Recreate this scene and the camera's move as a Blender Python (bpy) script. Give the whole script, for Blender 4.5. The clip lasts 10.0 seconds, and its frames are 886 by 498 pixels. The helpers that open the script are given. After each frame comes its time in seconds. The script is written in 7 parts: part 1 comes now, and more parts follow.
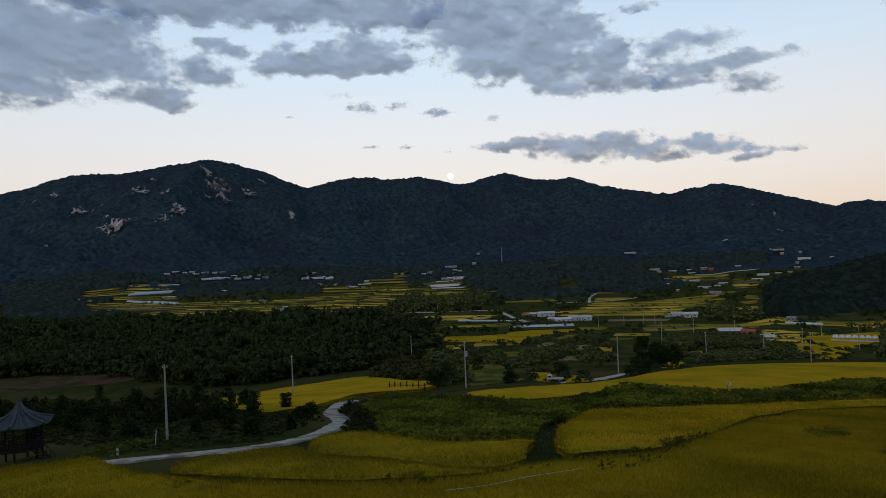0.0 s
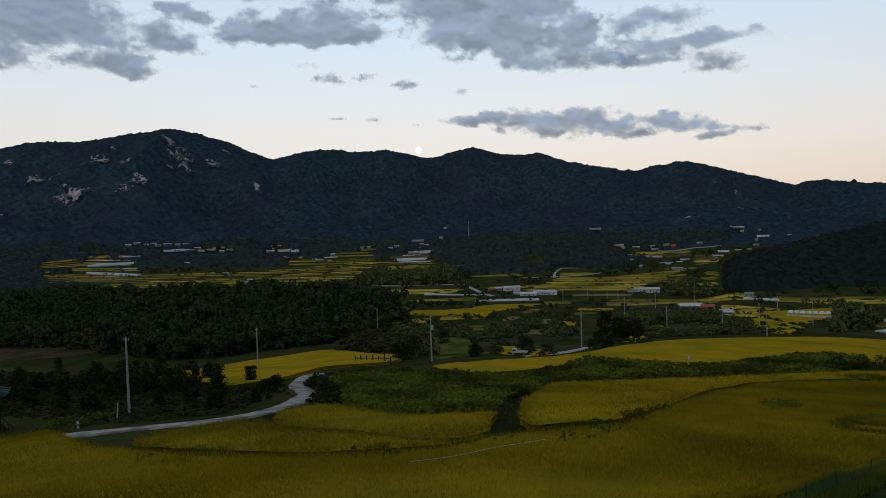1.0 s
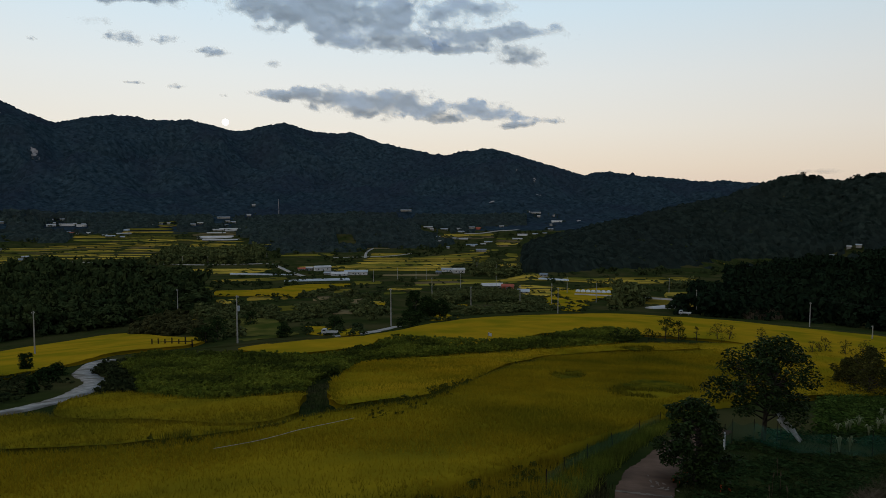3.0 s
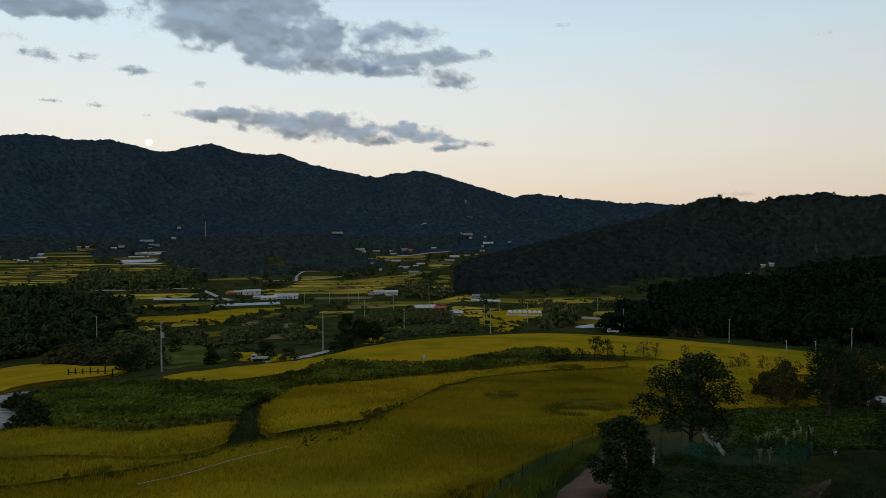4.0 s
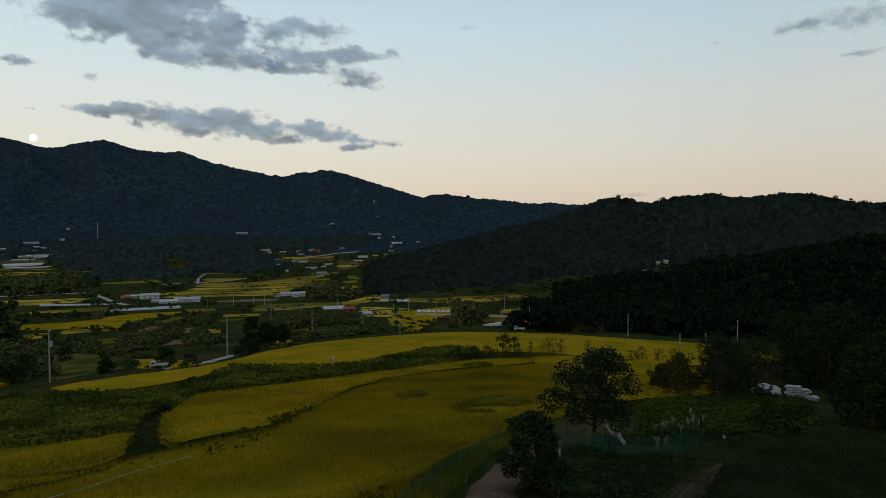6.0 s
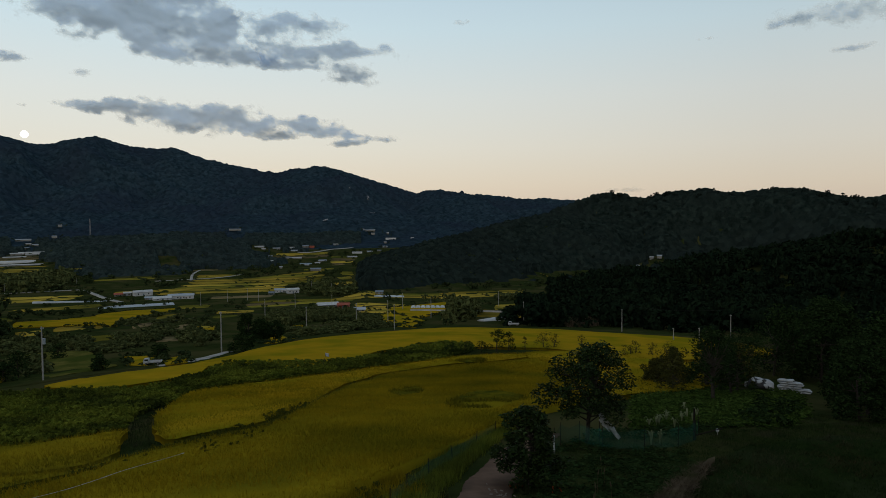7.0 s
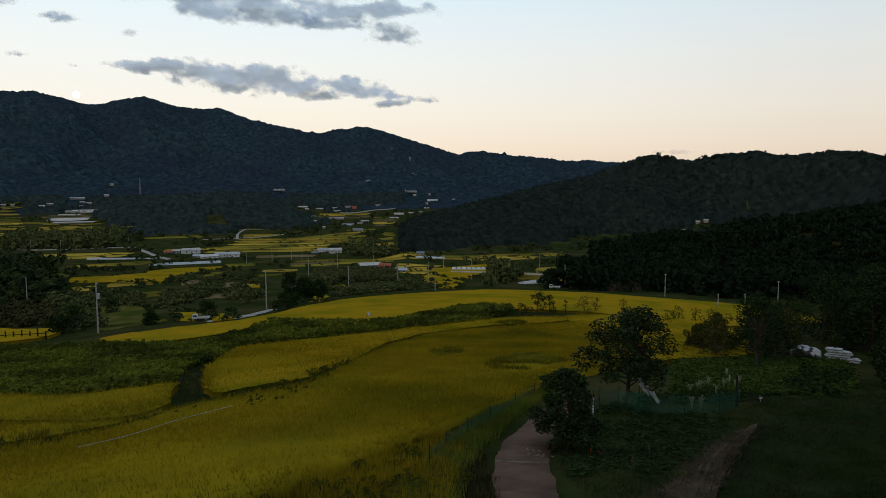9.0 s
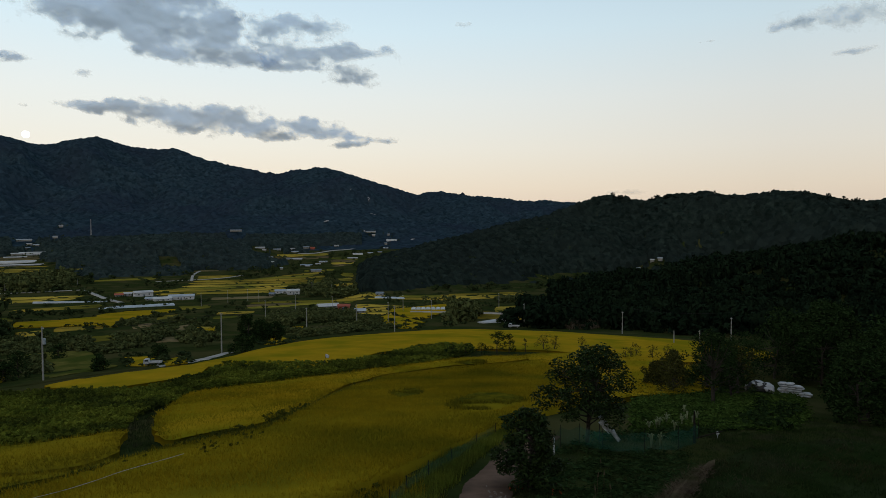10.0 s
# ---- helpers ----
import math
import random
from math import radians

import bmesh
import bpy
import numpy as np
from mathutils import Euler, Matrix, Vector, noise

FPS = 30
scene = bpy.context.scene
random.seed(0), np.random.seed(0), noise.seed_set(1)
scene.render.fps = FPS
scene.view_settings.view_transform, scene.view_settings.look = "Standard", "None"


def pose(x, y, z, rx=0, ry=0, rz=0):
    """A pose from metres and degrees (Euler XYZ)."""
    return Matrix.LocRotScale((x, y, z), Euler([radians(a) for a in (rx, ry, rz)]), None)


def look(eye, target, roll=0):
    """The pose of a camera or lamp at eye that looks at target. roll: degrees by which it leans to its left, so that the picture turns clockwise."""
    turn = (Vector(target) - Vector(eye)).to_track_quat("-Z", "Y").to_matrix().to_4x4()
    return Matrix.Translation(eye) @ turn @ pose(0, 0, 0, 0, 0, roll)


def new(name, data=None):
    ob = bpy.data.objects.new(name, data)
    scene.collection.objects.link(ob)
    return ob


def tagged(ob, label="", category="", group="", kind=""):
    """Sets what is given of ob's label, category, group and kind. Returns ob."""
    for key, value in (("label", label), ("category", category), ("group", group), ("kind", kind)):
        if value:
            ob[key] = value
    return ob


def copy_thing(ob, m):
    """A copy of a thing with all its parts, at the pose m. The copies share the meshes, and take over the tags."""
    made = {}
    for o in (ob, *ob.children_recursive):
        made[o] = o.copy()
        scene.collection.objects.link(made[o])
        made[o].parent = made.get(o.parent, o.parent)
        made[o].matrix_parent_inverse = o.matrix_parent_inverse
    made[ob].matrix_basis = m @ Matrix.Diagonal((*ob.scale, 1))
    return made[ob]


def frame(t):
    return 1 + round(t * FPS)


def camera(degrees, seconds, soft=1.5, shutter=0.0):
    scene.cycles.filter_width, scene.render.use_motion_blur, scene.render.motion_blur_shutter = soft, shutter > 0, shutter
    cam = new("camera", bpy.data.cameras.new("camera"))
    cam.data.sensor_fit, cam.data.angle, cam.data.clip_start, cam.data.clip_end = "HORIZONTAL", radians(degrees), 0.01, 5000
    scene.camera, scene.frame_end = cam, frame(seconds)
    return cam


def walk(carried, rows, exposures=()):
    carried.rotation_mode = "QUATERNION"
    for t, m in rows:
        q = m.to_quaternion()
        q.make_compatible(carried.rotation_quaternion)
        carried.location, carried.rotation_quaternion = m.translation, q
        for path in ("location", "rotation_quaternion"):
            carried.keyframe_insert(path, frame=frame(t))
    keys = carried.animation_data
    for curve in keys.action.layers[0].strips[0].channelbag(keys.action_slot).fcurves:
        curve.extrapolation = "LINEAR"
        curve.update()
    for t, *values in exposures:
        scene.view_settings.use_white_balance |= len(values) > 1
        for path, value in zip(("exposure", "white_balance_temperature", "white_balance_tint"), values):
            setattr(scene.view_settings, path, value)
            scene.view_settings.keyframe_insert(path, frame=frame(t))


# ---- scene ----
cam = camera(65.5, 10.0, soft=0.8)
PATH = [
    (0.0, pose(0.20, 0, 69.90, 90.20, 2.40, 13.19)),
    (0.2, pose(0.20, 0, 69.90, 90.16, 2.25, 13.20)),
    (0.5, pose(0.20, 0, 69.90, 89.77, 2.63, 13.55)),
    (0.8, pose(0.20, 0, 69.90, 88.89, 2.30, 12.23)),
    (1.0, pose(0.20, 0, 69.90, 87.94, 1.78, 10.45)),
    (1.2, pose(0.20, 0, 69.90, 87.70, 1.02, 7.93)),
    (1.5, pose(0.20, 0, 69.90, 88.00, 0.96, 5.68)),
    (1.8, pose(0.20, 0, 69.90, 87.44, 1.22, 3.76)),
    (2.0, pose(0.20, 0, 69.90, 87.17, 1.00, 2.57)),
    (2.2, pose(0.20, 0, 69.90, 87.00, 0.91, 1.16)),
    (2.5, pose(0.20, 0, 69.90, 86.49, 0.57, -0.04)),
    (2.8, pose(0.17, 0, 69.92, 85.64, -0.01, -2.67)),
    (3.0, pose(0.15, 0, 69.92, 86.04, -0.05, -5.07)),
    (3.2, pose(0.13, 0, 69.94, 86.12, -0.76, -6.47)),
    (4.3, pose(0.02, 0, 69.99, 88.60, 0.42, -12.36)),
    (4.5, pose(0.00, 0, 70.00, 88.95, 0.13, -13.50)),
    (4.8, pose(0.00, 0, 70.00, 89.27, -0.11, -14.92)),
    (5.0, pose(0.00, 0, 70.00, 89.38, -0.07, -15.83)),
    (5.5, pose(0.00, 0, 70.00, 88.77, 0.31, -17.73)),
    (6.0, pose(0.00, 0, 70.00, 87.83, 0.25, -18.30)),
    (6.2, pose(0.00, 0, 70.00, 87.65, 0.01, -18.56)),
    (7.3, pose(0.00, 0, 70.00, 87.34, 0.66, -18.69)),
    (7.5, pose(0.00, 0, 70.00, 86.76, 0.62, -18.06)),
    (7.8, pose(0.00, 0, 70.00, 86.27, 0.54, -16.99)),
    (8.0, pose(0.00, 0, 70.00, 85.50, 0.39, -16.42)),
    (8.2, pose(0.00, 0, 70.00, 84.99, 0.47, -15.93)),
    (8.5, pose(0.00, 0, 70.00, 84.42, 0.04, -15.36)),
    (8.8, pose(0.00, 0, 70.00, 83.88, 0.20, -14.95)),
    (9.0, pose(0.00, 0, 70.00, 84.30, 0.02, -15.33)),
    (9.2, pose(0.00, 0, 70.00, 85.00, -0.37, -16.89)),
    (9.5, pose(0.00, 0, 70.00, 86.20, -0.40, -18.81)),
    (9.8, pose(0.00, 0, 70.00, 87.33, 0.11, -19.14)),
    (10.0, pose(0.00, 0, 70.00, 87.61, 0.21, -18.74)),
]
walk(cam, PATH, ((0.0, 0.1, 6330, 15), (1.0, 0.08, 6350, 13), (2.5, 0.05, 6450, 11), (4.5, 0.08, 6500, 8), (5.5, -0.06, 6500, 6), (7.5, -0.06, 6550, 8), (8.3, 0.12, 6550, 10), (9.0, 0.26, 6550, 10), (9.5, 0.22, 6500, 10), (10.0, 0.15, 6500, 8)))

# ---- world: dusk sky, the sun just down behind the viewpoint ----
world = bpy.data.worlds.new("dusk_sky")
scene.world = world
world.use_nodes = True
wt = world.node_tree
wt.nodes.clear()
sky = wt.nodes.new("ShaderNodeTexSky")
sky.sky_type, sky.sun_disc = "NISHITA", False
sky.sun_elevation, sky.sun_rotation = radians(3.0), radians(168)
sky.altitude, sky.air_density, sky.dust_density, sky.ozone_density = 100, 1.0, 1.5, 1.5
# pale peach at the horizon, blue-white above it, dim towards the clouded zenith
co = wt.nodes.new("ShaderNodeTexCoord")
up = wt.nodes.new("ShaderNodeSeparateXYZ")
wt.links.new(co.outputs["Generated"], up.inputs[0])
ramp = wt.nodes.new("ShaderNodeValToRGB")
stops = ((0.0, (0.68, 0.55, 0.45)), (0.045, (0.73, 0.63, 0.53)), (0.10, (0.73, 0.68, 0.62)), (0.17, (0.69, 0.70, 0.69)), (0.26, (0.58, 0.695, 0.765)), (0.36, (0.46, 0.60, 0.725)), (0.55, (0.27, 0.345, 0.43)), (1.0, (0.15, 0.20, 0.26)))
while len(ramp.color_ramp.elements) < len(stops):
    ramp.color_ramp.elements.new(0.5)
for e, (at, c) in zip(ramp.color_ramp.elements, stops):
    e.position, e.color = at, (*c, 1)
wt.links.new(up.outputs["Z"], ramp.inputs["Fac"])
mix = wt.nodes.new("ShaderNodeMix")
mix.data_type, mix.blend_type = "RGBA", "ADD"
mix.inputs["Factor"].default_value = 0.04
wt.links.new(ramp.outputs["Color"], mix.inputs[6])
wt.links.new(sky.outputs["Color"], mix.inputs[7])
bg = wt.nodes.new("ShaderNodeBackground")
# a little brighter towards the moon than away from it
dot = wt.nodes.new("ShaderNodeVectorMath")
dot.operation = "DOT_PRODUCT"
dot.inputs[1].default_value = (-0.21, 0.97, 0.1)
wt.links.new(co.outputs["Generated"], dot.inputs[0])
fall = wt.nodes.new("ShaderNodeMapRange")
fall.inputs["From Min"].default_value, fall.inputs["From Max"].default_value = 0.55, 1.0
fall.inputs["To Min"].default_value, fall.inputs["To Max"].default_value = 0.86, 1.0
wt.links.new(dot.outputs["Value"], fall.inputs["Value"])
wt.links.new(fall.outputs["Result"], bg.inputs["Strength"])
wo = wt.nodes.new("ShaderNodeOutputWorld")
wt.links.new(mix.outputs[2], bg.inputs["Color"])
wt.links.new(bg.outputs[0], wo.inputs["Surface"])

sun_data = bpy.data.lights.new("sun", "SUN")
sun_data.energy, sun_data.angle, sun_data.color = 0.5, radians(50), (1.0, 0.80, 0.60)
sun = new("sun", sun_data)
sun.matrix_world = look((-55, -75, 115), (0, 0, 62))


# ---- materials ----
def socket(node, name, value):
    node.inputs[name].default_value = value


def material(name, c1, c2, scale, rough=0.85, bump=0.3, c3=None, scale3=0.0, island=0.0, per_object=0.0, metal=0.0, spec=0.0, bump_scale=None, cells=None, through_leaf=0.0):
    """Two noise scales of colour, a bump, and a little change from piece to piece."""
    m = bpy.data.materials.new(name)
    m.use_nodes = True
    t = m.node_tree
    n, l = t.nodes, t.links
    p = n["Principled BSDF"]
    socket(p, "Roughness", rough), socket(p, "Metallic", metal), socket(p, "Specular IOR Level", spec)
    co = n.new("ShaderNodeTexCoord")
    na = n.new("ShaderNodeTexNoise")
    socket(na, "Scale", scale), socket(na, "Detail", 5.0), socket(na, "Roughness", 0.65)
    l.new(co.outputs["Object"], na.inputs["Vector"])
    ra = n.new("ShaderNodeValToRGB")
    ra.color_ramp.elements[0].position, ra.color_ramp.elements[1].position = 0.32, 0.68
    ra.color_ramp.elements[0].color, ra.color_ramp.elements[1].color = (*c1, 1), (*c2, 1)
    l.new(na.outputs["Fac"], ra.inputs["Fac"])
    out = ra.outputs["Color"]
    if c3:
        nb = n.new("ShaderNodeTexNoise")
        socket(nb, "Scale", scale3), socket(nb, "Detail", 3.0)
        l.new(co.outputs["Object"], nb.inputs["Vector"])
        rb = n.new("ShaderNodeValToRGB")
        rb.color_ramp.elements[0].position, rb.color_ramp.elements[1].position = 0.45, 0.65
        l.new(nb.outputs["Fac"], rb.inputs["Fac"])
        mx = n.new("ShaderNodeMix")
        mx.data_type = "RGBA"
        l.new(rb.outputs["Color"], mx.inputs["Factor"])
        l.new(out, mx.inputs[6])
        mx.inputs[7].default_value = (*c3, 1)
        out = mx.outputs[2]
    if cells:
        vo = n.new("ShaderNodeTexVoronoi")
        socket(vo, "Scale", cells[0])
        l.new(co.outputs["Object"], vo.inputs["Vector"])
        mp = n.new("ShaderNodeMapRange")
        socket(mp, "To Min", 1 - cells[1]), socket(mp, "To Max", 1 + cells[1])
        l.new(vo.outputs["Color"], mp.inputs["Value"])
        hs = n.new("ShaderNodeHueSaturation")
        l.new(mp.outputs["Result"], hs.inputs["Value"])
        l.new(out, hs.inputs["Color"])
        out = hs.outputs["Color"]
    for amount, kind, sock in ((island, "ShaderNodeNewGeometry", "Random Per Island"), (per_object, "ShaderNodeObjectInfo", "Random")):
        if amount:
            g = n.new(kind)
            mp = n.new("ShaderNodeMapRange")
            socket(mp, "To Min", 1 - amount), socket(mp, "To Max", 1 + amount)
            l.new(g.outputs[sock], mp.inputs["Value"])
            hs = n.new("ShaderNodeHueSaturation")
            l.new(mp.outputs["Result"], hs.inputs["Value"])
            l.new(out, hs.inputs["Color"])
            out = hs.outputs["Color"]
    l.new(out, p.inputs["Base Color"])
    if bump:
        nc = n.new("ShaderNodeTexNoise")
        socket(nc, "Scale", bump_scale or scale * 3), socket(nc, "Detail", 4.0)
        l.new(co.outputs["Object"], nc.inputs["Vector"])
        b = n.new("ShaderNodeBump")
        socket(b, "Strength", bump)
        l.new(nc.outputs["Fac"], b.inputs["Height"])
        l.new(b.outputs["Normal"], p.inputs["Normal"])
    if through_leaf:
        tr, ms = n.new("ShaderNodeBsdfTranslucent"), n.new("ShaderNodeMixShader")
        ms.inputs[0].default_value = through_leaf
        l.new(out, tr.inputs["Color"])
        l.new(p.outputs[0], ms.inputs[1]), l.new(tr.outputs[0], ms.inputs[2])
        l.new(ms.outputs[0], n["Material Output"].inputs["Surface"])
    return m


M = {}
M["ground"] = material("rough_grass", (0.016, 0.025, 0.008), (0.036, 0.046, 0.013), 0.35, 0.95, 0.6, (0.055, 0.052, 0.020), 0.05, bump_scale=3)
M["lawn"] = material("worn_lawn", (0.0083, 0.0187, 0.0050), (0.0201, 0.0331, 0.0094), 1.1, 0.95, 0.8, (0.0230, 0.0320, 0.0130), 0.45, bump_scale=6)
M["rice"] = material("ripe_rice", (0.286, 0.186, 0.010), (0.364, 0.230, 0.011), 0.25, 0.8, 0.5, (0.20, 0.165, 0.008), 0.09, per_object=0.05, bump_scale=5)
M["rice_ear"] = material("rice_ears", (0.234, 0.166, 0.008), (0.328, 0.222, 0.010), 0.4, 0.8, 0, (0.165, 0.14, 0.008), 0.11, island=0.15, through_leaf=0.45)
M["paddy_far"] = material("far_paddy", (0.28, 0.200, 0.032), (0.43, 0.300, 0.045), 0.05, 0.85, 0.3, (0.13, 0.115, 0.02), 0.02, per_object=0.4)
M["crop"] = material("bean_crop", (0.0684, 0.0944, 0.0142), (0.1770, 0.1947, 0.0260), 0.2, 0.8, 0.5, (0.0448, 0.0590, 0.0118), 0.12, island=0.4, through_leaf=0.3)
M["wood"] = material("forest_leaves", (0.0162, 0.0279, 0.0117), (0.0450, 0.0594, 0.0216), 0.14, 0.9, 0.5, island=0.28, bump_scale=0.9)
# distance haze is put into this leaf colour as a blue tint
M["mountain"] = material("hazy_mountain_forest", (0.0100, 0.0216, 0.0305), (0.0308, 0.0525, 0.0700), 0.07, 0.95, 1.0, (0.0200, 0.0319, 0.0474), 0.006, bump_scale=0.2, cells=(0.10, 0.32))
M["rock"] = material("pale_granite", (0.17, 0.17, 0.18), (0.38, 0.37, 0.38), 0.09, 0.9, 0.8, (0.06, 0.06, 0.05), 0.03)
M["concrete"] = material("pale_concrete", (0.30, 0.29, 0.27), (0.42, 0.40, 0.37), 0.6, 0.9, 0.25, (0.28, 0.26, 0.24), 0.2)
M["road_pale"] = material("dusty_concrete_road", (0.20, 0.195, 0.185), (0.42, 0.405, 0.38), 1.3, 0.9, 0.4, (0.15, 0.14, 0.12), 0.5, bump_scale=5)
M["path"] = material("worn_concrete_path", (0.112, 0.074, 0.054), (0.165, 0.108, 0.080), 0.9, 0.9, 0.5, (0.085, 0.060, 0.046), 0.5)
M["path_pale"] = material("worn_pale_concrete", (0.14, 0.115, 0.095), (0.23, 0.195, 0.165), 2.0, 0.9, 0.4, (0.10, 0.085, 0.07), 1.5)
M["pole"] = material("pole_concrete", (0.24, 0.235, 0.22), (0.34, 0.33, 0.31), 1.2, 0.85, 0.15)
M["metal"] = material("galvanised_steel", (0.25, 0.25, 0.26), (0.38, 0.38, 0.39), 3, 0.5, 0.05, metal=0.6, spec=0.25)
M["cable"] = material("black_cable", (0.02, 0.02, 0.02), (0.04, 0.04, 0.04), 3, 0.6, 0)
M["white"] = material("white_sheeting", (0.34, 0.345, 0.35), (0.50, 0.505, 0.51), 0.3, 0.6, 0.1, per_object=0.12, spec=0.25)
M["silver"] = material("silver_sheeting", (0.26, 0.30, 0.34), (0.38, 0.42, 0.46), 0.2, 0.5, 0.1, per_object=0.1, spec=0.25)
M["wall"] = material("plastered_wall", (0.15, 0.145, 0.135), (0.25, 0.24, 0.22), 0.3, 0.9, 0.1, per_object=0.2)
M["roof_blue"] = material("blue_grey_roof", (0.12, 0.15, 0.19), (0.20, 0.24, 0.28), 0.4, 0.6, 0.2, per_object=0.3, spec=0.25)
M["roof_red"] = material("red_roof", (0.26, 0.06, 0.035), (0.36, 0.09, 0.05), 0.4, 0.7, 0.2, spec=0.25)
M["window"] = material("dark_window_glass", (0.02, 0.025, 0.03), (0.04, 0.045, 0.05), 1, 0.15, 0, spec=0.5)
M["bark"] = material("grey_brown_bark", (0.030, 0.026, 0.022), (0.066, 0.056, 0.046), 4, 0.95, 0.6)


def cloud_material():
    m = bpy.data.materials.new("cloud_vapour")
    m.use_nodes = True
    t = m.node_tree
    n, l = t.nodes, t.links
    n.remove(n["Principled BSDF"])
    at = n.new("ShaderNodeAttribute")
    at.attribute_name = "vapour"
    co = n.new("ShaderNodeTexCoord")
    nz = n.new("ShaderNodeTexNoise")
    socket(nz, "Scale", 0.014), socket(nz, "Detail", 9.0), socket(nz, "Roughness", 0.6)
    l.new(co.outputs["Object"], nz.inputs["Vector"])
    ma = n.new("ShaderNodeMath")
    ma.operation = "MULTIPLY_ADD"
    ma.inputs[1].default_value = 0.65
    l.new(nz.outputs["Fac"], ma.inputs[0])
    l.new(at.outputs["Fac"], ma.inputs[2])
    al = n.new("ShaderNodeMapRange")
    al.interpolation_type = "SMOOTHSTEP"
    socket(al, "From Min", 0.46), socket(al, "From Max", 1.35), socket(al, "To Max", 0.84)
    l.new(ma.outputs[0], al.inputs["Value"])
    # pale rims and dim cores: the cloud's shading is put into its colour
    ramp = n.new("ShaderNodeValToRGB")
    ramp.color_ramp.elements[0].position, ramp.color_ramp.elements[1].position = 0.75, 1.5
    ramp.color_ramp.elements[0].color, ramp.color_ramp.elements[1].color = (0.95, 1.0, 1.0, 1), (0.50, 0.71, 1.0, 1)
    l.new(ma.outputs[0], ramp.inputs["Fac"])
    df, tr, tp = n.new("ShaderNodeBsdfDiffuse"), n.new("ShaderNodeBsdfTranslucent"), n.new("ShaderNodeBsdfTransparent")
    l.new(ramp.outputs["Color"], df.inputs["Color"])
    l.new(ramp.outputs["Color"], tr.inputs["Color"])
    m1, m2 = n.new("ShaderNodeMixShader"), n.new("ShaderNodeMixShader")
    m1.inputs[0].default_value = 0.22
    l.new(df.outputs[0], m1.inputs[1]), l.new(tr.outputs[0], m1.inputs[2])
    l.new(al.outputs["Result"], m2.inputs[0])
    l.new(tp.outputs[0], m2.inputs[1]), l.new(m1.outputs[0], m2.inputs[2])
    l.new(m2.outputs[0], n["Material Output"].inputs["Surface"])
    return m


M["cloud"] = cloud_material()
moon_mat = bpy.data.materials.new("moonlight")
moon_mat.use_nodes = True
socket(moon_mat.node_tree.nodes["Principled BSDF"], "Emission Color", (1.0, 0.97, 0.9, 1))
socket(moon_mat.node_tree.nodes["Principled BSDF"], "Emission Strength", 2.5)
M["moon"] = moon_mat

M["scrub"] = material("brown_green_scrub", (0.030, 0.034, 0.014), (0.064, 0.062, 0.024), 0.3, 0.9, 0.4, island=0.3)
M["belt"] = material("bush_leaves", (0.0378, 0.0527, 0.0203), (0.0945, 0.1053, 0.0378), 0.2, 0.9, 0.4, island=0.3)
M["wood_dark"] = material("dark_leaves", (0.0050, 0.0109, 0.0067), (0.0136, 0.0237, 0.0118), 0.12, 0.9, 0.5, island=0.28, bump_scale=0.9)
M["leaf"] = material("dark_green_leaves", (0.0112, 0.0229, 0.0076), (0.0251, 0.0425, 0.0136), 1.5, 0.55, 0, island=0.5)
M["undergrowth"] = material("dull_undergrowth", (0.016, 0.024, 0.010), (0.036, 0.042, 0.016), 0.4, 0.9, 0, island=0.4)
M["leaf_dry"] = material("yellowing_leaves", (0.06, 0.06, 0.014), (0.12, 0.10, 0.02), 1.0, 0.7, 0, island=0.5, through_leaf=0.3)
M["leaf_dull"] = material("dull_olive_leaves", (0.028, 0.034, 0.010), (0.062, 0.060, 0.016), 1.0, 0.7, 0, island=0.45)
M["leaf_red"] = material("red_autumn_leaves", (0.16, 0.03, 0.015), (0.24, 0.05, 0.02), 1.0, 0.7, 0, island=0.4)
M["leaf_pale"] = material("pale_plant_leaves", (0.12, 0.14, 0.07), (0.28, 0.30, 0.18), 1.0, 0.7, 0, island=0.4, through_leaf=0.3)
M["veg"] = material("vegetable_leaves", (0.0206, 0.0429, 0.0091), (0.0664, 0.1040, 0.0208), 0.5, 0.7, 0, island=0.6, through_leaf=0.3)
M["grass"] = material("grass_blades", (0.042, 0.066, 0.013), (0.095, 0.11, 0.024), 0.5, 0.8, 0, island=0.5, through_leaf=0.35)
M["straw"] = material("dry_straw", (0.0480, 0.0372, 0.0252), (0.1104, 0.0840, 0.0552), 1.5, 0.9, 0.4, (0.0360, 0.0360, 0.0168), 0.9, island=0.4)
M["dry_grass"] = material("dull_dry_grass", (0.020, 0.022, 0.010), (0.050, 0.044, 0.020), 0.9, 0.9, 0, island=0.4)
M["reed"] = material("pale_reed", (0.072, 0.06, 0.042), (0.15, 0.12, 0.085), 1.5, 0.9, 0, island=0.5)
M["timber"] = material("dark_stained_timber", (0.014, 0.012, 0.011), (0.032, 0.026, 0.022), 3, 0.8, 0.3)
M["tile"] = material("grey_roof_tile", (0.026, 0.038, 0.052), (0.058, 0.076, 0.094), 3, 0.6, 0.4, per_object=0.45, spec=0.25)
M["cloth"] = material("white_cloth", (0.34, 0.36, 0.38), (0.52, 0.54, 0.56), 2, 0.8, 0.2, spec=0.25)
M["tarp_dark"] = material("dark_covered_body", (0.02, 0.022, 0.025), (0.04, 0.042, 0.045), 2, 0.5, 0.1, spec=0.25)
M["rubber"] = material("black_rubber", (0.015, 0.015, 0.015), (0.03, 0.03, 0.03), 5, 0.8, 0.1, spec=0.25)


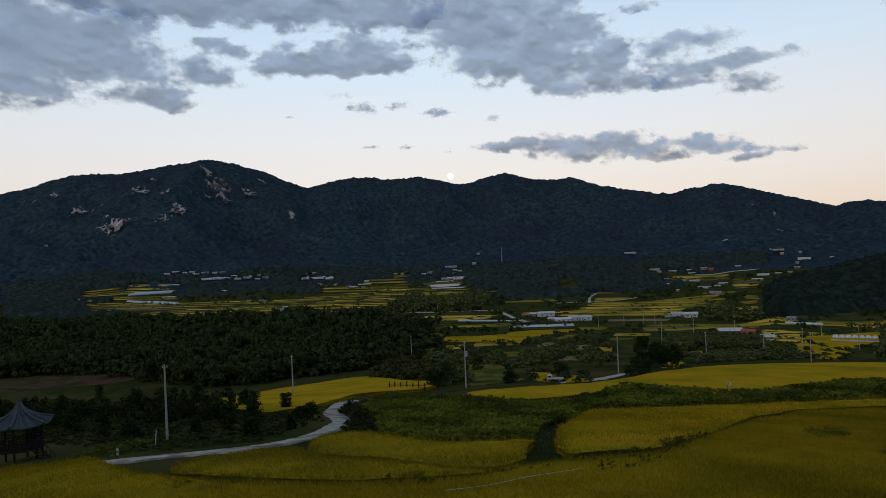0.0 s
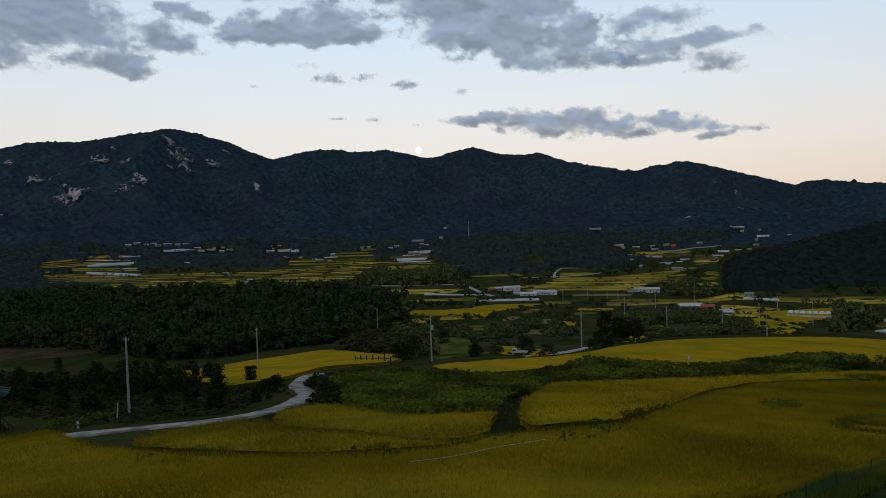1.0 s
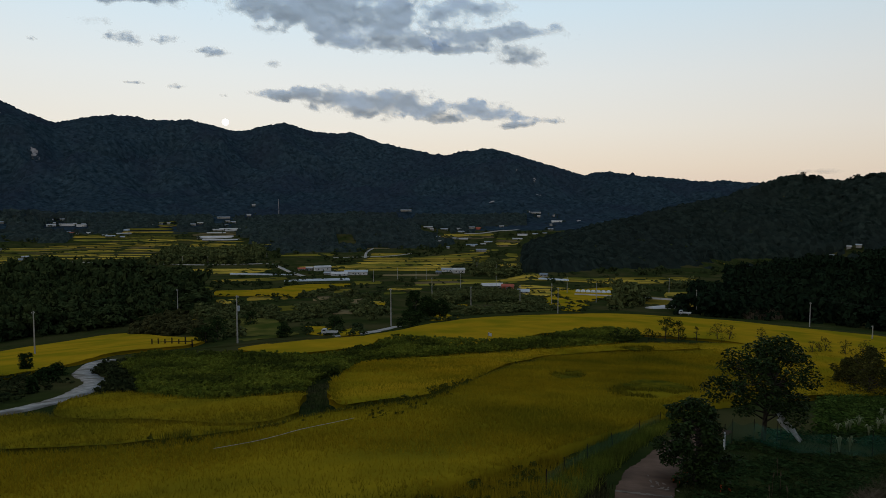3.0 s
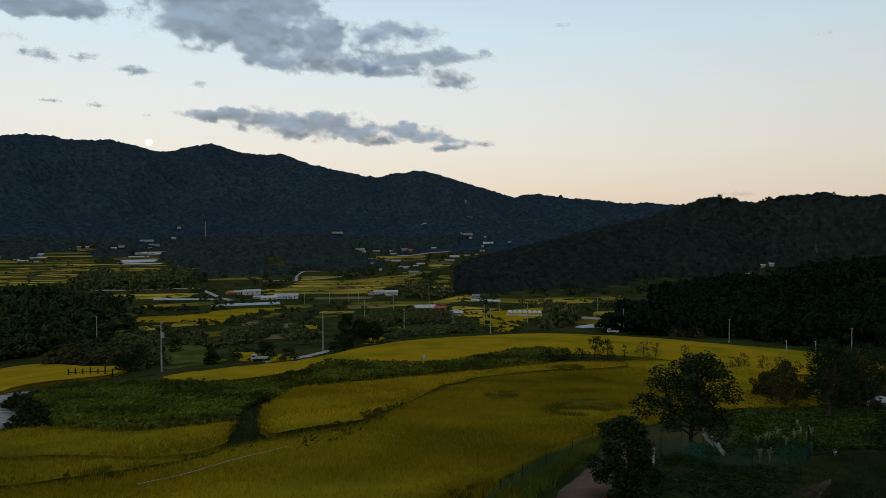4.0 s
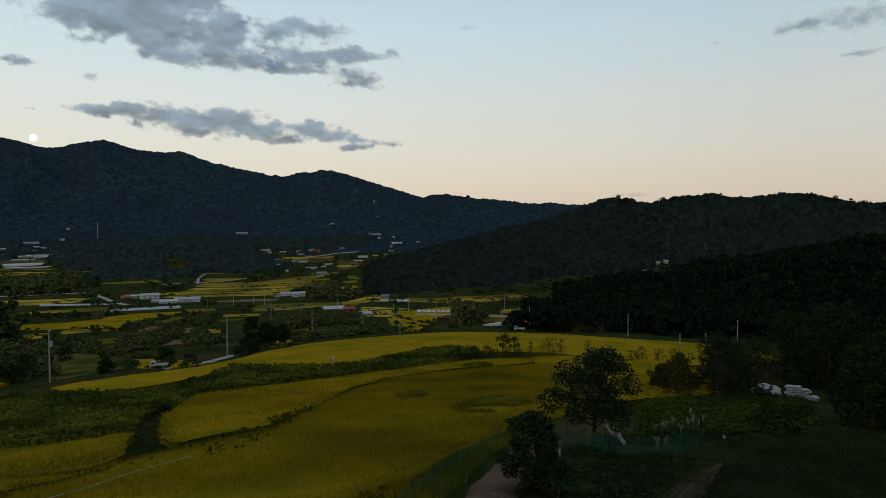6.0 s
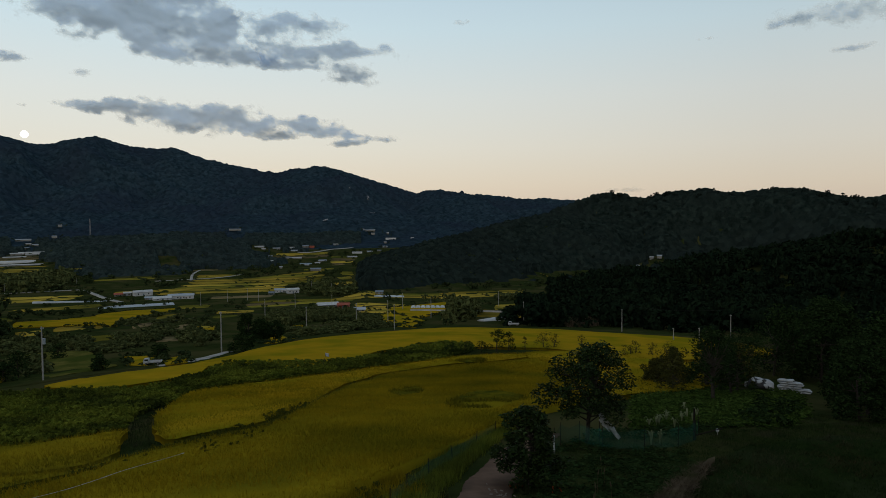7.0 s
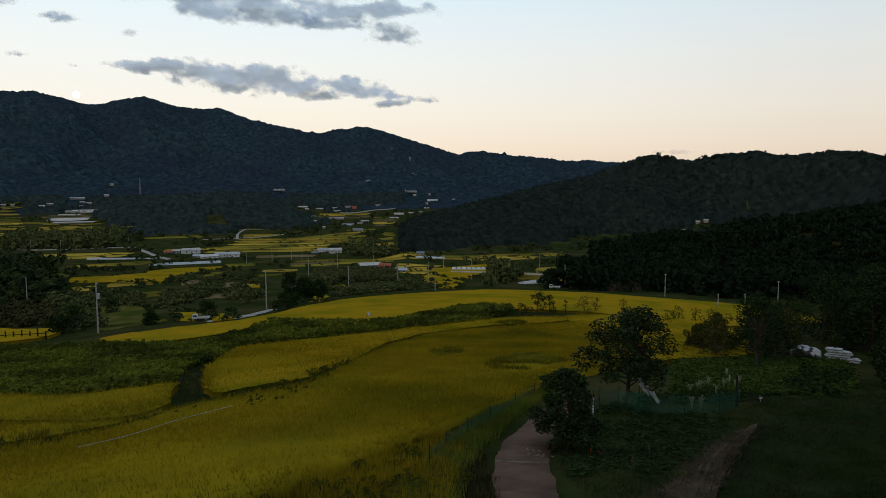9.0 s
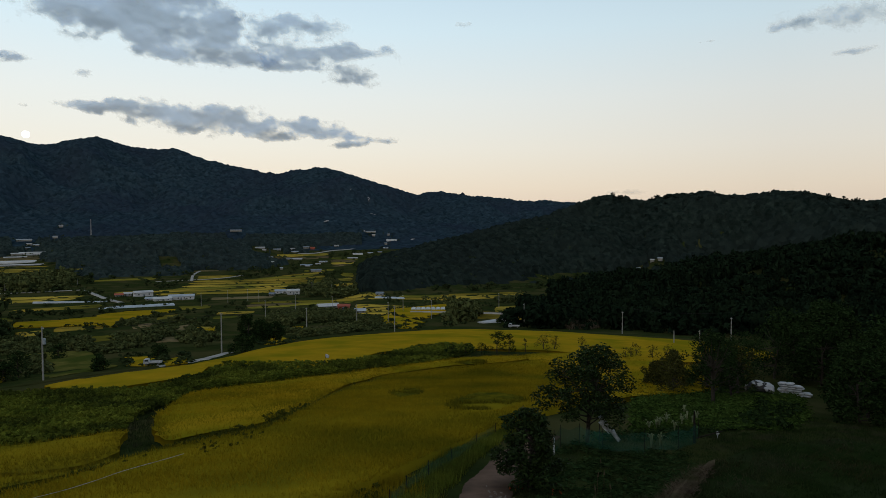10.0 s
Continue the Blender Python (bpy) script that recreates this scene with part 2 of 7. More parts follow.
def net_material():
    """Fine green netting, mostly holes."""
    m = material("green_net", (0.02, 0.115, 0.08), (0.03, 0.16, 0.115), 6, 0.7, 0)
    n, l = m.node_tree.nodes, m.node_tree.links
    tp, mx = n.new("ShaderNodeBsdfTransparent"), n.new("ShaderNodeMixShader")
    mx.inputs[0].default_value = 0.28
    l.new(tp.outputs[0], mx.inputs[1]), l.new(n["Principled BSDF"].outputs[0], mx.inputs[2])
    l.new(mx.outputs[0], n["Material Output"].inputs["Surface"])
    return m


M["net"] = net_material()

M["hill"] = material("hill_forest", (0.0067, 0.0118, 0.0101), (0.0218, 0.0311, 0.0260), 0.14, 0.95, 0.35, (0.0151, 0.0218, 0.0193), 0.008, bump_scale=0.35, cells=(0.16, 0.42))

M["lodged"] = material("lodged_rice", (0.0646, 0.0624, 0.0064), (0.1520, 0.1240, 0.0080), 0.9, 0.9, 0.9, (0.0456, 0.0520, 0.0064), 0.5, bump_scale=3)
M["lodged_stalk"] = material("flattened_rice_stalks", (0.0532, 0.0544, 0.0064), (0.1444, 0.1200, 0.0080), 0.9, 0.8, 0, island=0.4, through_leaf=0.4)

# green drawn towards the mountain's blue, carrying part of its painted haze
M["foothill"] = material("hazy_foothill_forest", (0.0102, 0.0194, 0.0183), (0.0365, 0.0508, 0.0467), 0.12, 0.95, 0.35, (0.0224, 0.0315, 0.0315), 0.01, bump_scale=0.4, cells=(0.12, 0.38))

M["paddy_green"] = material("greenish_paddy", (0.15, 0.135, 0.022), (0.25, 0.205, 0.030), 0.05, 0.85, 0.3, (0.08, 0.09, 0.016), 0.02, per_object=0.3)
M["stubble"] = material("cut_paddy_stubble", (0.13, 0.10, 0.05), (0.21, 0.16, 0.08), 0.05, 0.9, 0.3, (0.09, 0.08, 0.04), 0.02, per_object=0.3)

M["soil"] = material("bare_reddish_soil", (0.045, 0.032, 0.020), (0.085, 0.058, 0.036), 0.3, 0.95, 0.6, (0.03, 0.034, 0.014), 0.12, bump_scale=2)

M["rice_green"] = material("half_ripe_rice", (0.1980, 0.1505, 0.0088), (0.2760, 0.1961, 0.0099), 0.25, 0.8, 0.5, (0.1620, 0.1345, 0.0088), 0.09, bump_scale=5)
M["ear_green"] = material("half_ripe_ears", (0.1860, 0.1425, 0.0088), (0.2760, 0.1961, 0.0110), 0.4, 0.8, 0, (0.1500, 0.1277, 0.0099), 0.09, island=0.22, through_leaf=0.45)
M["ear_near"] = material("greenish_gold_ears", (0.208, 0.154, 0.008), (0.302, 0.208, 0.010), 0.4, 0.8, 0, (0.135, 0.120, 0.008), 0.08, island=0.2, through_leaf=0.45)
M["leaf_glossy"] = material("glossy_persimmon_leaves", (0.0123, 0.0247, 0.0076), (0.0289, 0.0476, 0.0136), 1.5, 0.6, 0, island=0.5, spec=0.04)

M["rice_stalk"] = material("green_rice_stalks", (0.200, 0.150, 0.008), (0.265, 0.190, 0.009), 0.3, 0.8, 0.5, (0.145, 0.122, 0.008), 0.09, bump_scale=6)
M["lawn_grass"] = material("short_lawn_blades", (0.0125, 0.0275, 0.0072), (0.0344, 0.0501, 0.0145), 0.7, 0.9, 0, (0.0384, 0.0404, 0.0210), 0.5, island=0.4, through_leaf=0.3)

M["weed"] = material("rank_weeds", (0.045, 0.055, 0.009), (0.10, 0.098, 0.016), 0.8, 0.85, 0, island=0.3, through_leaf=0.35)
M["bank_grass"] = material("pale_bank_grass", (0.13, 0.115, 0.014), (0.22, 0.18, 0.02), 0.5, 0.85, 0, island=0.3, through_leaf=0.4)
M["mound"] = material("dry_olive_grass", (0.060, 0.066, 0.014), (0.135, 0.120, 0.030), 0.25, 0.95, 0.7, (0.045, 0.060, 0.012), 0.1, bump_scale=2)

# ---- mesh helpers ----
def mesh_of(name, verts, tris, mat):
    """A mesh of triangles from arrays."""
    verts, tris = np.asarray(verts, np.float32), np.asarray(tris, np.int32)
    me = bpy.data.meshes.new(name)
    me.vertices.add(len(verts))
    me.vertices.foreach_set("co", verts.ravel())
    me.loops.add(tris.size)
    me.loops.foreach_set("vertex_index", tris.ravel())
    me.polygons.add(len(tris))
    me.polygons.foreach_set("loop_start", np.arange(0, tris.size, 3, dtype=np.int32))
    me.polygons.foreach_set("loop_total", np.full(len(tris), 3, np.int32))
    me.update(calc_edges=True)
    me.materials.append(mat)
    return me


def smooth(me):
    me.polygons.foreach_set("use_smooth", np.ones(len(me.polygons), bool))
    return me


def part(name, bm, mat, parent=None, label=""):
    """Links a bmesh, or a mesh, as one object under its thing."""
    if isinstance(bm, bmesh.types.BMesh):
        me = bpy.data.meshes.new(name)
        bm.to_mesh(me)
        bm.free()
        me.materials.append(mat)
    else:
        me = bm
    ob = new(name, me)
    if parent:
        ob.parent = parent
    return tagged(ob, label)


def thing(name, at, turn, label, category, group="", kind=""):
    ob = new(name)
    ob.matrix_basis = pose(*at, 0, 0, turn)
    return tagged(ob, label, category, group, kind)


def box(bm, x0, x1, y0, y1, z0, z1, bevel=0.0, m=None):
    made = bmesh.ops.create_cube(bm, size=1.0, matrix=Matrix.LocRotScale(((x0 + x1) / 2, (y0 + y1) / 2, (z0 + z1) / 2), None, (x1 - x0, y1 - y0, z1 - z0)))
    vs = made["verts"]
    if m:
        bmesh.ops.transform(bm, matrix=m, verts=vs)
    if bevel:
        es = list({e for v in vs for e in v.link_edges})
        bmesh.ops.bevel(bm, geom=es, offset=bevel, segments=1, affect="EDGES")
    return bm


def rod(bm, a, b, ra, rb=None, n=8):
    """A tapered round bar from a to b."""
    a, b = Vector(a), Vector(b)
    rb = ra if rb is None else rb
    d = b - a
    m = Matrix.Translation((a + b) / 2) @ d.to_track_quat("Z", "Y").to_matrix().to_4x4()
    bmesh.ops.create_cone(bm, cap_ends=True, segments=n, radius1=ra, radius2=rb, depth=d.length, matrix=m)
    return bm


def spline(pts, closed, n):
    """Catmull-Rom through the points of the plan."""
    p = np.array(pts, float)
    out, k = [], len(p)
    for i in range(k if closed else k - 1):
        if closed:
            a, b, c, d = p[(i - 1) % k], p[i], p[(i + 1) % k], p[(i + 2) % k]
        else:
            a, b, c, d = p[max(i - 1, 0)], p[i], p[i + 1], p[min(i + 2, k - 1)]
        for s in np.arange(n) / n:
            out.append(0.5 * (2 * b + (c - a) * s + (2 * a - 5 * b + 4 * c - d) * s * s + (3 * b - a - 3 * c + d) * s ** 3))
    if not closed:
        out.append(p[-1])
    return np.array(out)


def inside(x, y, poly):
    x, y = np.asarray(x, float), np.asarray(y, float)
    hit = np.zeros(x.shape, bool)
    px, py = poly[:, 0], poly[:, 1]
    for i in range(len(poly)):
        x1, y1, x2, y2 = px[i - 1], py[i - 1], px[i], py[i]
        if y1 != y2:
            hit ^= ((y1 > y) != (y2 > y)) & (x < (x2 - x1) * (y - y1) / (y2 - y1) + x1)
    return hit


def scatter(poly, step, seed, jitter=0.9):
    """Points on a jittered grid inside an outline."""
    rng = np.random.default_rng(seed)
    poly = np.asarray(poly, float)
    lo, hi = poly.min(0), poly.max(0)
    gx, gy = np.meshgrid(np.arange(lo[0], hi[0], step), np.arange(lo[1], hi[1], step))
    gx = gx.ravel() + (rng.random(gx.size) - 0.5) * step * jitter
    gy = gy.ravel() + (rng.random(gy.size) - 0.5) * step * jitter
    k = inside(gx, gy, poly)
    return gx[k], gy[k]


def ico(sub):
    bm = bmesh.new()
    bmesh.ops.create_icosphere(bm, subdivisions=sub, radius=1.0)
    bm.verts.ensure_lookup_table()
    v = np.array([q.co[:] for q in bm.verts])
    f = np.array([[q.index for q in fa.verts] for fa in bm.faces])
    bm.free()
    return v, f


def strew(name, kinds, x, y, z, width, height, mat, seed):
    """One mesh of many turned, scaled shapes."""
    rng = np.random.default_rng(seed)
    x, y, z = np.asarray(x), np.asarray(y), np.asarray(z)
    pick = rng.integers(0, len(kinds), len(x))
    V, F, base = [], [], 0
    for k, (v, f) in enumerate(kinds):
        i = np.nonzero(pick == k)[0]
        if not len(i):
            continue
        a = rng.uniform(0, 6.283, len(i))
        w, h = np.broadcast_to(width, x.shape)[i] * rng.uniform(0.75, 1.3, len(i)), np.broadcast_to(height, x.shape)[i] * rng.uniform(0.75, 1.25, len(i))
        c, s = np.cos(a) * w, np.sin(a) * w
        px = x[i][:, None] + c[:, None] * v[:, 0] - s[:, None] * v[:, 1]
        py = y[i][:, None] + s[:, None] * v[:, 0] + c[:, None] * v[:, 1]
        pz = z[i][:, None] + h[:, None] * v[:, 2]
        V.append(np.stack([px, py, pz], -1).reshape(-1, 3))
        F.append((f[None] + base + (np.arange(len(i)) * len(v))[:, None, None]).reshape(-1, 3))
        base += len(i) * len(v)
    return mesh_of(name, np.concatenate(V), np.concatenate(F), mat)


def grid_tris(rows, cols):
    i = np.arange(rows - 1)[:, None] * cols + np.arange(cols - 1)[None]
    a, b, c, d = i, i + 1, i + cols + 1, i + cols
    return np.concatenate([np.stack([a, b, c], -1).reshape(-1, 3), np.stack([a, c, d], -1).reshape(-1, 3)])


def polar(az, r):
    return -np.sin(np.radians(az)) * r, np.cos(np.radians(az)) * r


def leafy_crowns(kinds, lumps, per_lump, size, seed, ragged=0.35):
    """Crowns about 1 wide and 1 high made of leaf tufts that clothe several lumps, with gaps and an uneven outline."""
    rng = np.random.default_rng(seed)
    made = []
    for _ in range(kinds):
        P, D = [], []
        for i in range(lumps):
            h = rng.uniform(0.12, 0.86)
            reach = 0.36 * math.sqrt(max(0.1, 1 - ((h - 0.42) / 0.6) ** 2))
            a = rng.uniform(0, 6.283)
            c = np.array([reach * math.cos(a), reach * math.sin(a), h])
            d = rng.normal(size=(per_lump, 3))
            d[:, 2] = np.abs(d[:, 2]) * np.where(rng.random(per_lump) < 0.3, -1, 1)
            d /= np.linalg.norm(d, axis=1)[:, None]
            P.append(c + d * rng.uniform(0.12, 0.24) * np.array([1.15, 1.15, 0.8]) * rng.uniform(0.85, 1.1, (per_lump, 1))), D.append(d)
        P, D = np.concatenate(P), np.concatenate(D)
        t = np.cross(D, rng.normal(size=P.shape))
        t /= np.linalg.norm(t, axis=1)[:, None]
        b = np.cross(D, t)
        r = size * 1.5
        rand = lambda: rng.normal(0, ragged * size, P.shape)
        V = np.stack([P - 0.75 * r * t - 0.4 * r * b + rand(), P + 0.75 * r * t - 0.4 * r * b + rand(), P + 0.95 * r * b + rand()], 1).reshape(-1, 3)
        made.append((V, np.arange(len(V)).reshape(-1, 3)))
    return made


# ---- the lie of the land ----
EYE_Z = 70.0
LAWN_Z = 62.0


def lattice(i, j, seed):
    h = (i * 374761393 + j * 668265263 + seed * 974634777) & 0xFFFFFFFF
    h = ((h ^ (h >> 13)) * 1274126177) & 0xFFFFFFFF
    return ((h ^ (h >> 16)) & 0xFFFF) / 65535.0


def vnoise(x, y, seed=0):
    """Smooth value noise, -1 to 1, on arrays."""
    x, y = np.asarray(x, float), np.asarray(y, float)
    i, j = np.floor(x).astype(np.int64), np.floor(y).astype(np.int64)
    u, v = x - i, y - j
    u, v = u * u * u * (u * (u * 6 - 15) + 10), v * v * v * (v * (v * 6 - 15) + 10)
    a, b = lattice(i, j, seed), lattice(i + 1, j, seed)
    c, d = lattice(i, j + 1, seed), lattice(i + 1, j + 1, seed)
    return 2 * (a + (b - a) * u + (c - a) * v + (a - b - c + d) * u * v) - 1


def fbm(x, y, octaves=4, seed=0, gain=0.5):
    total, amp, norm = 0.0, 1.0, 0.0
    for o in range(octaves):
        c, s = math.cos(0.7 * o), math.sin(0.7 * o)
        total = total + amp * vnoise((x * c - y * s) * 2 ** o + 17 * o, (x * s + y * c) * 2 ** o - 9 * o, seed + o)
        norm, amp = norm + amp, amp * gain
    return total / norm


# the slope from the viewpoint down to the valley: distance, height below the eye
R_KNOTS = (0, 8, 16, 22, 30, 60, 105, 150, 220, 300, 420, 550, 700, 1000, 1300, 1700, 2400, 5000)
Z_KNOTS = (-6.5, -7.6, -9.2, -10.4, -12.2, -17.1, -24.4, -28.0, -36, -43, -52, -58, -62, -64, -60, -52, -40, -40)
R_FINE = np.linspace(0, 5000, 5001)
Z_FINE = np.interp(R_FINE, R_KNOTS, Z_KNOTS)
for W in (9, 9):
    Z_SOFT = np.convolve(np.pad(Z_FINE, W, mode="edge"), np.ones(2 * W + 1) / (2 * W + 1), "valid")
    Z_FINE = np.where(R_FINE > 40, Z_SOFT, Z_FINE)

# ridge lines: azimuth (left is plus), height over the eye in degrees
MOUNTAIN_AZ = (-60, -30, -27.1, -25.49, -23.17, -21.54, -20.37, -18.49, -16.61, -15.22, -13.34, -11.88, -10.33, -8.54, -6.89, -5.4, -3.71, -1.54, 0.66, 2.67, 4.73, 6.11, 7.81, 9.37, 11.03, 12.2, 13.13, 14.99, 17.35, 20.13, 22.45, 24.06, 26.07, 27.81, 29.53, 31.45, 32.92, 34.99, 36.6, 38.56, 41.19, 43, 44.42, 45.78, 60)
MOUNTAIN_EL = (0.5, 1.2, 1.49, 1.43, 1.73, 1.89, 2.18, 2.3, 1.86, 2.39, 2.93, 3.51, 4, 4.19, 4.15, 3.72, 4.1, 4.39, 4.95, 5.6, 5.57, 5.66, 6.24, 5.9, 5.48, 5.52, 5.98, 6.35, 6.06, 6.27, 6.07, 5.66, 6.18, 7, 7.55, 7.8, 7.8, 7.34, 7.08, 6.69, 6.69, 6.21, 5.5, 5.11, 4)
HILL_AZ = (-75, -60, -50.2, -48.14, -46.36, -44.52, -42.62, -40.66, -39.66, -38.64, -36.57, -35.08, -34.01, -32.7, -31.38, -29.6, -28, -23.5, -18.9, -15.2, -12.4, -10.8, -9.6)
HILL_EL = (1.3, 1.5, 1.43, 1.72, 2.13, 2.26, 2.05, 2.09, 2.33, 2.09, 1.99, 1.66, 1.85, 2.14, 2.12, 1.45, 0.82, -0.31, -1.48, -2.41, -3.3, -4.9, -6.2)
HILL_R = (1100, 1080, 1050, 1050, 1050, 1050, 1050, 1050, 1050, 1050, 1050, 1050, 1050, 1050, 1050, 1020, 990, 930, 860, 790, 730, 700, 690)
SPUR_AZ = (-80, -60, -52, -48, -45, -40.2, -36.3, -32, -27.7, -25.4, -24.2, -23.0)
SPUR_EL = (1.5, 0.3, -0.8, -1.4, -2.0, -2.8, -3.7, -4.3, -5.1, -6.1, -7.2, -8.0)


def bump(x, y, cx, cy, rx, ry, turn=0.0):
    """A smooth hill of height 1."""
    c, s = math.cos(radians(turn)), math.sin(radians(turn))
    u, v = (x - cx) * c + (y - cy) * s, -(x - cx) * s + (y - cy) * c
    return np.exp(-((u / rx) ** 2 + (v / ry) ** 2))


def lawn_edge(az):
    """Distance of the lawn's edge from the viewpoint."""
    return np.interp(az, (-180, -60, -48.8, -43.5, -40.1, -38.5, -36.9, -35.5, -34, -32.7, -31.3, -28, -20, -10, 20, 180), (26, 31, 29.6, 27.3, 24.8, 22.9, 21.2, 19.7, 18.6, 17.7, 17.1, 15.5, 12.5, 11, 9, 12))


def ground_z(x, y, ridge=True):
    """Height of the ground in the plan; ridge=False leaves out the far mountain."""
    x, y = np.asarray(x, float), np.asarray(y, float)
    r = np.hypot(x, y)
    az = np.degrees(np.arctan2(-x, y))
    z = np.interp(r, R_FINE, Z_FINE)
    z = z - 2.0 * bump(x, y, -75, 150, 50, 40)       # hollow with a paddy
    z = z + 2.0 * bump(x, y, -66, 82, 34, 30) + 1.5 * bump(x, y, -25, 122, 34, 22)
    z = z + 9 * bump(x, y, -150, 300, 130, 80, 20) + 16 * bump(x, y, -380, 330, 170, 130)
    z = z + 1.5 * bump(x, y, 60, 160, 80, 40)        # crest of the upper paddy
    z = z + 27 * bump(x, y, 0, 1170, 62, 100) + 22 * bump(x, y, -128, 1180, 60, 90) + 12 * bump(x, y, -68, 1130, 40, 70) + 15 * bump(x, y, -205, 1240, 40, 70) + 16 * bump(x, y, 70, 1300, 50, 60) + 6 * bump(x, y, -480, 1130, 160, 60)
    z = z + 7 * np.clip(fbm(x / 85, y / 85, 2, 41), -0.4, 1) * bump(x, y, -70, 1150, 230, 140)
    # wooded spur
    top = 500 * np.tan(np.radians(np.interp(az, SPUR_AZ, SPUR_EL))) - 9
    lift = np.maximum(top - np.interp(500, R_FINE, Z_FINE), 0)
    z = z + lift * np.exp(-((r - 500) / np.where(r < 500, 85, 120)) ** 2)
    # wooded hill
    rc = np.interp(az, HILL_AZ, HILL_R)
    top = rc * np.tan(np.radians(np.interp(az, HILL_AZ, HILL_EL))) - 8
    lift = np.maximum(top - np.interp(rc, R_FINE, Z_FINE), 0)
    gully = 1 - 2.5 * np.abs(fbm(x / 190, y / 190, 2, 5)) * np.clip(np.abs(r - rc) / 150, 0.02, 1)
    gully = gully - 0.38 * np.exp(-((az + 34.9 + 0.004 * (r - rc)) / 1.5) ** 2) * np.clip(np.abs(r - rc) / 120, 0, 1)
    gully = gully - 0.2 * np.exp(-((az + 26.5 - 0.006 * (r - rc)) / 1.2) ** 2) * np.clip(np.abs(r - rc) / 120, 0, 1) - 0.18 * np.exp(-((az + 43.5 + 0.008 * (r - rc)) / 1.2) ** 2) * np.clip(np.abs(r - rc) / 120, 0, 1)
    z = z + lift * gully * np.exp(-((r - rc) / np.where(r < rc, 190, 220)) ** 2)
    if ridge:
        rc = 2600 + 120 * np.sin(az / 7.0)
        top = rc * np.tan(np.radians(np.interp(az, MOUNTAIN_AZ, MOUNTAIN_EL)))
        d = r - rc
        foot = np.clip((r - 1330) / 380, 0, 1)
        lift = np.maximum(top + 45, 0) * foot * foot * (3 - 2 * foot) * np.exp(-(np.abs(d) / np.where(d < 0, 640, 800)) ** 1.7)
        wx, wy = x + 120 * fbm(x / 500, y / 500, 2, 12), y + 120 * fbm(x / 500, y / 500, 2, 13)
        spur = 1 - 2.2 * np.abs(fbm(wx / 520, wy / 520, 3, 14)) + 0.5 * (1 - 2.2 * np.abs(fbm(wx / 190, wy / 190, 3, 15)))
        z = z + lift * (1 - 0.10 * np.clip(-d / 400, 0, 1)) + np.clip(lift / 200, 0, 1) * np.clip(np.abs(d) / 350, 0.03, 1) * 85 * (spur - 0.8)
    # unseen slope added behind the viewpoint, keeping low light off the garden
    back = np.clip((-y - 12) / 110, 0, 1)
    z = z + (75 + np.interp(r, (0, 400, 2000), (0, 45, 90))) * back * back * (3 - 2 * back)
    # the lawn on its terrace by the viewpoint
    f = np.clip((lawn_edge(az) + 1.1 - r) / 2.2, 0, 1)
    f = f * f * (3 - 2 * f)
    z = z + EYE_Z
    return z + (LAWN_Z - z + 0.12 * fbm(x / 3, y / 3, 2, 3)) * f


# ---- the ground, one sheet to the horizon ----
az_line = np.concatenate([np.arange(-180, -62, 4), np.arange(-62, 62, 0.4), np.arange(62, 180.1, 4)])
r_line = np.concatenate([[0.01, 0.8], np.geomspace(2.5, 45, 90), np.geomspace(45.6, 4900, 150)])
AZ, RR = np.meshgrid(az_line, r_line)
gx, gy = polar(AZ, RR)
gz = ground_z(gx, gy, False) + 0.10 * fbm(gx / 1.7, gy / 1.7, 3, 21) * np.clip((RR - lawn_edge(AZ) - 0.5) / 3, 0, 1)
ground_mesh = smooth(mesh_of("ground", np.stack([gx, gy, gz], -1).reshape(-1, 3), grid_tris(*AZ.shape)[:, ::-1], M["ground"]))
tagged(part("ground", ground_mesh, M["ground"]), "rough dark green grass slope falling to a farmed valley", "ground", kind="structure")

# ---- the far mountain range, wooded ----
az_line = np.arange(-34, 58, 0.092)
r_line = np.concatenate([np.arange(1330, 2500, 13.0), np.arange(2500, 2790, 8.0), np.arange(2790, 3300, 60)])
AZ, RR = np.meshgrid(az_line, r_line)
gx, gy = polar(AZ, RR)
low = ground_z(gx, gy, False)
gz = ground_z(gx, gy)
rise = np.clip((gz - low) / 25, 0, 1)
gz = gz - 0.6 - 4 * rise + rise * (9 * fbm(gx / 90, gy / 90, 3, 31) + 3.5 * vnoise(gx / 11, gy / 11, 32) + 2.2 * vnoise(gx / 5.5, gy / 5.5, 33))
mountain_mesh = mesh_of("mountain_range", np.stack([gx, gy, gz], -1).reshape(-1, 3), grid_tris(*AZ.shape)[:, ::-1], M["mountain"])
tagged(part("mountain_range", mountain_mesh, M["mountain"]), "dark wooded mountain range behind the valley, tinted with painted blue haze", "mountain", kind="structure")

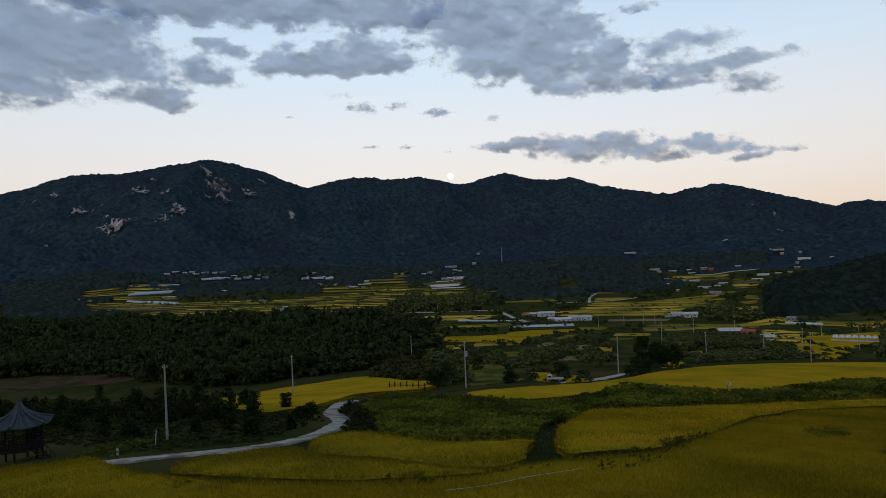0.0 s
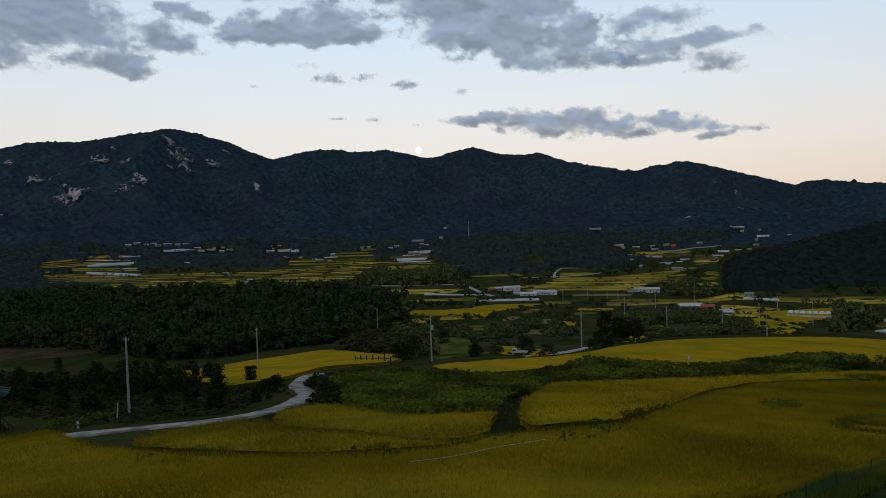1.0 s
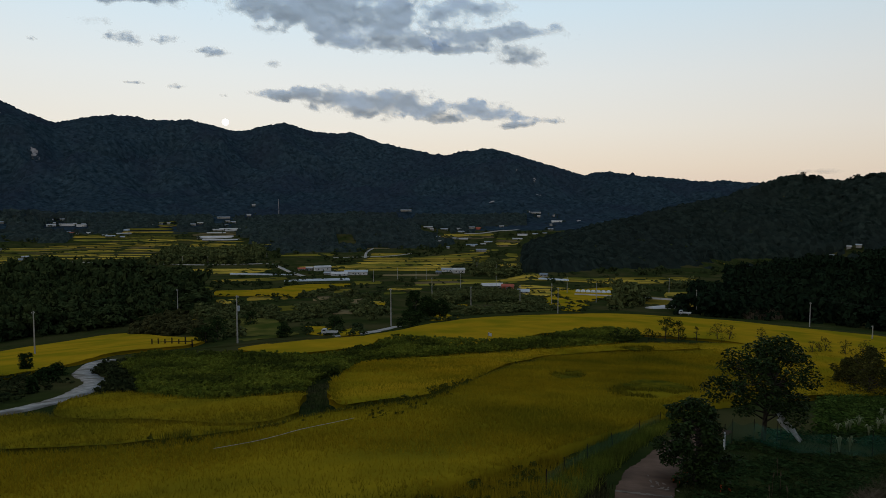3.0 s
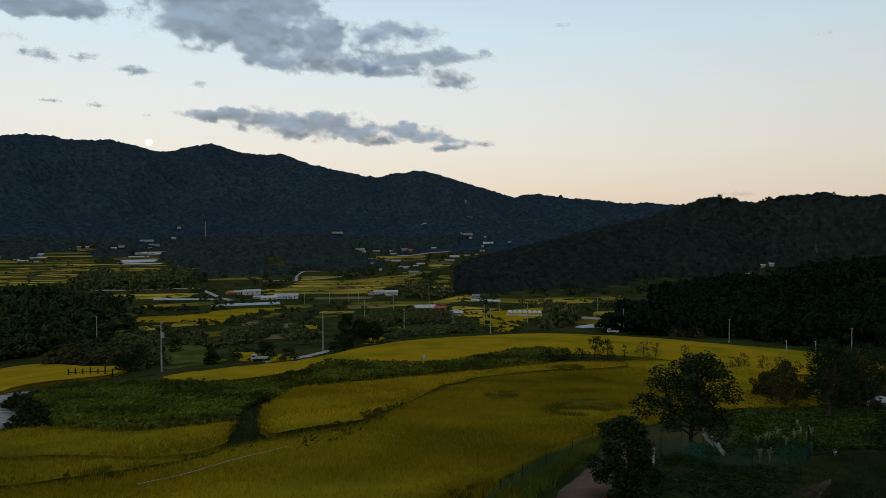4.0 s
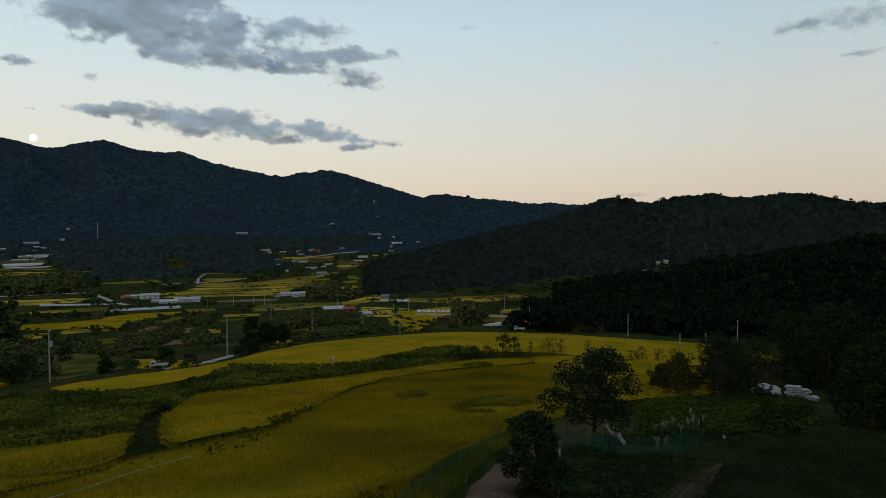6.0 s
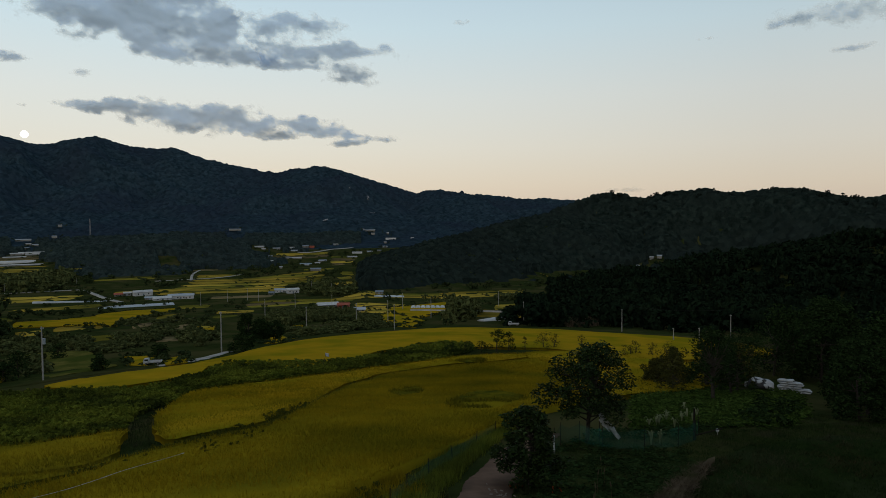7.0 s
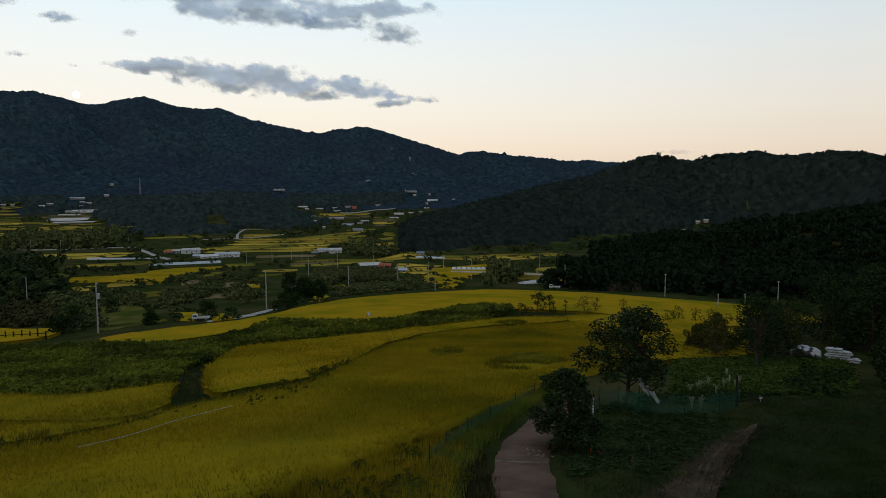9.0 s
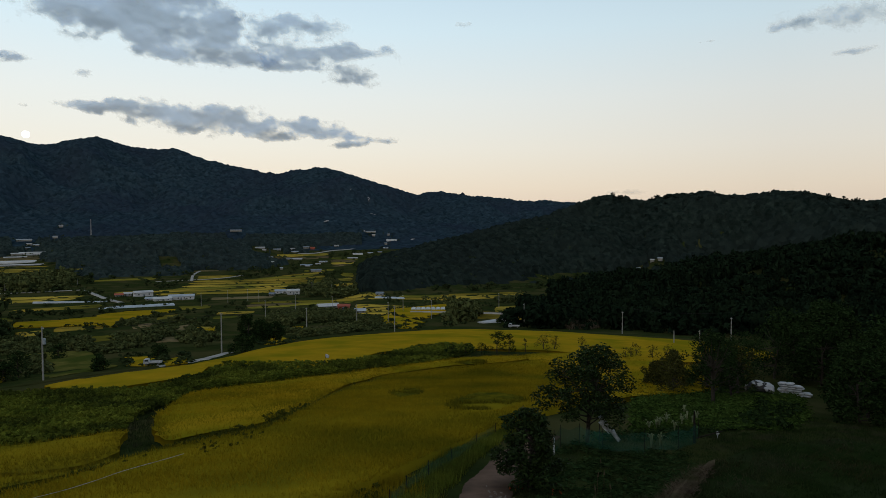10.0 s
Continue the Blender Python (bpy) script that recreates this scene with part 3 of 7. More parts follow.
# bare granite on the highest mountain
def rock_outcrop(px, py, width, height, seed):
    """Bare rock showing through the trees in broken streaks."""
    az0, r0 = math.degrees(math.atan2(-px, py)), math.hypot(px, py)
    u, v = np.meshgrid(np.linspace(-1, 1, 54), np.linspace(-1, 1, 40))
    a, r = az0 + u * math.degrees(width / r0) * 0.5, r0 + v * height * 0.8 + 0.2 * u * height
    x, y = polar(a, r)
    bare = (0.55 - 1.5 * np.abs(fbm((x + 0.5 * y) / 17, (y - 0.5 * x) / 9, 4, seed))) + 0.5 * fbm(x / 8, y / 14, 4, seed + 2) - (u * u + v * v) * 0.42
    z = ground_z(x, y) + np.clip(bare, -0.3, 0.25) * 7 + 3.5 + 1.6 * fbm(x / 6, y / 6, 3, seed + 4)
    f = grid_tris(*u.shape)[:, ::-1]
    f = f[(bare.ravel()[f] > 0.1).all(1)]
    ob = part("rock_outcrop", mesh_of("rock_outcrop", np.stack([x - px, y - py, z - float(ground_z(px, py))], -1).reshape(-1, 3), f, M["rock"]), M["rock"])
    ob.matrix_basis = pose(px, py, float(ground_z(px, py)))
    tagged(ob, "pale pinkish granite outcrop among mountain trees", "rock", "bare rocks on the mountain", kind="structure")


ROCKS = ((-1277.3, 1589.1), (-1244.3, 1612), (-1497.4, 1730.2), (-1434.2, 1726.3), (-1326.4, 1775.2), (-1349, 1858), (-1243.7, 1764.6), (-1174.5, 1946.4), (-1142, 1900), (-1091.4, 1991.4), (-1153.2, 2037.7), (-1137.7, 1689.4), (-1161, 1650.7), (-923.5, 1948.3), (-1226.1, 1964.6), (-1097.3, 2090.9), (-1610.2, 1762.7), (-1300.1, 1576.1), (-1663.8, 1739.2))
for i, ((px, py), w, h) in enumerate(zip(ROCKS, (80, 55, 66, 44, 70, 36, 46, 86, 90, 60, 24, 62, 56, 34, 60, 36, 34, 30, 26), (52, 36, 36, 34, 46, 22, 16, 50, 22, 44, 16, 36, 24, 32, 14, 14, 20, 14, 14))):
    rock_outcrop(px, py, w * 0.9, h, 300 + i)
for i, (px, py) in enumerate(((401, 2041.4), (454, 2029), (424.5, 1847.8), (341.4, 1575.2), (431.7, 1483.8), (270.9, 1692.5))):
    rock_outcrop(px, py, 8 + 3 * (i % 3), 8 + 3 * (i % 2), 340 + i)


# ---- wooded hills, seen as one canopy ----
def domes(x, y, cell, seed):
    """Rounded crowns packed side by side, 0 to 1 high, each with its own height."""
    u, v = x / cell, y / cell
    i, j = np.floor(u).astype(np.int64), np.floor(v).astype(np.int64)
    best = np.zeros(u.shape)
    for a in (-1, 0, 1):
        for b in (-1, 0, 1):
            d = np.hypot(u - i - a - lattice(i + a, j + b, seed), v - j - b - lattice(i + a, j + b, seed + 1))
            tall = 0.55 + 0.45 * lattice(i + a, j + b, seed + 2)
            best = np.maximum(best, tall * np.sqrt(np.clip(1 - (d / 0.75) ** 2, 0, 1)))
    return best


def canopy(name, label, az0, az1, daz, r0, r1, dr, share, height, mat, seed, category):
    """Tree tops over the ground where share (0 to 1, of x and y) says so."""
    AZ, RR = np.meshgrid(np.arange(az0, az1, daz), np.arange(r0, r1, dr))
    x, y = polar(AZ + 0.4 * daz * vnoise(AZ * 31, RR, 1), RR + 0.4 * dr * vnoise(AZ * 37, RR * 1.3, 2))
    m = np.where(open_land(x, y), 0, np.clip(share(x, y), 0, 1))
    m = m * m * (3 - 2 * m) * np.clip((RR - r0) / 25, 0, 1)
    top = height * (-0.1 + 0.25 * fbm(x / 60, y / 60, 3, seed)) + 7.5 * domes(x, y, 8.5, seed) + 3.0 * domes(x + 31, y, 4.5, seed + 7) + 1.0 * vnoise(x / 2.5, y / 2.5, seed + 2)
    z = ground_z(x, y) - 2 + m * (top + 2)
    f = grid_tris(*AZ.shape)[:, ::-1]
    f = f[(m.ravel()[f] > 0.0).any(1)]
    me = smooth(mesh_of(name, np.stack([x, y, z], -1).reshape(-1, 3), f, M[mat]))
    return tagged(part(name, me, M[mat]), label, category, kind="structure")


def hill_share(x, y):
    r = np.hypot(x, y)
    return (ground_z(x, y, False) - EYE_Z - np.interp(r, R_FINE, Z_FINE) - 0.5 + 1.5 * vnoise(x / 25, y / 25, 4)) / 3


# ---- fields ----
from mathutils.geometry import delaunay_2d_cdt


def field_mesh(name, outline, height, step, mat, n=5, wave=0.05, seed=0):
    """A crop standing to one height over the ground inside an outline, with its sides."""
    edge = spline(outline, True, n)
    edge = edge + 0.25 * np.stack([vnoise(edge[:, 0] / 1.5, edge[:, 1] / 1.5, 3), vnoise(edge[:, 1] / 1.5, edge[:, 0] / 1.5, 4)], -1)
    ix, iy = scatter(edge * 0.985 + edge.mean(0) * 0.015, step, seed)
    k = len(edge)
    pts = [Vector(p) for p in edge] + [Vector(p) for p in zip(ix, iy)]
    vs, _, fs, *_ = delaunay_2d_cdt(pts, [(i, (i + 1) % k) for i in range(k)], [], 1, 1e-5)
    v = np.array([q[:] for q in vs])
    f = np.array([q if (v[q[1]] - v[q[0]])[0] * (v[q[2]] - v[q[0]])[1] - (v[q[1]] - v[q[0]])[1] * (v[q[2]] - v[q[0]])[0] > 0 else q[::-1] for q in fs])
    z = ground_z(v[:, 0], v[:, 1]) + height + wave * fbm(v[:, 0] / 2.5, v[:, 1] / 2.5, 3, seed + 7) + wave * 1.5 * vnoise(v[:, 0] / 9, v[:, 1] / 9, seed)
    z[:k] -= 0.12
    m = len(v)
    foot = np.column_stack([edge, ground_z(edge[:, 0], edge[:, 1]) - 0.3])
    i = np.arange(k)
    j = (i + 1) % k
    side = np.concatenate([np.stack([i, m + i, m + j], -1), np.stack([i, m + j, j], -1)])
    return smooth(mesh_of(name, np.concatenate([np.column_stack([v, z]), foot]), np.concatenate([f, side]), mat)), edge


def blades(kinds, seed, spread=0.16, tall=1.0, n=4, width=0.035):
    """Leaning tufts of narrow blades."""
    rng = np.random.default_rng(seed)
    made = []
    for _ in range(kinds):
        V, F = [], []
        for i in range(n):
            a = rng.uniform(0, 6.283)
            o = rng.normal(0, spread * 0.5, 2)
            lean = rng.uniform(0.2, 0.7) * tall * 0.6
            side = np.array([-math.sin(a), math.cos(a)]) * width
            V += [(*(o - side), 0), (*(o + side), 0), (o[0] + lean * math.cos(a), o[1] + lean * math.sin(a), tall * rng.uniform(0.7, 1.1))]
            F.append((3 * i, 3 * i + 1, 3 * i + 2))
        made.append((np.array(V, float), np.array(F)))
    return made


TUFTS = blades(8, 5)


def rice_field(outline, label, step, tuft_step, seed, height=0.6, mat="rice", ear="rice_ear"):
    me, edge = field_mesh("rice_field", outline, height, step, M[mat], seed=seed)
    ob = tagged(part("rice_field", me, M[mat]), label, "rice field", "rice fields on the slope")
    if tuft_step:
        x, y = scatter(edge, tuft_step, seed + 50)
        keep = np.random.default_rng(seed).random(len(x)) < np.clip(60 / np.hypot(x, y), 0.35, 1) * np.clip(np.hypot(x, y) / 32, 0.65, 1)
        for o in LODGED:
            keep &= ~inside(x, y, spline(o, True, 3))
        x, y = x[keep], y[keep]
        z = ground_z(x, y) + height - 0.08
        r = np.hypot(x, y)
        tagged(part("rice_ears", strew("rice_ears", TUFTS, x, y, z, np.clip(r / 60, 0.75, 1.5), np.clip(0.22 + r / 900, 0.2, 0.32), M[ear], seed), M[ear], ob), "golden nodding rice ears", kind="stuff")
    return ob


LODGED = (((20.1, 57.6), (22.6, 62.3), (26.4, 66.2), (28.9, 65.4), (29, 61), (25.8, 56.6), (22.2, 53), (20.2, 53.3)), ((18.2, 72.3), (21, 75.6), (22.3, 73), (20.4, 68.8), (18.2, 67.8)), ((39.8, 110), (42.8, 112.4), (45.7, 111.8), (43.2, 108.1)))
RICE = []
RICE.append(("ripe golden green rice paddy beside a concrete path", 1.1, 0.24, ((36.5, 63), (50, 90), (56.5, 109.8), (53.2, 109.5), (43.6, 106.9), (38.1, 105.6), (30.3, 101.9), (23.8, 97.2), (20.4, 90.1), (16.7, 84.5), (13.2, 76.1), (10.8, 70), (6.1, 57.8), (5.1, 55.3), (2.7, 50.7), (0.4, 48.6), (-2.9, 46.4), (-5.3, 43.5), (-6.1, 41.6), (-9, 38.8), (-12.2, 38.1), (-15.7, 37.8), (-19.7, 38.6), (-24.6, 40.2), (-27.8, 41.4), (-31.4, 43.3), (-34.3, 45.3), (-38.1, 48), (-42.5, 51.4), (-46.8, 54.6), (-49.6, 54), (-51.7, 53.1), (-54.7, 52.2), (-50, 38), (-26, 22), (-12, 12.5), (-5, 16), (0.0, 21.5), (2.9, 25.3), (6.0, 29.6), (11.5, 35.8), (22, 48))))
RICE.append(("rounded golden rice paddy on a terrace", 1.3, 0.34, ((-4.6, 61.2), (-4.9, 67.2), (-4.5, 72.5), (-3.7, 80.2), (-2.4, 90), (1.5, 93.8), (9, 98.1), (17.1, 103.3), (26.6, 109.1), (33.2, 112), (40.6, 115.4), (47.6, 116.6), (56.8, 116.8), (61.4, 116.6), (59.2, 112.9), (54.1, 111.8), (44.4, 109.2), (39, 108.4), (30.9, 104.6), (23.6, 99.6), (20.6, 94.1), (16.6, 88.4), (13.2, 79.4), (11, 72.9), (6.2, 61), (5, 58), (2.8, 53.6), (0.4, 52.3), (-2.6, 50), (-3.5, 52), (-4.1, 55.6))))
RICE.append(("small golden rice paddy below a bean field", 1.2, 0.3, ((-26.4, 57.6), (-27.0, 62.2), (-24.6, 65.4), (-20.9, 62.4), (-18.5, 60.1), (-15.5, 57.2), (-12.8, 56.4), (-10.6, 56.6), (-8.3, 57.5), (-6.7, 57.8), (-6.2, 54.9), (-5.9, 49.8), (-5.8, 47.2), (-6.6, 45), (-7.8, 44), (-10.1, 44.4), (-12.9, 46.2), (-15.8, 47.6), (-20.1, 49.6), (-24.2, 52.8))))
RICE.append(("narrow golden rice paddy beside the pale road", 1.2, 0.3, ((-26.6, 54.6), (-23.8, 51.4), (-19.8, 48.5), (-15.6, 46.5), (-12.7, 44.9), (-10, 43.3), (-7.6, 42.6), (-6.4, 43.8), (-5.7, 45), (-6.2, 42.9), (-9.2, 40.4), (-12.5, 39.8), (-16, 39.4), (-20.2, 40.3), (-25.2, 42.2), (-28.6, 43.4), (-32.2, 45.4), (-33.6, 50.0), (-30.2, 54.0))))
RICE.append(("yellow rice paddy against a dark wood", 2.5, 0, ((-78.4, 122.7), (-79.0, 151.0), (-72.5, 162.7), (-63.7, 171.8), (-50.8, 160.4), (-34.4, 135.0), (-31.5, 117.3), (-42.1, 113.3), (-43.8, 103.1), (-46, 92.5), (-50, 90.6))))
RICE.append(("yellow rice paddy beside a farm track", 2.0, 0, ((-22.5, 110.4), (-16.7, 115.2), (-8.9, 119.1), (-1.9, 123.4), (0.0, 125.4), (-1.8, 112.1), (-6.8, 107.1), (-13.3, 103.4), (-18.9, 105.7))))
RICE.append(("long yellow rice paddy along the crest", 3.0, 0, ((-3.3, 121.4), (1.6, 130.9), (18.3, 157.4), (38.2, 175.2), (69.8, 209.1), (86.6, 197.9), (95, 168), (104, 153.8), (118, 139), (112, 112), (86.1, 103.4), (72.7, 106.0), (64.8, 120.5), (55.0, 125.6), (46.7, 129.2), (32.7, 129.6), (24.1, 120.2), (12.9, 111.8), (4.1, 117.0))))
RICE.append(("golden rice paddy behind an orchard", 1.8, 0.5, ((57.2, 117.4), (67.4, 116.5), (76, 104), (80, 92), (62, 74), (46, 66), (37.5, 63), (50.5, 90), (54, 112))))
for i, (label, step, tuft, outline) in enumerate(RICE):
    green = i in (2, 3)
    rice_field(outline, label, step, tuft, 100 + 11 * i, mat="rice_green" if green else "rice_stalk" if i == 0 else "rice", ear="ear_green" if green else "ear_near" if i == 0 else "rice_ear")

# rice beaten flat
for i, outline in enumerate(LODGED):
    me, edge = field_mesh("lodged_rice", outline, 0.5, 0.4, M["lodged"], wave=0.3, seed=470 + i)
    tagged(part("lodged_rice", me, M["lodged"]), "flattened darker patch of rice in the paddy", "rice", "flattened rice patches")
    x, y = scatter(edge * 1.06 - edge.mean(0) * 0.06, 0.24, 480 + i)
    k = fbm(x / 2.2, y / 2.2, 3, 495 + i) > -0.1
    x, y = x[k], y[k]
    tagged(part("flat_rice", strew("flat_rice", TUFTS, x, y, ground_z(x, y) + 0.42, 1.5, 0.5, M["lodged_stalk"], 490 + i), M["lodged_stalk"]), "tangled stalks of flattened rice", "rice", "flattened rice patches", kind="stuff")

# the lawn by the viewpoint
AZ, T = np.meshgrid(np.arange(-80, -24, 0.7), np.linspace(0.3, 0.985, 40))
gx, gy = polar(AZ, lawn_edge(AZ) * T)
gz = ground_z(gx, gy, False) + 0.07 + 0.05 * fbm(gx / 0.7, gy / 0.7, 3, 8)
tagged(part("lawn", smooth(mesh_of("lawn", np.stack([gx, gy, gz], -1).reshape(-1, 3), grid_tris(*AZ.shape)[:, ::-1], M["lawn"])), M["lawn"]), "worn patchy dark green lawn on a terrace", "lawn", kind="structure")

# bean crops
BUSH = leafy_crowns(8, 3, 9, 0.16, 41)
for i, outline in enumerate((
        ((-34.3, 92.4), (-37, 103.6), (-35.5, 109.8), (-27.8, 107), (-21.3, 105.6), (-14.8, 103.3), (-9.4, 101), (-6.4, 104.5), (-2.4, 111), (-.9, 106), (-2.6, 96.8), (-4.4, 85), (-6, 76), (-7.2, 70.4), (-7, 63.3), (-7, 59), (-8.4, 58.5), (-10.7, 58.1), (-15.9, 58.8), (-19.5, 62), (-22.4, 65.4), (-27.2, 78.1)),
        ((-1.8, 109.0), (2.8, 121.9), (11.0, 120.4), (20.5, 118.9), (29.3, 123.7), (38.9, 133.4), (47.6, 135.6), (50, 128), (39.1, 116.7), (25.3, 112), (9.1, 103.3), (-1.6, 96.5), (-4.2, 84.0)))):
    me, edge = field_mesh("bean_field", outline, 0.35, 1.4, M["crop"], seed=200 + i)
    ob = tagged(part("bean_field", me, M["crop"]), "leafy dark green bean field between the paddies", "crop field", "bean fields on the slope")
    x, y = scatter(edge, 0.6, 210 + i)
    tagged(part("bean_plants", strew("bean_plants", BUSH, x, y, ground_z(x, y) + 0.1, 0.95, 0.8, M["crop"], 220 + i), M["crop"], ob), "bushy leafy bean plants", kind="stuff")


CLEARINGS = []
CLEARINGS.append(((-17.5, 159.8), (-10.9, 151.2), (-9.3, 126.1), (-14.2, 131.2)))
CLEARINGS.append(((-8.7, 140.1), (-5, 144.8), (-4, 128.1), (-7.5, 125.5)))
CLEARINGS.append(((10.5, 176.7), (14.2, 194.6), (19.7, 226.9), (19.4, 193.7), (20.1, 176.4), (15.1, 159.4), (11.7, 160.5)))
CLEARINGS.append(((-67.1, 268.4), (-68, 289.4), (-55.9, 298.5), (-45.6, 316.3), (-46.3, 430.5), (-18.5, 436.6), (-15.8, 392.8), (-23.3, 330.6), (-32.2, 289.4), (-32.7, 270), (-39.9, 276.4), (-53.1, 273)))
CLEARINGS.append(((-81.7, 248.3), (-77.5, 254.6), (-70.9, 258.9), (-67.7, 245.7), (-67.2, 233.5), (-72.5, 243.5), (-78.2, 239.1)))
CLEARINGS.append(((-58.7, 206.4), (-54.6, 205.7), (-49.4, 192.8), (-50.3, 188.5), (-54, 193.4)))
CLEARINGS.append(((91, 360.9), (139.4, 405.6), (111.2, 319.1), (82.7, 275), (79.9, 301)))
CLEARINGS.append(((73.2, 305.3), (81, 315.4), (82.2, 281.6), (79.9, 258.1), (62.7, 235.5), (60.8, 248.9)))
CLEARINGS.append(((71.7, 280.6), (74.2, 264.9), (73.3, 240.5), (66.2, 222.3), (61.3, 229.6)))
CLEARINGS.append(((-4.4, 256.5), (1.9, 258), (2.5, 240.2), (-3.4, 241.7)))
CLEARINGS.append(((15, 244.8), (19.3, 249.2), (18.2, 233), (14.4, 231.5)))
CLEARINGS.append(((25.5, 250.6), (33, 258.1), (31.3, 240.4), (24.4, 236.4)))
for i, outline in enumerate(CLEARINGS):
    me, edge = field_mesh("rice_field", outline, 0.25, 3.5, M["rice"], n=1, wave=0.06, seed=400 + i)
    tagged(part("rice_field", me, M["rice"]), "small yellow rice paddy between dark hedges", "rice field", "rice fields on the slope")

me, edge = field_mesh("grass_mound", ((-43.5, 186.4), (-43.1, 197.7), (-35.2, 196.8), (-28.6, 184.2), (-19.5, 148), (-15.8, 132.1), (-20.5, 124.5), (-25.4, 123.5), (-30.9, 150), (-34.2, 169.1), (-40, 177.2)), 0.5, 2, M["mound"], wave=0.35, seed=450)
tagged(part("grass_mound", me, M["mound"]), "dry olive grassy mound below the track", "mound", kind="structure")

me, edge = field_mesh("bare_earth", ((-182.2, 175), (-211.6, 203.5), (-188.9, 206.9), (-162.9, 202), (-141.8, 188.4), (-144.2, 177.3), (-157.3, 172)), 0.12, 3, M["soil"], n=3, wave=0.1, seed=452)
tagged(part("bare_earth", me, M["soil"]), "slope of bare reddish earth before the wood", "bare earth", kind="structure")

ZONES, HEDGE = [], []


def paddies(quad, rows, seed, fill=0.92, longest=170, split=1.35, tone=""):
    """Rows of narrow paddies in a four-cornered piece of valley floor, split by dark banks."""
    rng = np.random.default_rng(seed)
    rows = rows if rows < 3 else round(rows * split)
    tones = {"yellow": (0, 0, 0, 0, 0, 0, 1), "dull": (1, 1, 1, 0, 2, 1, 2), "cut": (2, 2, 2, 2, 1, 2, 2)}.get(tone, (0, 0, 0, 0, 1, 1, 2))
    a, b, c, d = (np.array(q, float) for q in quad)
    ZONES.append(np.array([a, b, c, d]))
    at = lambda u, v: (a + (b - a) * u) * (1 - v) + (d + (c - d) * u) * v
    length = np.linalg.norm(b - a + c - d) / 2
    thin = 0.72 if np.hypot(*a) > 800 and a[0] < -250 else 1.0
    for i in range(rows):
        v0, v1 = (i + 0.04) / rows, (i + (rng.uniform(0.62, 0.8) * thin if split > 1 else 0.4 if tone == "cut" else rng.uniform(0.8, 0.93))) / rows
        for q in np.arange(0, 1, 5 / length):
            if rng.random() < 0.02 + 0.2 * math.sin(19 * q + 2.3 * i + seed):
                HEDGE.append(at(q, (i + 0.85) / rows))
        u = rng.uniform(0, 0.05)
        while u < 0.96:
            e = min(u + rng.uniform(0.35, 1.0) * longest / length, 1)
            e = 1.0 if e > 0.93 else e
            if rng.random() < fill:
                g = 0.012
                k = rng.uniform(-0.05, 0.05, 6) / rows
                out = [at(u, v0 + k[0]), at((u + e) / 2, v0 + k[1]), at(e - g, v0 + k[2]), at(e - g, v1 + k[3]), at((u + e) / 2, v1 + k[4]), at(u, v1 + k[5])]
                kind = ("paddy_far", "paddy_green", "stubble")[tones[rng.integers(0, 7)]]
                me, _ = field_mesh("paddy", out, 0.15, 40, M[kind], 2, 0.0, seed)
                tagged(part("paddy", me, M[kind]), {"paddy_far": "narrow yellow rice paddy on the valley floor", "paddy_green": "narrow greenish rice paddy on the valley floor", "stubble": "narrow cut brown paddy on the valley floor"}[kind], "rice field", "paddies of the valley")
            u = e


paddies(((-334.1, 955.3), (-180.9, 950.9), (-223.6, 1114.2), (-387.5, 1108.8)), 5, 701, 0.9)
paddies(((-508.6, 715.4), (-357.7, 735.2), (-501.7, 974.7), (-774.3, 927.8)), 6, 710, 0.9)
paddies(((-840.9, 1028.7), (-699, 1015.1), (-854.6, 1224.8), (-918, 1188.2)), 6, 711, 0.8)
paddies(((-381.1, 779.5), (-241.6, 764.3), (-320.3, 1071.5), (-465.1, 1003.7)), 7, 712, 0.9)
paddies(((-472.1, 1295.4), (-384.6, 1315.7), (-422.6, 1425.8), (-496.7, 1399.6)), 2, 717, 0.9)
paddies(((-81.4, 286.5), (-69.4, 293.6), (-75.1, 308.8), (-85.2, 300)), 2, 745, 0.9)

paddies(((-445.9, 687.7), (-347.7, 697.7), (-404, 819.6), (-565.7, 846.4)), 4, 750, 0.9)
paddies(((-495.7, 803.2), (-314.8, 819.3), (-354.9, 971.2), (-508.8, 966.4)), 5, 751, 0.9)
paddies(((-445.9, 992.6), (-284.9, 1002.4), (-371.2, 1269.5), (-514.8, 1253.1)), 5, 752, 0.92)
paddies(((-696.5, 817.7), (-591.3, 858), (-678.7, 970.7), (-833.6, 966.8)), 4, 753, 0.9)
paddies(((-925.3, 1059.8), (-871.9, 1104.1), (-921.4, 1167.6), (-965.4, 1120.9)), 3, 754, 0.8)
paddies(((-425.5, 1034.2), (-323.6, 1041.1), (-342.4, 1102.5), (-440.8, 1097.4)), 2, 755, 0.9)
paddies(((-437.2, 1410.9), (-409.4, 1446.4), (-436.7, 1507.5), (-465, 1469.6)), 3, 765, 0.8)
paddies(((-39.2, 591.8), (48.3, 578.0), (97.1, 760.3), (-13.5, 773.4)), 6, 800, 1, split=1, tone="yellow")
paddies(((-77.2, 630.4), (-9.7, 627.1), (-6.8, 671.2), (-73.4, 655.1)), 1, 801, 1, split=1, tone="yellow")
paddies(((-13.5, 773.4), (33.5, 813.9), (18.6, 838.4), (-10.9, 841.6)), 2, 802, 1, split=1, tone="yellow")
paddies(((54.2, 646.9), (105.2, 692.3), (125.9, 793.6), (94.0, 760.7)), 3, 803, 1, split=1, tone="yellow")
paddies(((43.3, 765.2), (97.1, 760.3), (138.2, 861.7), (98.7, 824.7)), 2, 804, 1, split=1, tone="yellow")
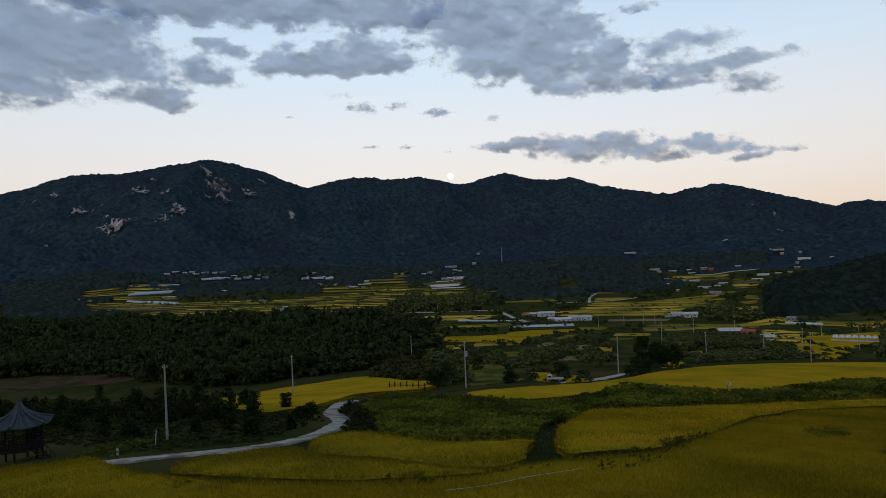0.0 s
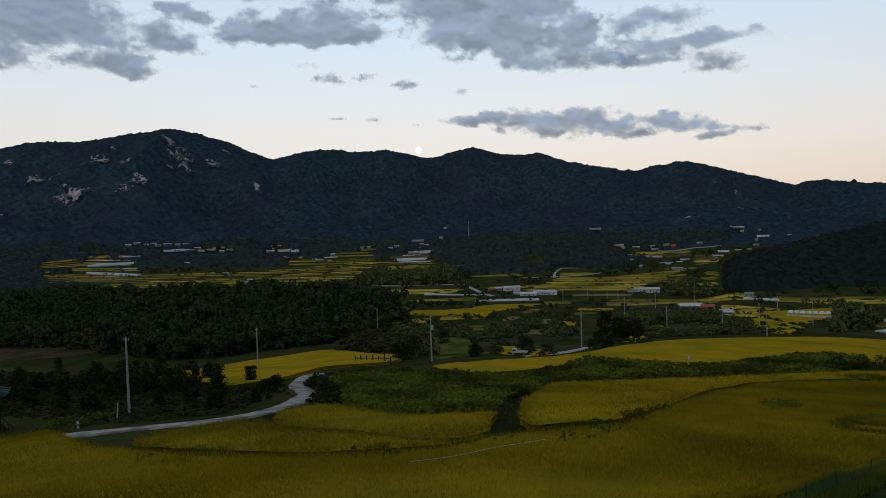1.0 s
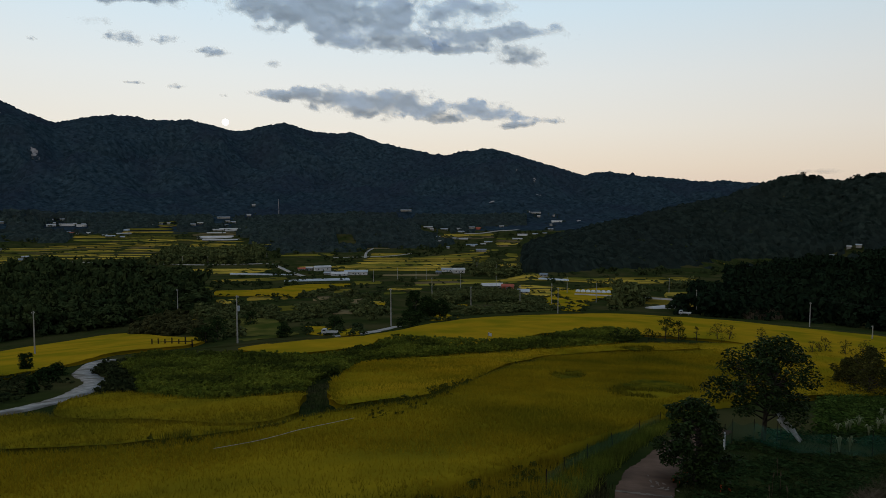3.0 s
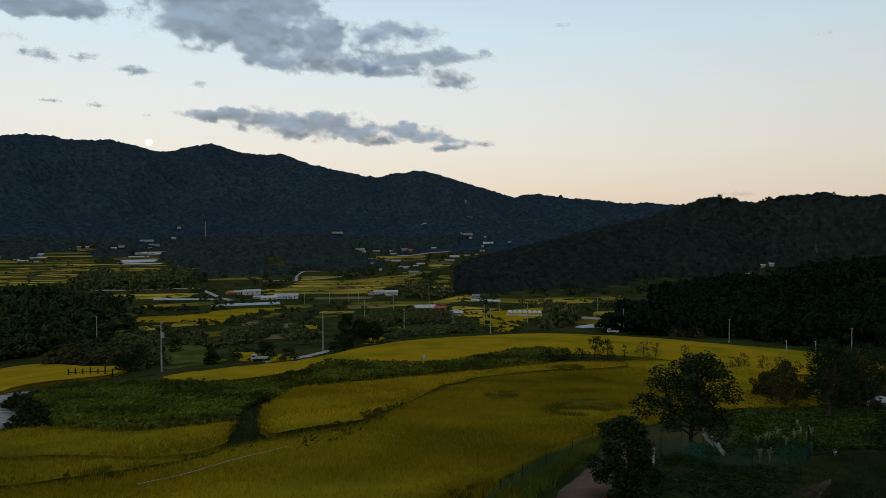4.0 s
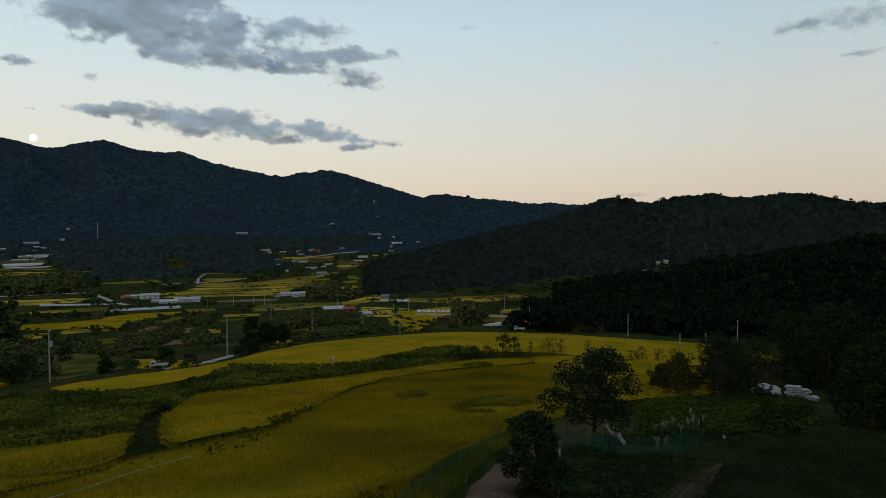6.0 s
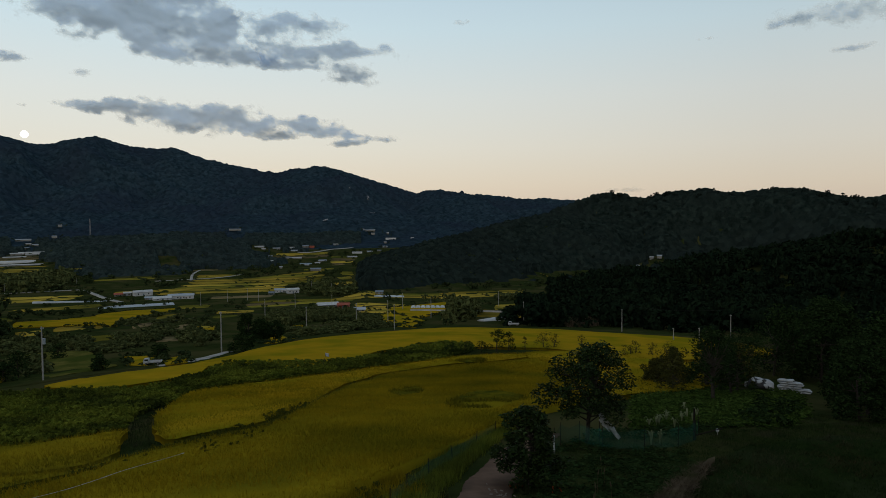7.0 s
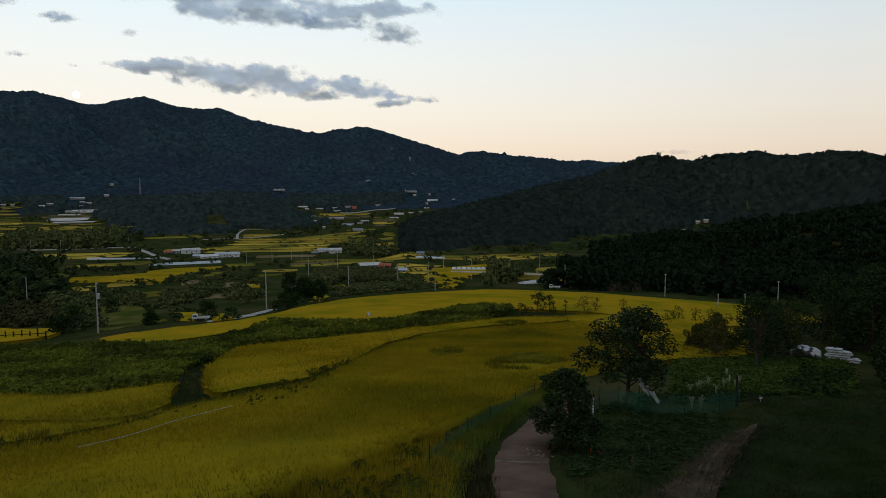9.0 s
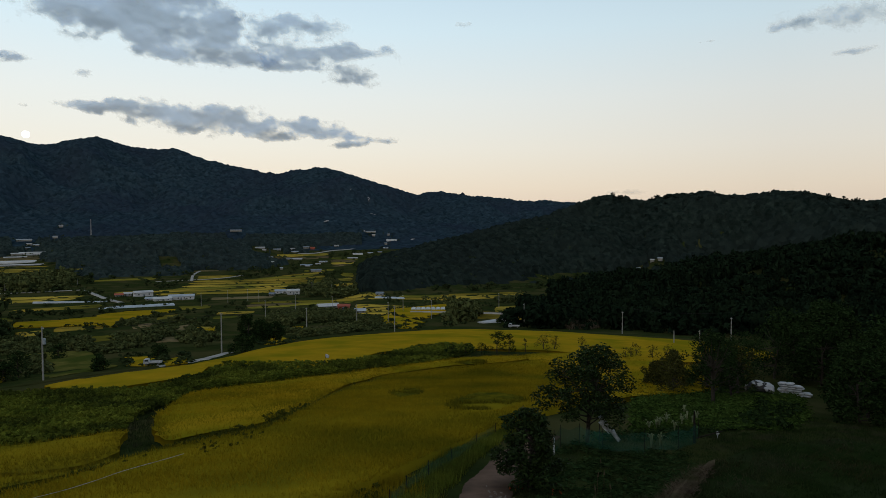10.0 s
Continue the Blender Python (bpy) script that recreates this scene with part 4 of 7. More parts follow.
paddies(((106.2, 630.3), (126.7, 627.5), (135.8, 687.0), (113.9, 669.6)), 1, 805, 1, split=1, tone="yellow")
paddies(((119.5, 702.2), (141.9, 708.3), (146.1, 748.3), (128.1, 738.4)), 1, 806, 1, split=1, tone="yellow")
paddies(((141.1, 768.7), (152.4, 748.2), (163.9, 828.6), (149.0, 834.5)), 1, 807, 1, split=1, tone="yellow")
paddies(((161.0, 954.4), (188.3, 971.9), (229.4, 1110.9), (195.8, 1171.1)), 4, 808, 1, split=1, tone="dull")
paddies(((91.8, 1144.8), (189.2, 1148.8), (205.0, 1276.3), (98.1, 1221.7)), 2, 809, 1, split=1, tone="dull")
paddies(((110.1, 861.7), (148.0, 869.2), (153.9, 903.8), (114.3, 894.5)), 1, 810, 1, split=1, tone="dull")
paddies(((49.7, 431.0), (85.2, 440.7), (101.4, 482.4), (64.7, 507.8)), 3, 811, 0.9, split=1, tone="dull")
paddies(((72.5, 453.1), (115.5, 463.8), (124.6, 509.1), (104.6, 518.5)), 2, 812, 1, split=1, tone="yellow")
paddies(((117.6, 464.3), (146.8, 440.0), (169.3, 507.4), (142.0, 515.9)), 2, 813, 1, split=1, tone="yellow")
paddies(((145.2, 435.3), (209.6, 449.4), (241.8, 512.9), (174.9, 517.2)), 3, 814, 1, split=1, tone="yellow")
paddies(((66.7, 330.7), (83.1, 302.2), (114.2, 401.9), (87.4, 433.1)), 2, 815, 1, split=1, tone="yellow")
paddies(((137.4, 323.0), (155.9, 334.2), (184.5, 391.5), (160.7, 375.9)), 1, 818, 1, split=1, tone="yellow")
paddies(((107.9, 274.1), (127.1, 261.5), (145.9, 306.4), (133.0, 340.1)), 1, 819, 1, split=1, tone="yellow")
paddies(((18.2, 408.5), (49.0, 425.0), (61.5, 483.0), (27.2, 484.1)), 3, 820, 0.9, split=1, tone="dull")
paddies(((1.4, 336.0), (19.6, 349.7), (21.8, 377.6), (3.3, 369.1)), 1, 821, 1, split=1, tone="yellow")
paddies(((-0.4, 519.9), (41.0, 514.3), (45.7, 547.0), (0.9, 553.0)), 1, 822, 1, split=1, tone="dull")
paddies(((-152.0, 562.9), (-100.4, 579.4), (-98.5, 629.5), (-171.5, 635.5)), 2, 823, 1, split=1, tone="yellow")
paddies(((-113.0, 473.6), (-69.3, 484.0), (-71.6, 525.1), (-118.5, 503.2)), 1, 824, 1, split=1, tone="yellow")
paddies(((-263.7, 979.1), (-187.7, 981.2), (-198.3, 1044.4), (-279.8, 1039.2)), 3, 826, 1, split=1, tone="yellow")
paddies(((-172.6, 999.2), (-146.2, 1002.4), (-149.4, 1034.3), (-179.6, 1039.7)), 2, 827, 1, split=1, tone="dull")
paddies(((-331.2, 1230.8), (-241.0, 1173.2), (-276.9, 1348.6), (-342.8, 1304.4)), 2, 828, 1, split=1, tone="dull")
paddies(((-117.1, 794.0), (-56.8, 799.5), (-61.2, 845.4), (-119.6, 818.9)), 1, 829, 1, split=1, tone="yellow")
paddies(((-62.6, 1030.3), (-29.8, 1002.6), (-46.5, 1071.7), (-72.6, 1071.4)), 4, 830, 1, split=1, tone="cut")
paddies(((-20.6, 917.6), (10.1, 917.7), (9.1, 952.8), (-20.6, 950.7)), 1, 831, 1, split=1, tone="dull")
paddies(((304.4, 639.0), (350.2, 665.1), (358.7, 681.2), (314.0, 659.1)), 1, 835, 1, split=1, tone="dull")
paddies(((-57.2, 245.5), (-50.9, 249.8), (-54.7, 264.5), (-61.5, 260.7)), 1, 860, 1, split=1, tone="dull")
paddies(((-49.9, 257.3), (-40.6, 264.3), (-43.3, 276.0), (-51.9, 272.8)), 1, 861, 1, split=1, tone="yellow")
paddies(((-38.8, 263.9), (-31.7, 272.8), (-34.0, 284.1), (-41.1, 279.9)), 1, 862, 1, split=1, tone="yellow")
paddies(((-25.8, 261.4), (-19.2, 273.2), (-22.3, 288.4), (-27.4, 281.2)), 1, 863, 1, split=1, tone="dull")
paddies(((-12.2, 249.1), (-6.0, 258.2), (-7.6, 281.3), (-12.4, 274.4)), 1, 864, 1, split=1, tone="dull")
paddies(((-4.0, 245.9), (2.9, 250.2), (1.7, 268.4), (-4.9, 267.7)), 1, 865, 1, split=1, tone="yellow")
paddies(((-21.1, 299.4), (-12.1, 318.9), (-11.9, 348.8), (-20.9, 331.3)), 1, 866, 1, split=1, tone="yellow")
paddies(((-34.2, 222.3), (-27.4, 228.9), (-30.3, 245.6), (-36.8, 244.3)), 1, 867, 1, split=1, tone="dull")
paddies(((-14.7, 207.9), (-7.2, 208.2), (-8.8, 231.0), (-15.4, 230.3)), 1, 868, 1, split=1, tone="dull")
paddies(((27.8, 241.6), (39.6, 247.9), (42.5, 266.2), (31.4, 264.0)), 1, 869, 1, split=1, tone="cut")
paddies(((0.8, 304.6), (10.3, 314.1), (12.1, 330.1), (2.1, 326.7)), 1, 870, 1, split=1, tone="dull")
paddies(((-20.2, 415.5), (-0.4, 435.9), (-0.4, 470.9), (-19.5, 471.5)), 1, 871, 1, split=1, tone="dull")

for o in CLEARINGS:
    o = np.array(o)
    for a, b in zip(o, np.roll(o, -1, 0)):
        for q in np.arange(0, 1, 2.2 / np.linalg.norm(b - a)):
            if vnoise(q * 5 + a[0], b[1], 4) > -0.15:
                HEDGE.append(a + (b - a) * q)

# ---- houses of the valley: place, width, depth, storey height, turn, roof, wall ----
# roadside hamlet and its sheds
HAMLET = (
    (-68.4, 595.2, 5.9, 5.0, 3, "roof_red", "wall"),
    (-62.2, 597.8, 5.4, 5.0, 4, "white", "wall"),
    (-50.5, 590.9, 13.6, 8.2, 6, "white", "white"),
    (-41.4, 547.4, 7.2, 5.0, 2.5, "silver", "wall"),
    (-33.0, 534.9, 11.9, 7.1, 3, "white", "white"),
    (-20.1, 539.6, 17.3, 10.0, 5, "silver", "white"),
    (54.3, 568.4, 9.4, 5.6, 4, "silver", "white"),
    (62.0, 552.5, 9.1, 5.5, 6, "white", "white"),
    (45.4, 548.1, 3.6, 5.0, 2.5, "roof_blue", "wall"),
    (63.9, 394.7, 11.5, 6.9, 2.5, "white", "wall"),
    (68.6, 370.3, 5.9, 5.0, 4, "roof_red", "roof_red"),
    (70.9, 338.9, 5.1, 5.0, 2, "silver", "wall"),
    (124.3, 855.7, 12.1, 7.2, 4, "roof_blue", "wall"),
    (119.2, 498.0, 5.0, 5.0, 3, "roof_blue", "wall"),
)
# village at the mouth of the side valley
VILLAGE = (
    (84.1, 1254.2, 18.6, 10.0, 3, "white", "wall"),
    (90.6, 1242.6, 7.2, 5.0, 4, "white", "wall"),
    (115.3, 1273.7, 14.7, 8.8, 3, "silver", "wall"),
    (155.3, 1382.1, 10.3, 6.2, 4, "white", "wall"),
    (148.4, 1284.1, 13.8, 8.3, 3, "silver", "wall"),
    (184.5, 1404.9, 13.9, 8.4, 4, "roof_blue", "wall"),
    (195.8, 1392.2, 10.4, 6.2, 4, "roof_red", "roof_red"),
    (249.0, 1421.4, 10.7, 6.4, 3, "white", "wall"),
    (248.7, 1204.1, 20.2, 10.0, 4, "white", "white"),
    (219.3, 1102.7, 18.4, 10.0, 2.5, "white", "wall"),
    (276.8, 1228.8, 10.3, 6.2, 3, "silver", "wall"),
)
VILLAGE_SHEDS = (
    (301.3, 1256.0, 8.5, 5.1, 3, "roof_blue", "wall"),
    (131.6, 1124.6, 21.4, 10.0, 3, "white", "wall"),
    (119.6, 1134.0, 7.5, 5.0, 3, "roof_blue", "wall"),
    (163.1, 1048.5, 13.9, 8.4, 3, "silver", "wall"),
    (148.7, 1004.0, 8.3, 5.0, 3, "white", "wall"),
    (129.4, 984.5, 18.7, 10.0, 3, "roof_blue", "wall"),
    (128.2, 966.4, 6.4, 5.0, 2.5, "silver", "wall"),
    (88.9, 1047.4, 5.2, 5.0, 4, "white", "wall"),
    (88.2, 916.6, 3.8, 5.0, 4, "silver", "wall"),
    (92.7, 1133.6, 7.5, 5.0, 3, "silver", "wall"),
)
# farms on the mountain's foot
FOOT_FARMS = (
    (388.3, 1506.1, 26.8, 10.0, 4, "white", "white"),
    (360.1, 1446.0, 6.1, 5.0, 5, "roof_blue", "wall"),
    (338.4, 1361.4, 11.5, 6.9, 3, "silver", "wall"),
    (358.2, 1582.7, 26.6, 10.0, 3, "silver", "wall"),
    (359.4, 1558.7, 7.9, 5.0, 4, "white", "wall"),
    (57.4, 1638.8, 29.6, 10.0, 3, "silver", "wall"),
    (396.4, 1566.3, 5.3, 5.0, 4, "white", "wall"),
    (457.0, 676.0, 5.0, 4.0, 2, "white", "wall"),
    (463.4, 671.1, 4.0, 4.0, 2, "silver", "wall"),
    (475.7, 662.9, 4.0, 4.0, 3, "white", "wall"),
    (480.3, 655.0, 5.0, 4.0, 3, "silver", "wall"),
)
# farms in the western opening
WEST_FARMS = (
    (-346.4, 1552.4, 31.3, 10.0, 3, "silver", "wall"),
    (-328.8, 1512.0, 10.2, 6.1, 4, "white", "wall"),
    (-316.2, 1505.5, 11.4, 6.8, 3, "silver", "wall"),
    (-377.0, 1474.9, 12.5, 7.5, 3, "white", "wall"),
    (-315.1, 1359.8, 20.6, 10.0, 5, "white", "wall"),
    (-293.2, 1380.1, 53.2, 10.0, 5, "white", "white"),
    (-298.8, 1589.8, 10.6, 6.4, 4, "silver", "wall"),
    (-309.8, 1710.1, 8.6, 5.1, 5, "white", "wall"),
    (-320.2, 1461.5, 8.6, 5.2, 4, "roof_blue", "wall"),
    (-386.8, 1455.7, 12.4, 7.4, 3, "silver", "wall"),
)
# long white sheds below the mountain
LONG_SHEDS = (
    (-808.7, 1290.2, 13.7, 6.0, 2.6, "white", "wall"),
    (-798.0, 1307.1, 17.9, 6.0, 2.9, "silver", "wall"),
    (-773.3, 1303.4, 11.0, 6.0, 3.2, "white", "wall"),
    (-767.0, 1322.3, 13.7, 6.0, 3.5, "white", "wall"),
    (-744.9, 1298.0, 14.7, 6.0, 2.6, "white", "wall"),
    (-732.5, 1315.1, 19.2, 6.0, 2.9, "silver", "wall"),
    (-706.7, 1311.0, 11.8, 6.0, 3.2, "white", "wall"),
    (-698.7, 1330.2, 14.7, 6.0, 3.5, "roof_blue", "wall"),
    (-927.9, 1322.9, 13.3, 6.0, 2.6, "white", "wall"),
    (-918.7, 1340.0, 17.2, 6.0, 2.9, "silver", "wall"),
    (-894.4, 1337.2, 10.6, 6.0, 3.2, "white", "wall"),
    (-889.6, 1356.1, 13.3, 6.0, 3.5, "white", "wall"),
    (-869.3, 1340.8, 14.4, 6.0, 2.6, "white", "wall"),
)
MORE_SHEDS = (
    (-858.2, 1358.4, 18.7, 6.0, 2.9, "silver", "wall"),
    (-832.6, 1355.5, 11.5, 6.0, 3.2, "white", "wall"),
    (-826.0, 1374.9, 14.4, 6.0, 3.5, "roof_blue", "wall"),
    (-620.5, 1357.1, 18.4, 6.0, 3.4, "white", "white"),
    (-599.1, 1374.3, 30.7, 6.0, 3.4, "white", "white"),
    (-574.0, 1377.3, 19.6, 6.0, 3.4, "white", "white"),
    (-836.0, 1200.4, 38.4, 6.0, 2.4, "white", "wall"),
    (-734.3, 1049.0, 26.3, 6.0, 2.4, "white", "wall"),
    (-457.0, 1269.9, 27.7, 6.0, 2.4, "white", "wall"),
    (-248.1, 1090.4, 64.2, 6.0, 2.4, "white", "wall"),
    (-300.1, 1285.1, 37.9, 6.0, 2.4, "white", "wall"),
    (-286.0, 1359.0, 34.2, 6.0, 2.4, "white", "wall"),
)
# sheds and farmhouses of the western valley
WEST_SHEDS = (
    (-691, 1162, 22, 6, 3, "white", "wall"), (-650, 1180, 12, 6, 3, "silver", "wall"), (-625, 1214, 10, 6, 3, "white", "wall"), (-700, 1140, 10, 6, 2.6, "roof_blue", "wall"),
    (-545, 1269, 9, 6, 3, "roof_red", "wall"), (-520, 1275, 7, 5, 3, "white", "wall"), (-426, 1125, 16, 6, 2.6, "silver", "wall"), (-1376, 1471, 8, 6, 4, "roof_blue", "wall"),
    (-880, 1005, 8, 6, 3, "white", "wall"), (-840, 985, 7, 5, 3, "silver", "wall"), (-370, 690, 6, 5, 2.6, "white", "white"), (-350, 700, 5, 5, 2.6, "roof_blue", "wall"),
)
HOUSES = [*HAMLET, *VILLAGE, *VILLAGE_SHEDS, *FOOT_FARMS, *WEST_FARMS, *LONG_SHEDS, *MORE_SHEDS, *WEST_SHEDS]
rng = np.random.default_rng(9)
for x, y in ((-808.8, 1303), (-792.2, 1306.2), (-769.6, 1303.3), (-753.8, 1307.8), (-734.7, 1332.5), (-721.3, 1344.3), (-821.1, 1292.9), (-698.8, 1367.4), (-523.1, 940.5), (-500.7, 936.7), (-640, 1400.2), (-624.7, 1413.7), (-590.6, 1389), (-576.5, 1392.7), (-623.1, 1376.9), (-379.7, 762.4), (-394.3, 799.8), (-487.5, 925.6), (-449.9, 1453.2), (-437.3, 1463.4), (-455.2, 1428.4), (-560, 1290), (-585, 1262), (-530, 1252), (-440, 1140), (-405, 1118), (-662, 1206), (-640, 1228)):
    w = rng.uniform(4.5, 9.5)
    HOUSES.append((x, y, w, 5.0, rng.uniform(2.2, 3.0), str(rng.choice(("white", "silver", "roof_blue"))), "wall"))
HOUSE_AT = np.array([(q[0], q[1], q[2]) for q in HOUSES])
LANES = [spline(o, False, 6) for o in (((-900, 1330), (-760, 1400), (-640, 1420)), ((-978, 1240.8), (-937.6, 1286.5), (-869.1, 1326.5), (-793.3, 1377.8)), ((150.7, 1256.6), (177, 1263.2), (224.9, 1340), (251.7, 1356.6), (280.4, 1385.8), (300.6, 1414.4)))]


def open_land(x, y):
    """Fields, lanes and yards, with the low ground before them, where no wood stands."""
    x, y = np.asarray(x, float), np.asarray(y, float)
    free = np.zeros(x.shape, bool)
    for o in ZONES:
        for k in (1.0, 0.965, 0.93):
            free |= inside(x / k, y / k, o)
    for k in (1.0, 0.985, 0.97, 0.955):
        for hx, hy, w in HOUSE_AT:
            if hy > 450:
                free |= np.hypot(x / k - hx, y / k - hy) < w * 0.6 + 5
        for lane in LANES:
            for q in lane:
                free |= np.hypot(x / k - q[0], y / k - q[1]) < 9
    return free


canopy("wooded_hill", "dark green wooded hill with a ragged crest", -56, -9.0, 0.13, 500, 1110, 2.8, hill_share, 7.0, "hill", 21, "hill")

# ---- woods ----
TREE_A = leafy_crowns(10, 10, 38, 0.060, 61)
TREE_B = leafy_crowns(10, 6, 12, 0.12, 62)
TREE_D = leafy_crowns(10, 8, 18, 0.085, 64)
TREE_C = leafy_crowns(10, 5, 8, 0.13, 63)
CLEAR = [spline(o, True, 3) for o in CLEARINGS]


def wood(label, kinds, x, y, width, height, mat, seed, sink=0.1, gap=-2.0):
    for o in CLEAR:
        k = ~inside(x, y, o)
        x, y = x[k], y[k]
    k = (fbm(x / 14, y / 14, 3, seed) > gap) & ~open_land(x, y)
    x, y = x[k], y[k]
    height = height * (1 + 0.35 * vnoise(x / 11, y / 11, seed + 2))
    z = ground_z(x, y, True) - height * sink
    ob = part("wood", strew("wood", kinds, x, y, z, width, height, M[mat], seed), M[mat])
    return tagged(ob, label, "woodland", "woods", kind="stuff")


def polar_scatter(az0, az1, r0, r1, step, seed):
    rng = np.random.default_rng(seed)
    n = int(radians(az1 - az0) * (r1 * r1 - r0 * r0) / 2 / step ** 2)
    return polar(rng.uniform(az0, az1, n), np.sqrt(rng.uniform(r0 * r0, r1 * r1, n)))


x, y = scatter(((-300, 190), (-161, 196), (-100, 162), (-82, 184), (-74, 188), (-68, 204), (-70, 234), (-130, 255), (-330, 260)), 4.0, 71)
wood("dense dark mixed wood behind the yellow paddy", TREE_A, x, y, 6.8, 7.5, "wood", 71)
x, y = scatter(((-60, 228), (-72, 290), (-95, 340), (-200, 400), (-420, 420), (-520, 340), (-330, 255), (-130, 250)), 4.8, 72)
wood("dense dark wood on a low rise", TREE_D, x, y, 8.0, 9.0, "wood", 72)
x, y = polar_scatter(-66, -23.5, 400, 545, 5.2, 73)
k = ground_z(x, y, False) - (np.interp(np.hypot(x, y), R_FINE, Z_FINE) + EYE_Z) > 1.5
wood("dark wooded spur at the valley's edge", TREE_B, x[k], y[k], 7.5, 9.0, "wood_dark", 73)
x, y = polar_scatter(-64, -23.5, 225, 410, 5.6, 75)
k = (np.hypot(x, y) > 236) | (np.degrees(np.arctan2(-x, y)) < -34)
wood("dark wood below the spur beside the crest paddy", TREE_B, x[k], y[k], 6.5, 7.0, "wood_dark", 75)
x, y = polar_scatter(-60, -28, 1015, 1060, 7.0, 74)
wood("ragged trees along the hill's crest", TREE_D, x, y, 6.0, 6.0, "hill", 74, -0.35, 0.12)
def foot_share(x, y):
    r, az = np.hypot(x, y), np.degrees(np.arctan2(-x, y))
    start = np.interp(az, (-12, -8.5, -6.2, -4, 0, 2.2, 8, 9.6, 10.5, 12.5, 20, 24, 26, 34, 37, 39, 48), (1480, 1460, 1040, 890, 950, 865, 855, 900, 1010, 1340, 1330, 1300, 1240, 1270, 1200, 860, 820))
    copse = bump(x, y, -470, 1090, 130, 40) + bump(x, y, -390, 960, 60, 30)
    free = ~open_land(x, y)
    share = np.maximum((r - start + 70 * fbm(x / 90, y / 90, 3, 6)) / 30, (copse - 0.4 + 0.3 * fbm(x / 35, y / 35, 3, 7)) * 6)
    return np.where(free, share, -1)


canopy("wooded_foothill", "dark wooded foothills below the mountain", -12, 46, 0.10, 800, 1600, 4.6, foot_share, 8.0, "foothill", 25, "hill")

# belts and copses
for i, (outline, step, w, h, gap) in enumerate((
        (((-425, 854), (-220.2, 705.8), (-121.4, 700.9), (-153.2, 911), (-251.6, 807.4), (-452, 945.6)), 7, 9, 9, -0.5),
        (((61.6, 521.3), (99.5, 454.3), (121.1, 586.9), (112.8, 706.4), (75.7, 598.3)), 7, 7, 6, -0.3),
        (((113.5, 369.8), (192.3, 405.6), (210.3, 443.6), (126.4, 411.9)), 6, 6, 5, -0.3),
        (((77.9, 227.1), (99, 257.6), (130.8, 336.3), (112.5, 315.4)), 5, 6, 7, -0.3),
        (((-239, 682.7), (-172.3, 690.1), (-130.9, 674.7), (-163, 811.4), (-253, 892.7), (-305.7, 873.9)), 7, 9, 9, -0.4))):
    x, y = scatter(outline, step, 80 + i)
    wood("belt of dark trees between the fields", TREE_B, x, y, w, h, "belt", 80 + i, 0.1, gap)
x, y = polar_scatter(-30, 46, 560, 1350, 15, 97)
wood("scattered trees and hedges of the valley", TREE_B, x, y, 6, 5, "wood", 97, 0.1, 0.0)
x, y = polar_scatter(-26, 14, 240, 620, 13, 96)
wood("scattered bushes of the valley floor", TREE_B, x, y, 3.4, 2.6, "wood", 96, 0.1, -0.1)

rng = np.random.default_rng(99)
for hx, hy, w in HOUSE_AT:
    for i in range(8):
        a = rng.uniform(0, 2 * math.pi)
        HEDGE.append(np.array((hx + (w * 0.5 + rng.uniform(2, 10)) * math.cos(a), hy + rng.uniform(4, 22) * math.sin(a) + 5)))
h = np.array(HEDGE)
ob = part("hedge", strew("hedge", TREE_C, h[:, 0], h[:, 1], ground_z(h[:, 0], h[:, 1]) - 0.2, np.clip(np.hypot(h[:, 0], h[:, 1]) / 230, 2.2, 4.6), np.clip(np.hypot(h[:, 0], h[:, 1]) / 420, 1.2, 2.6), M["wood"], 98), M["wood"])
tagged(ob, "dark bushes along the banks of the valley paddies", "hedge", kind="stuff")


# low bushes of the farmed slope below the crest
for i, (label, outline, step, w, h, gap) in enumerate((
        ("uneven dark bushes below the crest paddy", ((-63.1, 232.1), (-57.9, 243.9), (-35.5, 269.3), (-32, 307.6), (-22.3, 328.1), (-10.2, 285.7), (-.9, 272), (2.2, 239.1), (.9, 172), (-3.9, 167.1), (-11.5, 169.6), (-17.8, 171.7), (-20.5, 166), (-29.3, 188.4), (-36, 201), (-44.3, 203.4), (-46.8, 197.2), (-53.6, 208.7)), 3.2, 3.8, 2.7, 0.0),
        ("brownish bushes at the end of the wood", ((-75.4, 216.5), (-65.4, 216.1), (-55, 196.6), (-46.4, 180.6), (-40.1, 156.2), (-58.5, 168)), 2.6, 3.6, 3.0, -0.6),
        ("dark bushes beside the grassy mound", ((-43.6, 180.6), (-37.2, 177.2), (-27, 131.2), (-31.4, 132.3)), 2.6, 3.2, 2.8, -0.3),
        ("dark bushes and small trees behind the crest", ((26.5, 335.4), (47.6, 369.3), (68.9, 322), (67.5, 253.9), (60.8, 232.3), (42.6, 215.9), (24.9, 192.1), (19.4, 178.3), (22.4, 214.4), (19.6, 234.2), (18.2, 241.8)), 3.3, 3.8, 2.7, -0.05),
        ("tall dark trees beside a greenhouse", ((119.2, 342.1), (143.4, 365.3), (106.7, 268.2), (97, 256)), 5.0, 6.0, 6.0, -0.6))):
    x, y = scatter(outline, step, 94 + i)
    wood(label, TREE_D, x, y, w, h, "scrub" if i == 1 else "belt", 94 + i, 0.1, gap)

